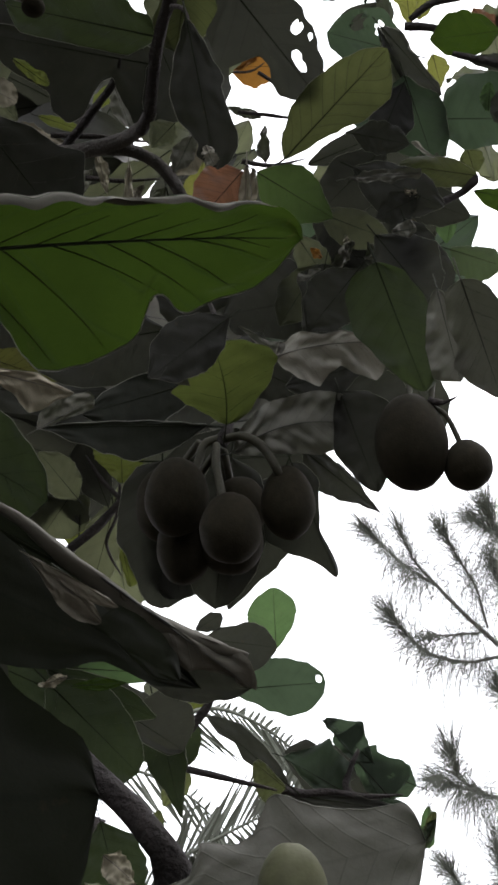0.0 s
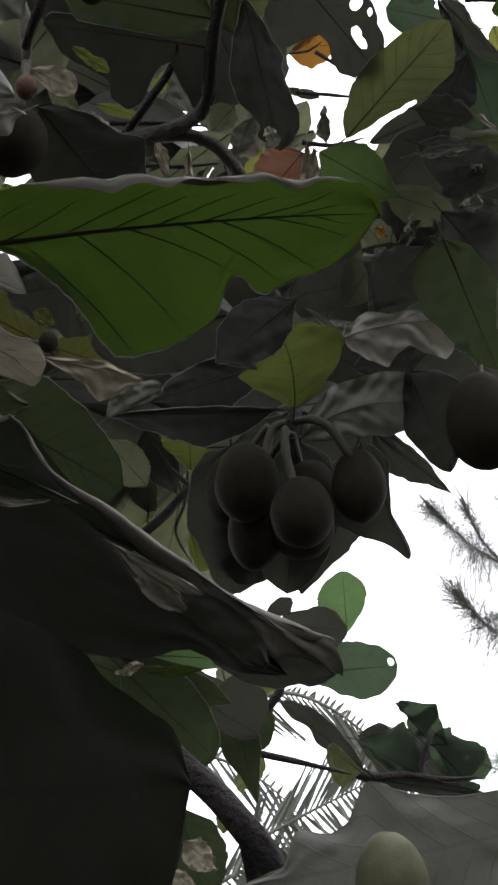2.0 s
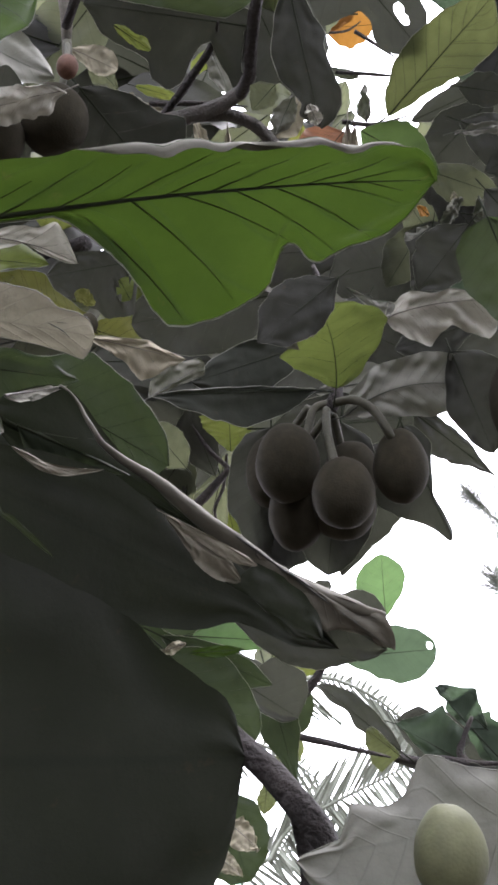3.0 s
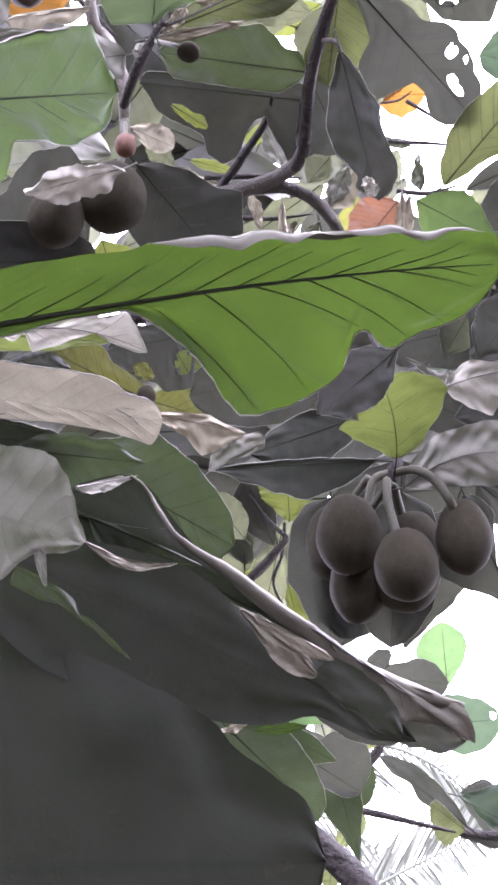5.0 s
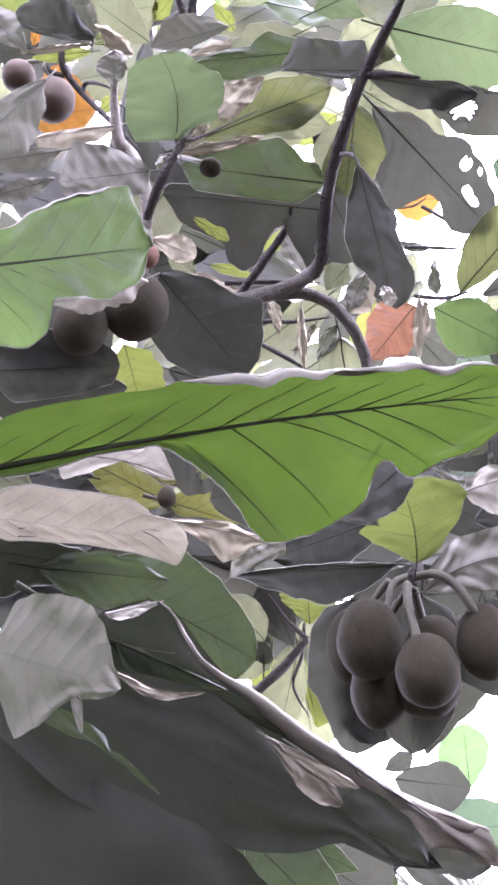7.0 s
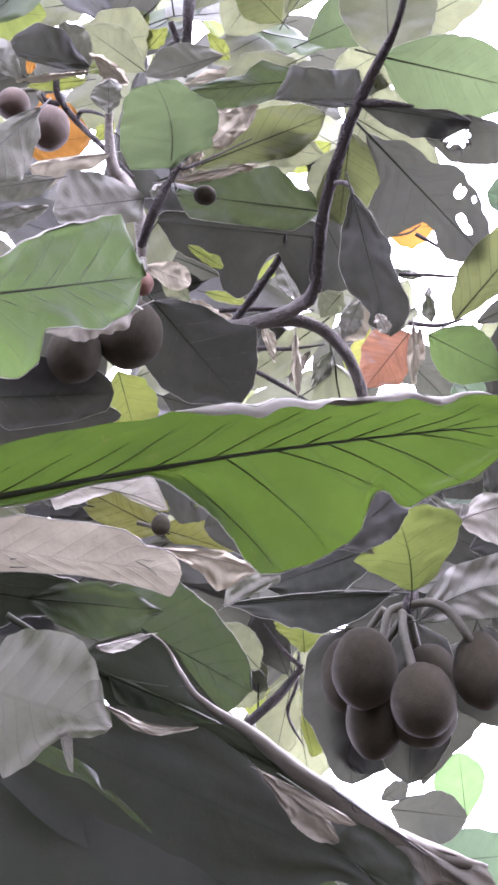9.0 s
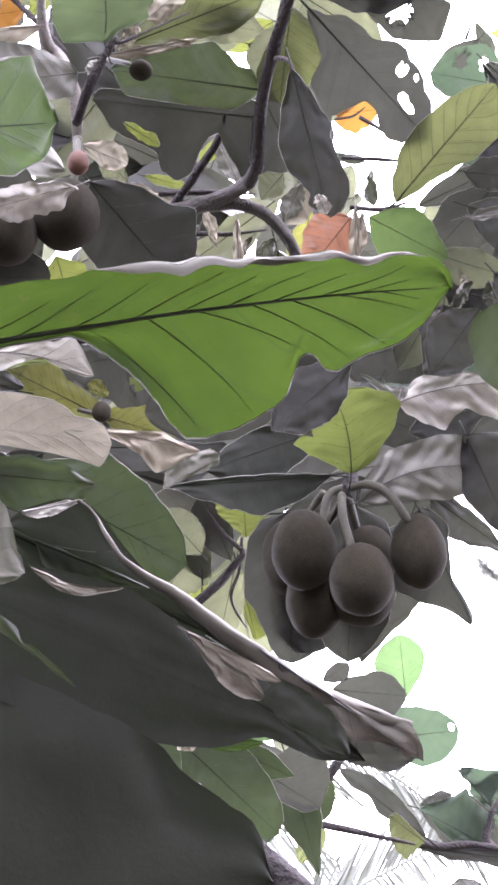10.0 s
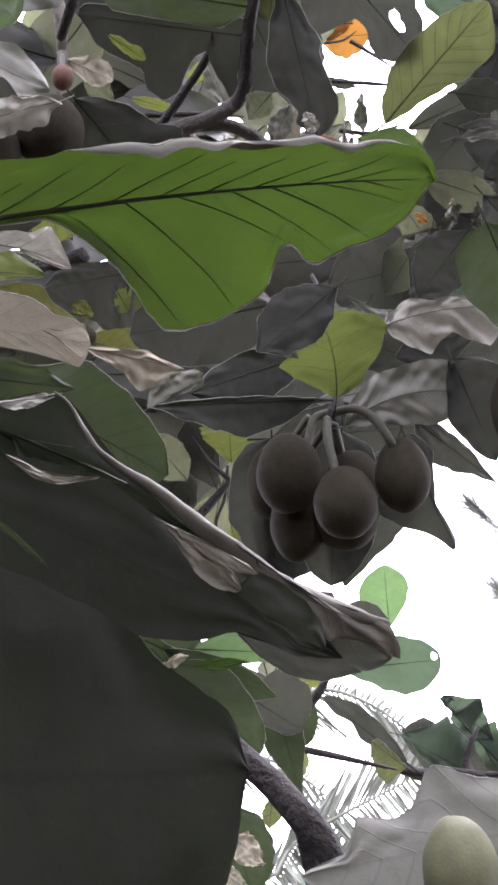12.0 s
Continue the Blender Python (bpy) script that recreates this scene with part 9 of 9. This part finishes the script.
def crown_leaf(c, size):
    bm = high if c.z > 2.7 else low
    uvl = bm.loops.layers.uv["UVMap"]
    ax = Vector((crown.gauss(0, 1), crown.gauss(0, 1), crown.gauss(-0.2, 0.4))).normalized()
    sd = ax.cross(Vector((crown.gauss(0, 0.4), crown.gauss(0, 0.4), 1))).normalized()
    up = ax.cross(sd)
    rows = []
    for s, w in ((0, 0.02), (0.12, 0.16), (0.3, 0.26), (0.5, 0.3), (0.7, 0.27), (0.88, 0.17), (1, 0.02)):
        w *= 1 + crown.uniform(-0.12, 0.12)
        mid = c + ax * size * (s - 0.5) - up * 0.35 * size * (s - 0.4) ** 2
        rows.append([(bm.verts.new(mid + sd * size * w * k + up * size * 0.12 * abs(k) * w), (s, 0.5 + 0.5 * k)) for k in (-1, -0.5, 0, 0.5, 1)])
    for a, b in zip(rows, rows[1:]):
        for j in range(4):
            four = (a[j], b[j], b[j + 1], a[j + 1])
            f = bm.faces.new([q[0] for q in four])
            for loop, q in zip(f.loops, four):
                loop[uvl].uv = q[1]


for k in range(220):
    c = Vector((crown.uniform(-4.2, 0.9), crown.uniform(-2.0, 5.2), crown.uniform(2.9, 6.4)))
    d = c - Vector((0.02, 0.25, 1.75))
    turn, rise = math.degrees(math.atan2(d.x, d.y)), math.degrees(math.atan2(d.z, math.hypot(d.x, d.y)))
    if -36 < turn < 28 and d.y > 0 and rise < 66:
        continue
    crown_leaf(c, crown.uniform(0.35, 0.6))
for k in range(1700):
    turn, rise, far = crown.uniform(48, 312), crown.uniform(-8, 50), crown.uniform(3.2, 5.5)
    crown_leaf(Vector((0.02, 0.25, 1.75)) + Vector((math.sin(radians(turn)) * math.cos(radians(rise)), math.cos(radians(turn)) * math.cos(radians(rise)), math.sin(radians(rise)))) * far, crown.uniform(0.5, 0.8))
for k in range(230):
    a, r = crown.uniform(0, 6.28), crown.random() ** 0.6
    c = Vector((-0.95 + 0.85 * r * math.cos(a), 1.85 + 0.95 * r * math.sin(a), crown.uniform(0.5, 2.15 - 0.45 * r)))
    crown_leaf(c, crown.uniform(0.3, 0.5))
for k in range(300):
    a, r = crown.uniform(0, 6.28), crown.random() ** 0.6
    c = Vector((-1.0 + 0.75 * r * math.cos(a), 0.1 + 0.95 * r * math.sin(a), crown.uniform(0.4, 2.1 - 0.5 * r)))
    crown_leaf(c, crown.uniform(0.3, 0.42))
for k in range(260):
    turn, far = radians(crown.uniform(48, 312)), crown.uniform(3.4, 5.5)
    crown_leaf(Vector((math.sin(turn) * far, 0.25 + math.cos(turn) * far, crown.uniform(0.3, 1.6))), crown.uniform(0.5, 0.8))
for k in range(26):
    turn, far = radians(crown.uniform(48, 312)), crown.uniform(3.6, 5.2)
    x, y, h = math.sin(turn) * far, 0.25 + math.cos(turn) * far, crown.uniform(2.0, 2.9)
    tube(low, [(x, y, -0.1), (x + crown.gauss(0, 0.1), y + crown.gauss(0, 0.1), h * 0.5), (x + crown.gauss(0, 0.25), y + crown.gauss(0, 0.25), h)], [0.03, 0.02, 0.008], 6)
for k in range(7):
    x, y = -1.3 + 0.3 * (k % 3), 1.3 + 0.18 * k
    tube(low, [(x, y, -0.1), (x + 0.08, y, 1.0), (x + 0.2, y + 0.05, 1.9)], [0.02, 0.015, 0.006], 6)
ob = part("foliage", high, DARK, TREE, "unseen crown of large leaves added to shade the branches")
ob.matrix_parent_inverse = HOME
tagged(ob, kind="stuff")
tagged(part("undergrowth", low, DARK), "unseen leafy shrubs added to keep light off the leaves", "shrub", kind="stuff")
# unseen limbs added to carry these leaves
for end in ((-3.4, 0.2, 4.6), (-2.2, -2.6, 4.9), (0.4, -3.2, 4.8), (2.6, -2.2, 4.6), (3.4, -0.4, 4.6), (-3.9, 4.6, 5.2)):
    knee = (0.35 * end[0] - 1.6, 0.3 * end[1] + 0.9, 6.2)
    limb("limb", [(-2.84, 3.4, 5.9), knee, end], [0.05, 0.04, 0.012], BARK)

# ---- pine ----
PINE = new("pine_tree")
PINE.location = (6.5, 11.5, 0.0)
tagged(PINE, "tall pine with long drooping grey-green needles", "tree")
bpy.context.view_layer.update()
PHOME = PINE.matrix_world.inverted()
PINE.location += Vector((0.083, 0.045, -0.081))


def spray(path, radii, needles, long, seed):
    """A bough with its needles, bunched and bent towards the tip."""
    rng = random.Random(seed)
    bm = bmesh.new()
    tube(bm, path, radii, 6)
    ob = part("branch", bm, PINEBARK, PINE)
    ob.matrix_parent_inverse = PHOME
    p = [Vector(q) for q in path]
    bm = bmesh.new()
    for k in range(int(needles * 1.35)):
        f = (1 - rng.random() ** 1.4 * 0.9) * (len(p) - 1) * 0.9999
        old = min(1.0, (len(p) - 1 - f) / 1.6)
        i = int(f)
        at = p[i].lerp(p[i + 1], f - i)
        along = (p[i + 1] - p[i]).normalized()
        out = Vector((rng.gauss(0, 1), rng.gauss(0, 1), rng.gauss(0, 1)))
        way = (along * (1.3 - 0.7 * old) + out * (0.5 + 0.3 * old) + Vector((0, 0, -0.5 * old))).normalized()
        l = long * rng.uniform(0.6, 1.6)
        mid = at + way * l * 0.5
        end = at + way * l * (1 - 0.15 * old) + Vector((0, 0, -(0.1 + 0.5 * old) * l))
        across = way.orthogonal().normalized() * 0.0018
        third = way.cross(across)
        rings = []
        for c, w in ((at, 1.0), (mid, 1.0), (end, 0.25)):
            rings.append([bm.verts.new(c + across * w), bm.verts.new(c + (third - across) * 0.7 * w), bm.verts.new(c - (third + across) * 0.7 * w)])
        for a, b in zip(rings, rings[1:]):
            for j in range(3):
                bm.faces.new((a[j], a[(j + 1) % 3], b[(j + 1) % 3], b[j]))
    nb = part("needles", bm, NEEDLE, ob, smooth=False)
    tagged(nb, kind="stuff")


spray([(2.476, 9.940, 4.905), (1.902, 9.998, 5.106), (1.597, 9.959, 5.362), (1.290, 9.868, 5.706), (1.113, 9.796, 5.923), (0.999, 9.612, 6.113)], [0.0296, 0.0222, 0.0197, 0.0148, 0.0099, 0.0049], 440, 0.35, 1)
spray([(1.290, 9.868, 5.706), (1.060, 9.829, 5.861), (0.870, 9.680, 5.992), (0.728, 9.534, 6.092)], [0.0148, 0.0099, 0.0098, 0.0048], 506, 0.32, 2)
spray([(1.688, 9.956, 5.330), (1.620, 9.843, 5.649), (1.496, 9.763, 5.885), (1.369, 9.675, 6.120)], [0.0099, 0.0099, 0.0099, 0.0049], 484, 0.32, 3)
spray([(1.856, 10.005, 5.111), (1.478, 10.077, 5.083), (1.177, 10.083, 5.178), (1.020, 10.046, 5.326), (0.888, 9.995, 5.494)], [0.0148, 0.0123, 0.0099, 0.0099, 0.0049], 660, 0.35, 4)
spray([(1.686, 9.968, 5.299), (1.497, 9.995, 5.305), (1.307, 10.020, 5.310), (1.236, 10.026, 5.316)], [0.0099, 0.0099, 0.0074, 0.0049], 242, 0.23, 5)
spray([(1.902, 9.998, 5.106), (1.921, 9.882, 5.415), (1.856, 9.803, 5.645), (1.797, 9.756, 5.785)], [0.0148, 0.0123, 0.0099, 0.0049], 506, 0.32, 6)
spray([(2.349, 9.776, 5.450), (2.095, 9.731, 5.704), (1.881, 9.667, 5.951), (1.760, 9.561, 6.229)], [0.0148, 0.0123, 0.0099, 0.0049], 726, 0.35, 7)
spray([(2.383, 9.606, 5.840), (2.070, 9.620, 5.971), (1.797, 9.618, 6.093), (1.661, 9.604, 6.176)], [0.0148, 0.0123, 0.0099, 0.0049], 484, 0.32, 8)
spray([(2.345, 10.087, 4.525), (1.992, 10.139, 4.608), (1.821, 10.133, 4.737), (1.760, 10.114, 4.832)], [0.0148, 0.0123, 0.0074, 0.0049], 484, 0.32, 9)
spray([(2.356, 10.247, 3.872), (1.921, 10.321, 3.948), (1.566, 10.362, 4.031), (1.349, 10.357, 4.181), (1.296, 10.318, 4.362)], [0.0197, 0.0148, 0.0123, 0.0099, 0.0049], 726, 0.38, 10)
spray([(1.566, 10.362, 4.031), (1.343, 10.373, 4.115), (1.186, 10.379, 4.172)], [0.0123, 0.0099, 0.0049], 308, 0.32, 11)
spray([(1.815, 10.494, 3.070), (1.670, 10.480, 3.333), (1.618, 10.467, 3.464), (1.617, 10.448, 3.571)], [0.0197, 0.0148, 0.0099, 0.0049], 528, 0.35, 12)
spray([(1.543, 10.545, 3.006), (1.349, 10.535, 3.271), (1.250, 10.526, 3.405), (1.191, 10.518, 3.495)], [0.0148, 0.0148, 0.0099, 0.0049], 440, 0.29, 13)
spray([(2.367, 10.226, 3.957), (2.119, 10.245, 4.112), (1.896, 10.283, 4.133)], [0.0197, 0.0148, 0.0049], 352, 0.35, 14)
bm = bmesh.new()
tube(bm, [(6.5, 11.5, -0.2), (6.4, 11.4, 3.0), (6.1, 11.3, 7.0), (5.9, 11.2, 12.0)], [0.24, 0.2, 0.15, 0.06], 12, 0.3)
part("trunk", bm, BARK, PINE).matrix_parent_inverse = PHOME

# ---- palm ----
PALM = new("palm_tree")
PALM.location = (-2.2, 10.5, 0.0)
tagged(PALM, "palm with long feathered fronds behind the branches", "tree")
bpy.context.view_layer.update()
AHOME = PALM.matrix_world.inverted()


def frond(path, leaflets, up, down, swing, seed):
    """A feathered frond: a tapering rachis and single leaflets to either side."""
    rng = random.Random(seed)
    bm = bmesh.new()
    n = len(path)
    tube(bm, path, [0.022 * (1 - 0.75 * i / (n - 1)) for i in range(n)], 6)
    ob = part("frond", bm, FROND, PALM)
    ob.matrix_parent_inverse = AHOME
    p = [Vector(q) for q in path]
    bm = bmesh.new()
    w, rows = 0.017, []
    for s, k in ((0, 0.5), (0.3, 1.0), (0.7, 0.7), (1, 0.06)):
        rows.append([bm.verts.new((s, -w * k, -0.004)), bm.verts.new((s, 0, 0.006 * k)), bm.verts.new((s, w * k, -0.004))])
    for a, b in zip(rows, rows[1:]):
        for j in range(2):
            bm.faces.new((a[j], a[j + 1], b[j + 1], b[j]))
    blade = bpy.data.meshes.new("leaflet")
    bm.to_mesh(blade)
    bm.free()
    blade.materials.append(FROND)
    for k in range(leaflets):
        f = (k + 0.5) / leaflets * (n - 1) * 0.999
        i = int(f)
        at = p[i].lerp(p[i + 1], f - i)
        along = (p[i + 1] - p[i]).normalized()
        for sg, size in ((1, up), (-1, down)):
            if size <= 0:
                continue
            way = (along * 0.65 + Vector(swing) * sg + Vector((rng.gauss(0, 0.07), rng.gauss(0, 0.2), rng.gauss(0, 0.07)))).normalized()
            l = size * (0.55 + 0.45 * math.sin(math.pi * (0.12 + 0.8 * k / leaflets))) * rng.uniform(0.85, 1.1)
            side = way.cross(Vector((rng.gauss(0, 0.5), -1, rng.gauss(0, 0.5)))).normalized()
            up_ = way.cross(side)
            m = Matrix((way * l, side, up_)).transposed().to_4x4()
            m.translation = at
            lf = new("leaflet", blade)
            lf.parent = ob
            lf.matrix_basis = m


frond([(-0.992, 9.564, 3.157), (-0.842, 9.541, 3.384), (-0.500, 9.535, 3.560), (-0.154, 9.520, 3.704), (0.153, 9.492, 3.837)], 34, 0.62, 0.34, (0.12, 0.0, 0.9), 1)
frond([(-0.946, 9.779, 4.522), (-0.579, 9.783, 4.614), (-0.219, 9.837, 4.489), (0.086, 9.907, 4.249), (0.339, 9.973, 3.960)], 32, 0.12, 0.72, (-0.15, 0.0, 0.8), 2)
frond([(-1.920, 9.881, 4.372), (-1.520, 9.980, 4.276), (-1.116, 10.064, 4.170), (-0.758, 10.148, 3.967), (-0.496, 10.222, 3.702)], 20, 0.12, 0.60, (-0.1, 0.0, 0.85), 3)
frond([(-1.342, 9.839, 3.054), (-1.003, 9.855, 3.241), (-0.702, 9.872, 3.310), (-0.401, 9.893, 3.298)], 22, 0.40, 0.40, (0.0, 0.0, 0.9), 4)
bm = bmesh.new()
tube(bm, [(-2.2, 10.5, -0.2), (-2.1, 10.4, 1.5), (-1.9, 10.3, 3.0), (-1.6, 10.2, 3.9)], [0.2, 0.16, 0.14, 0.12], 12, 0.2)
part("trunk", bm, BARK, PALM).matrix_parent_inverse = AHOME
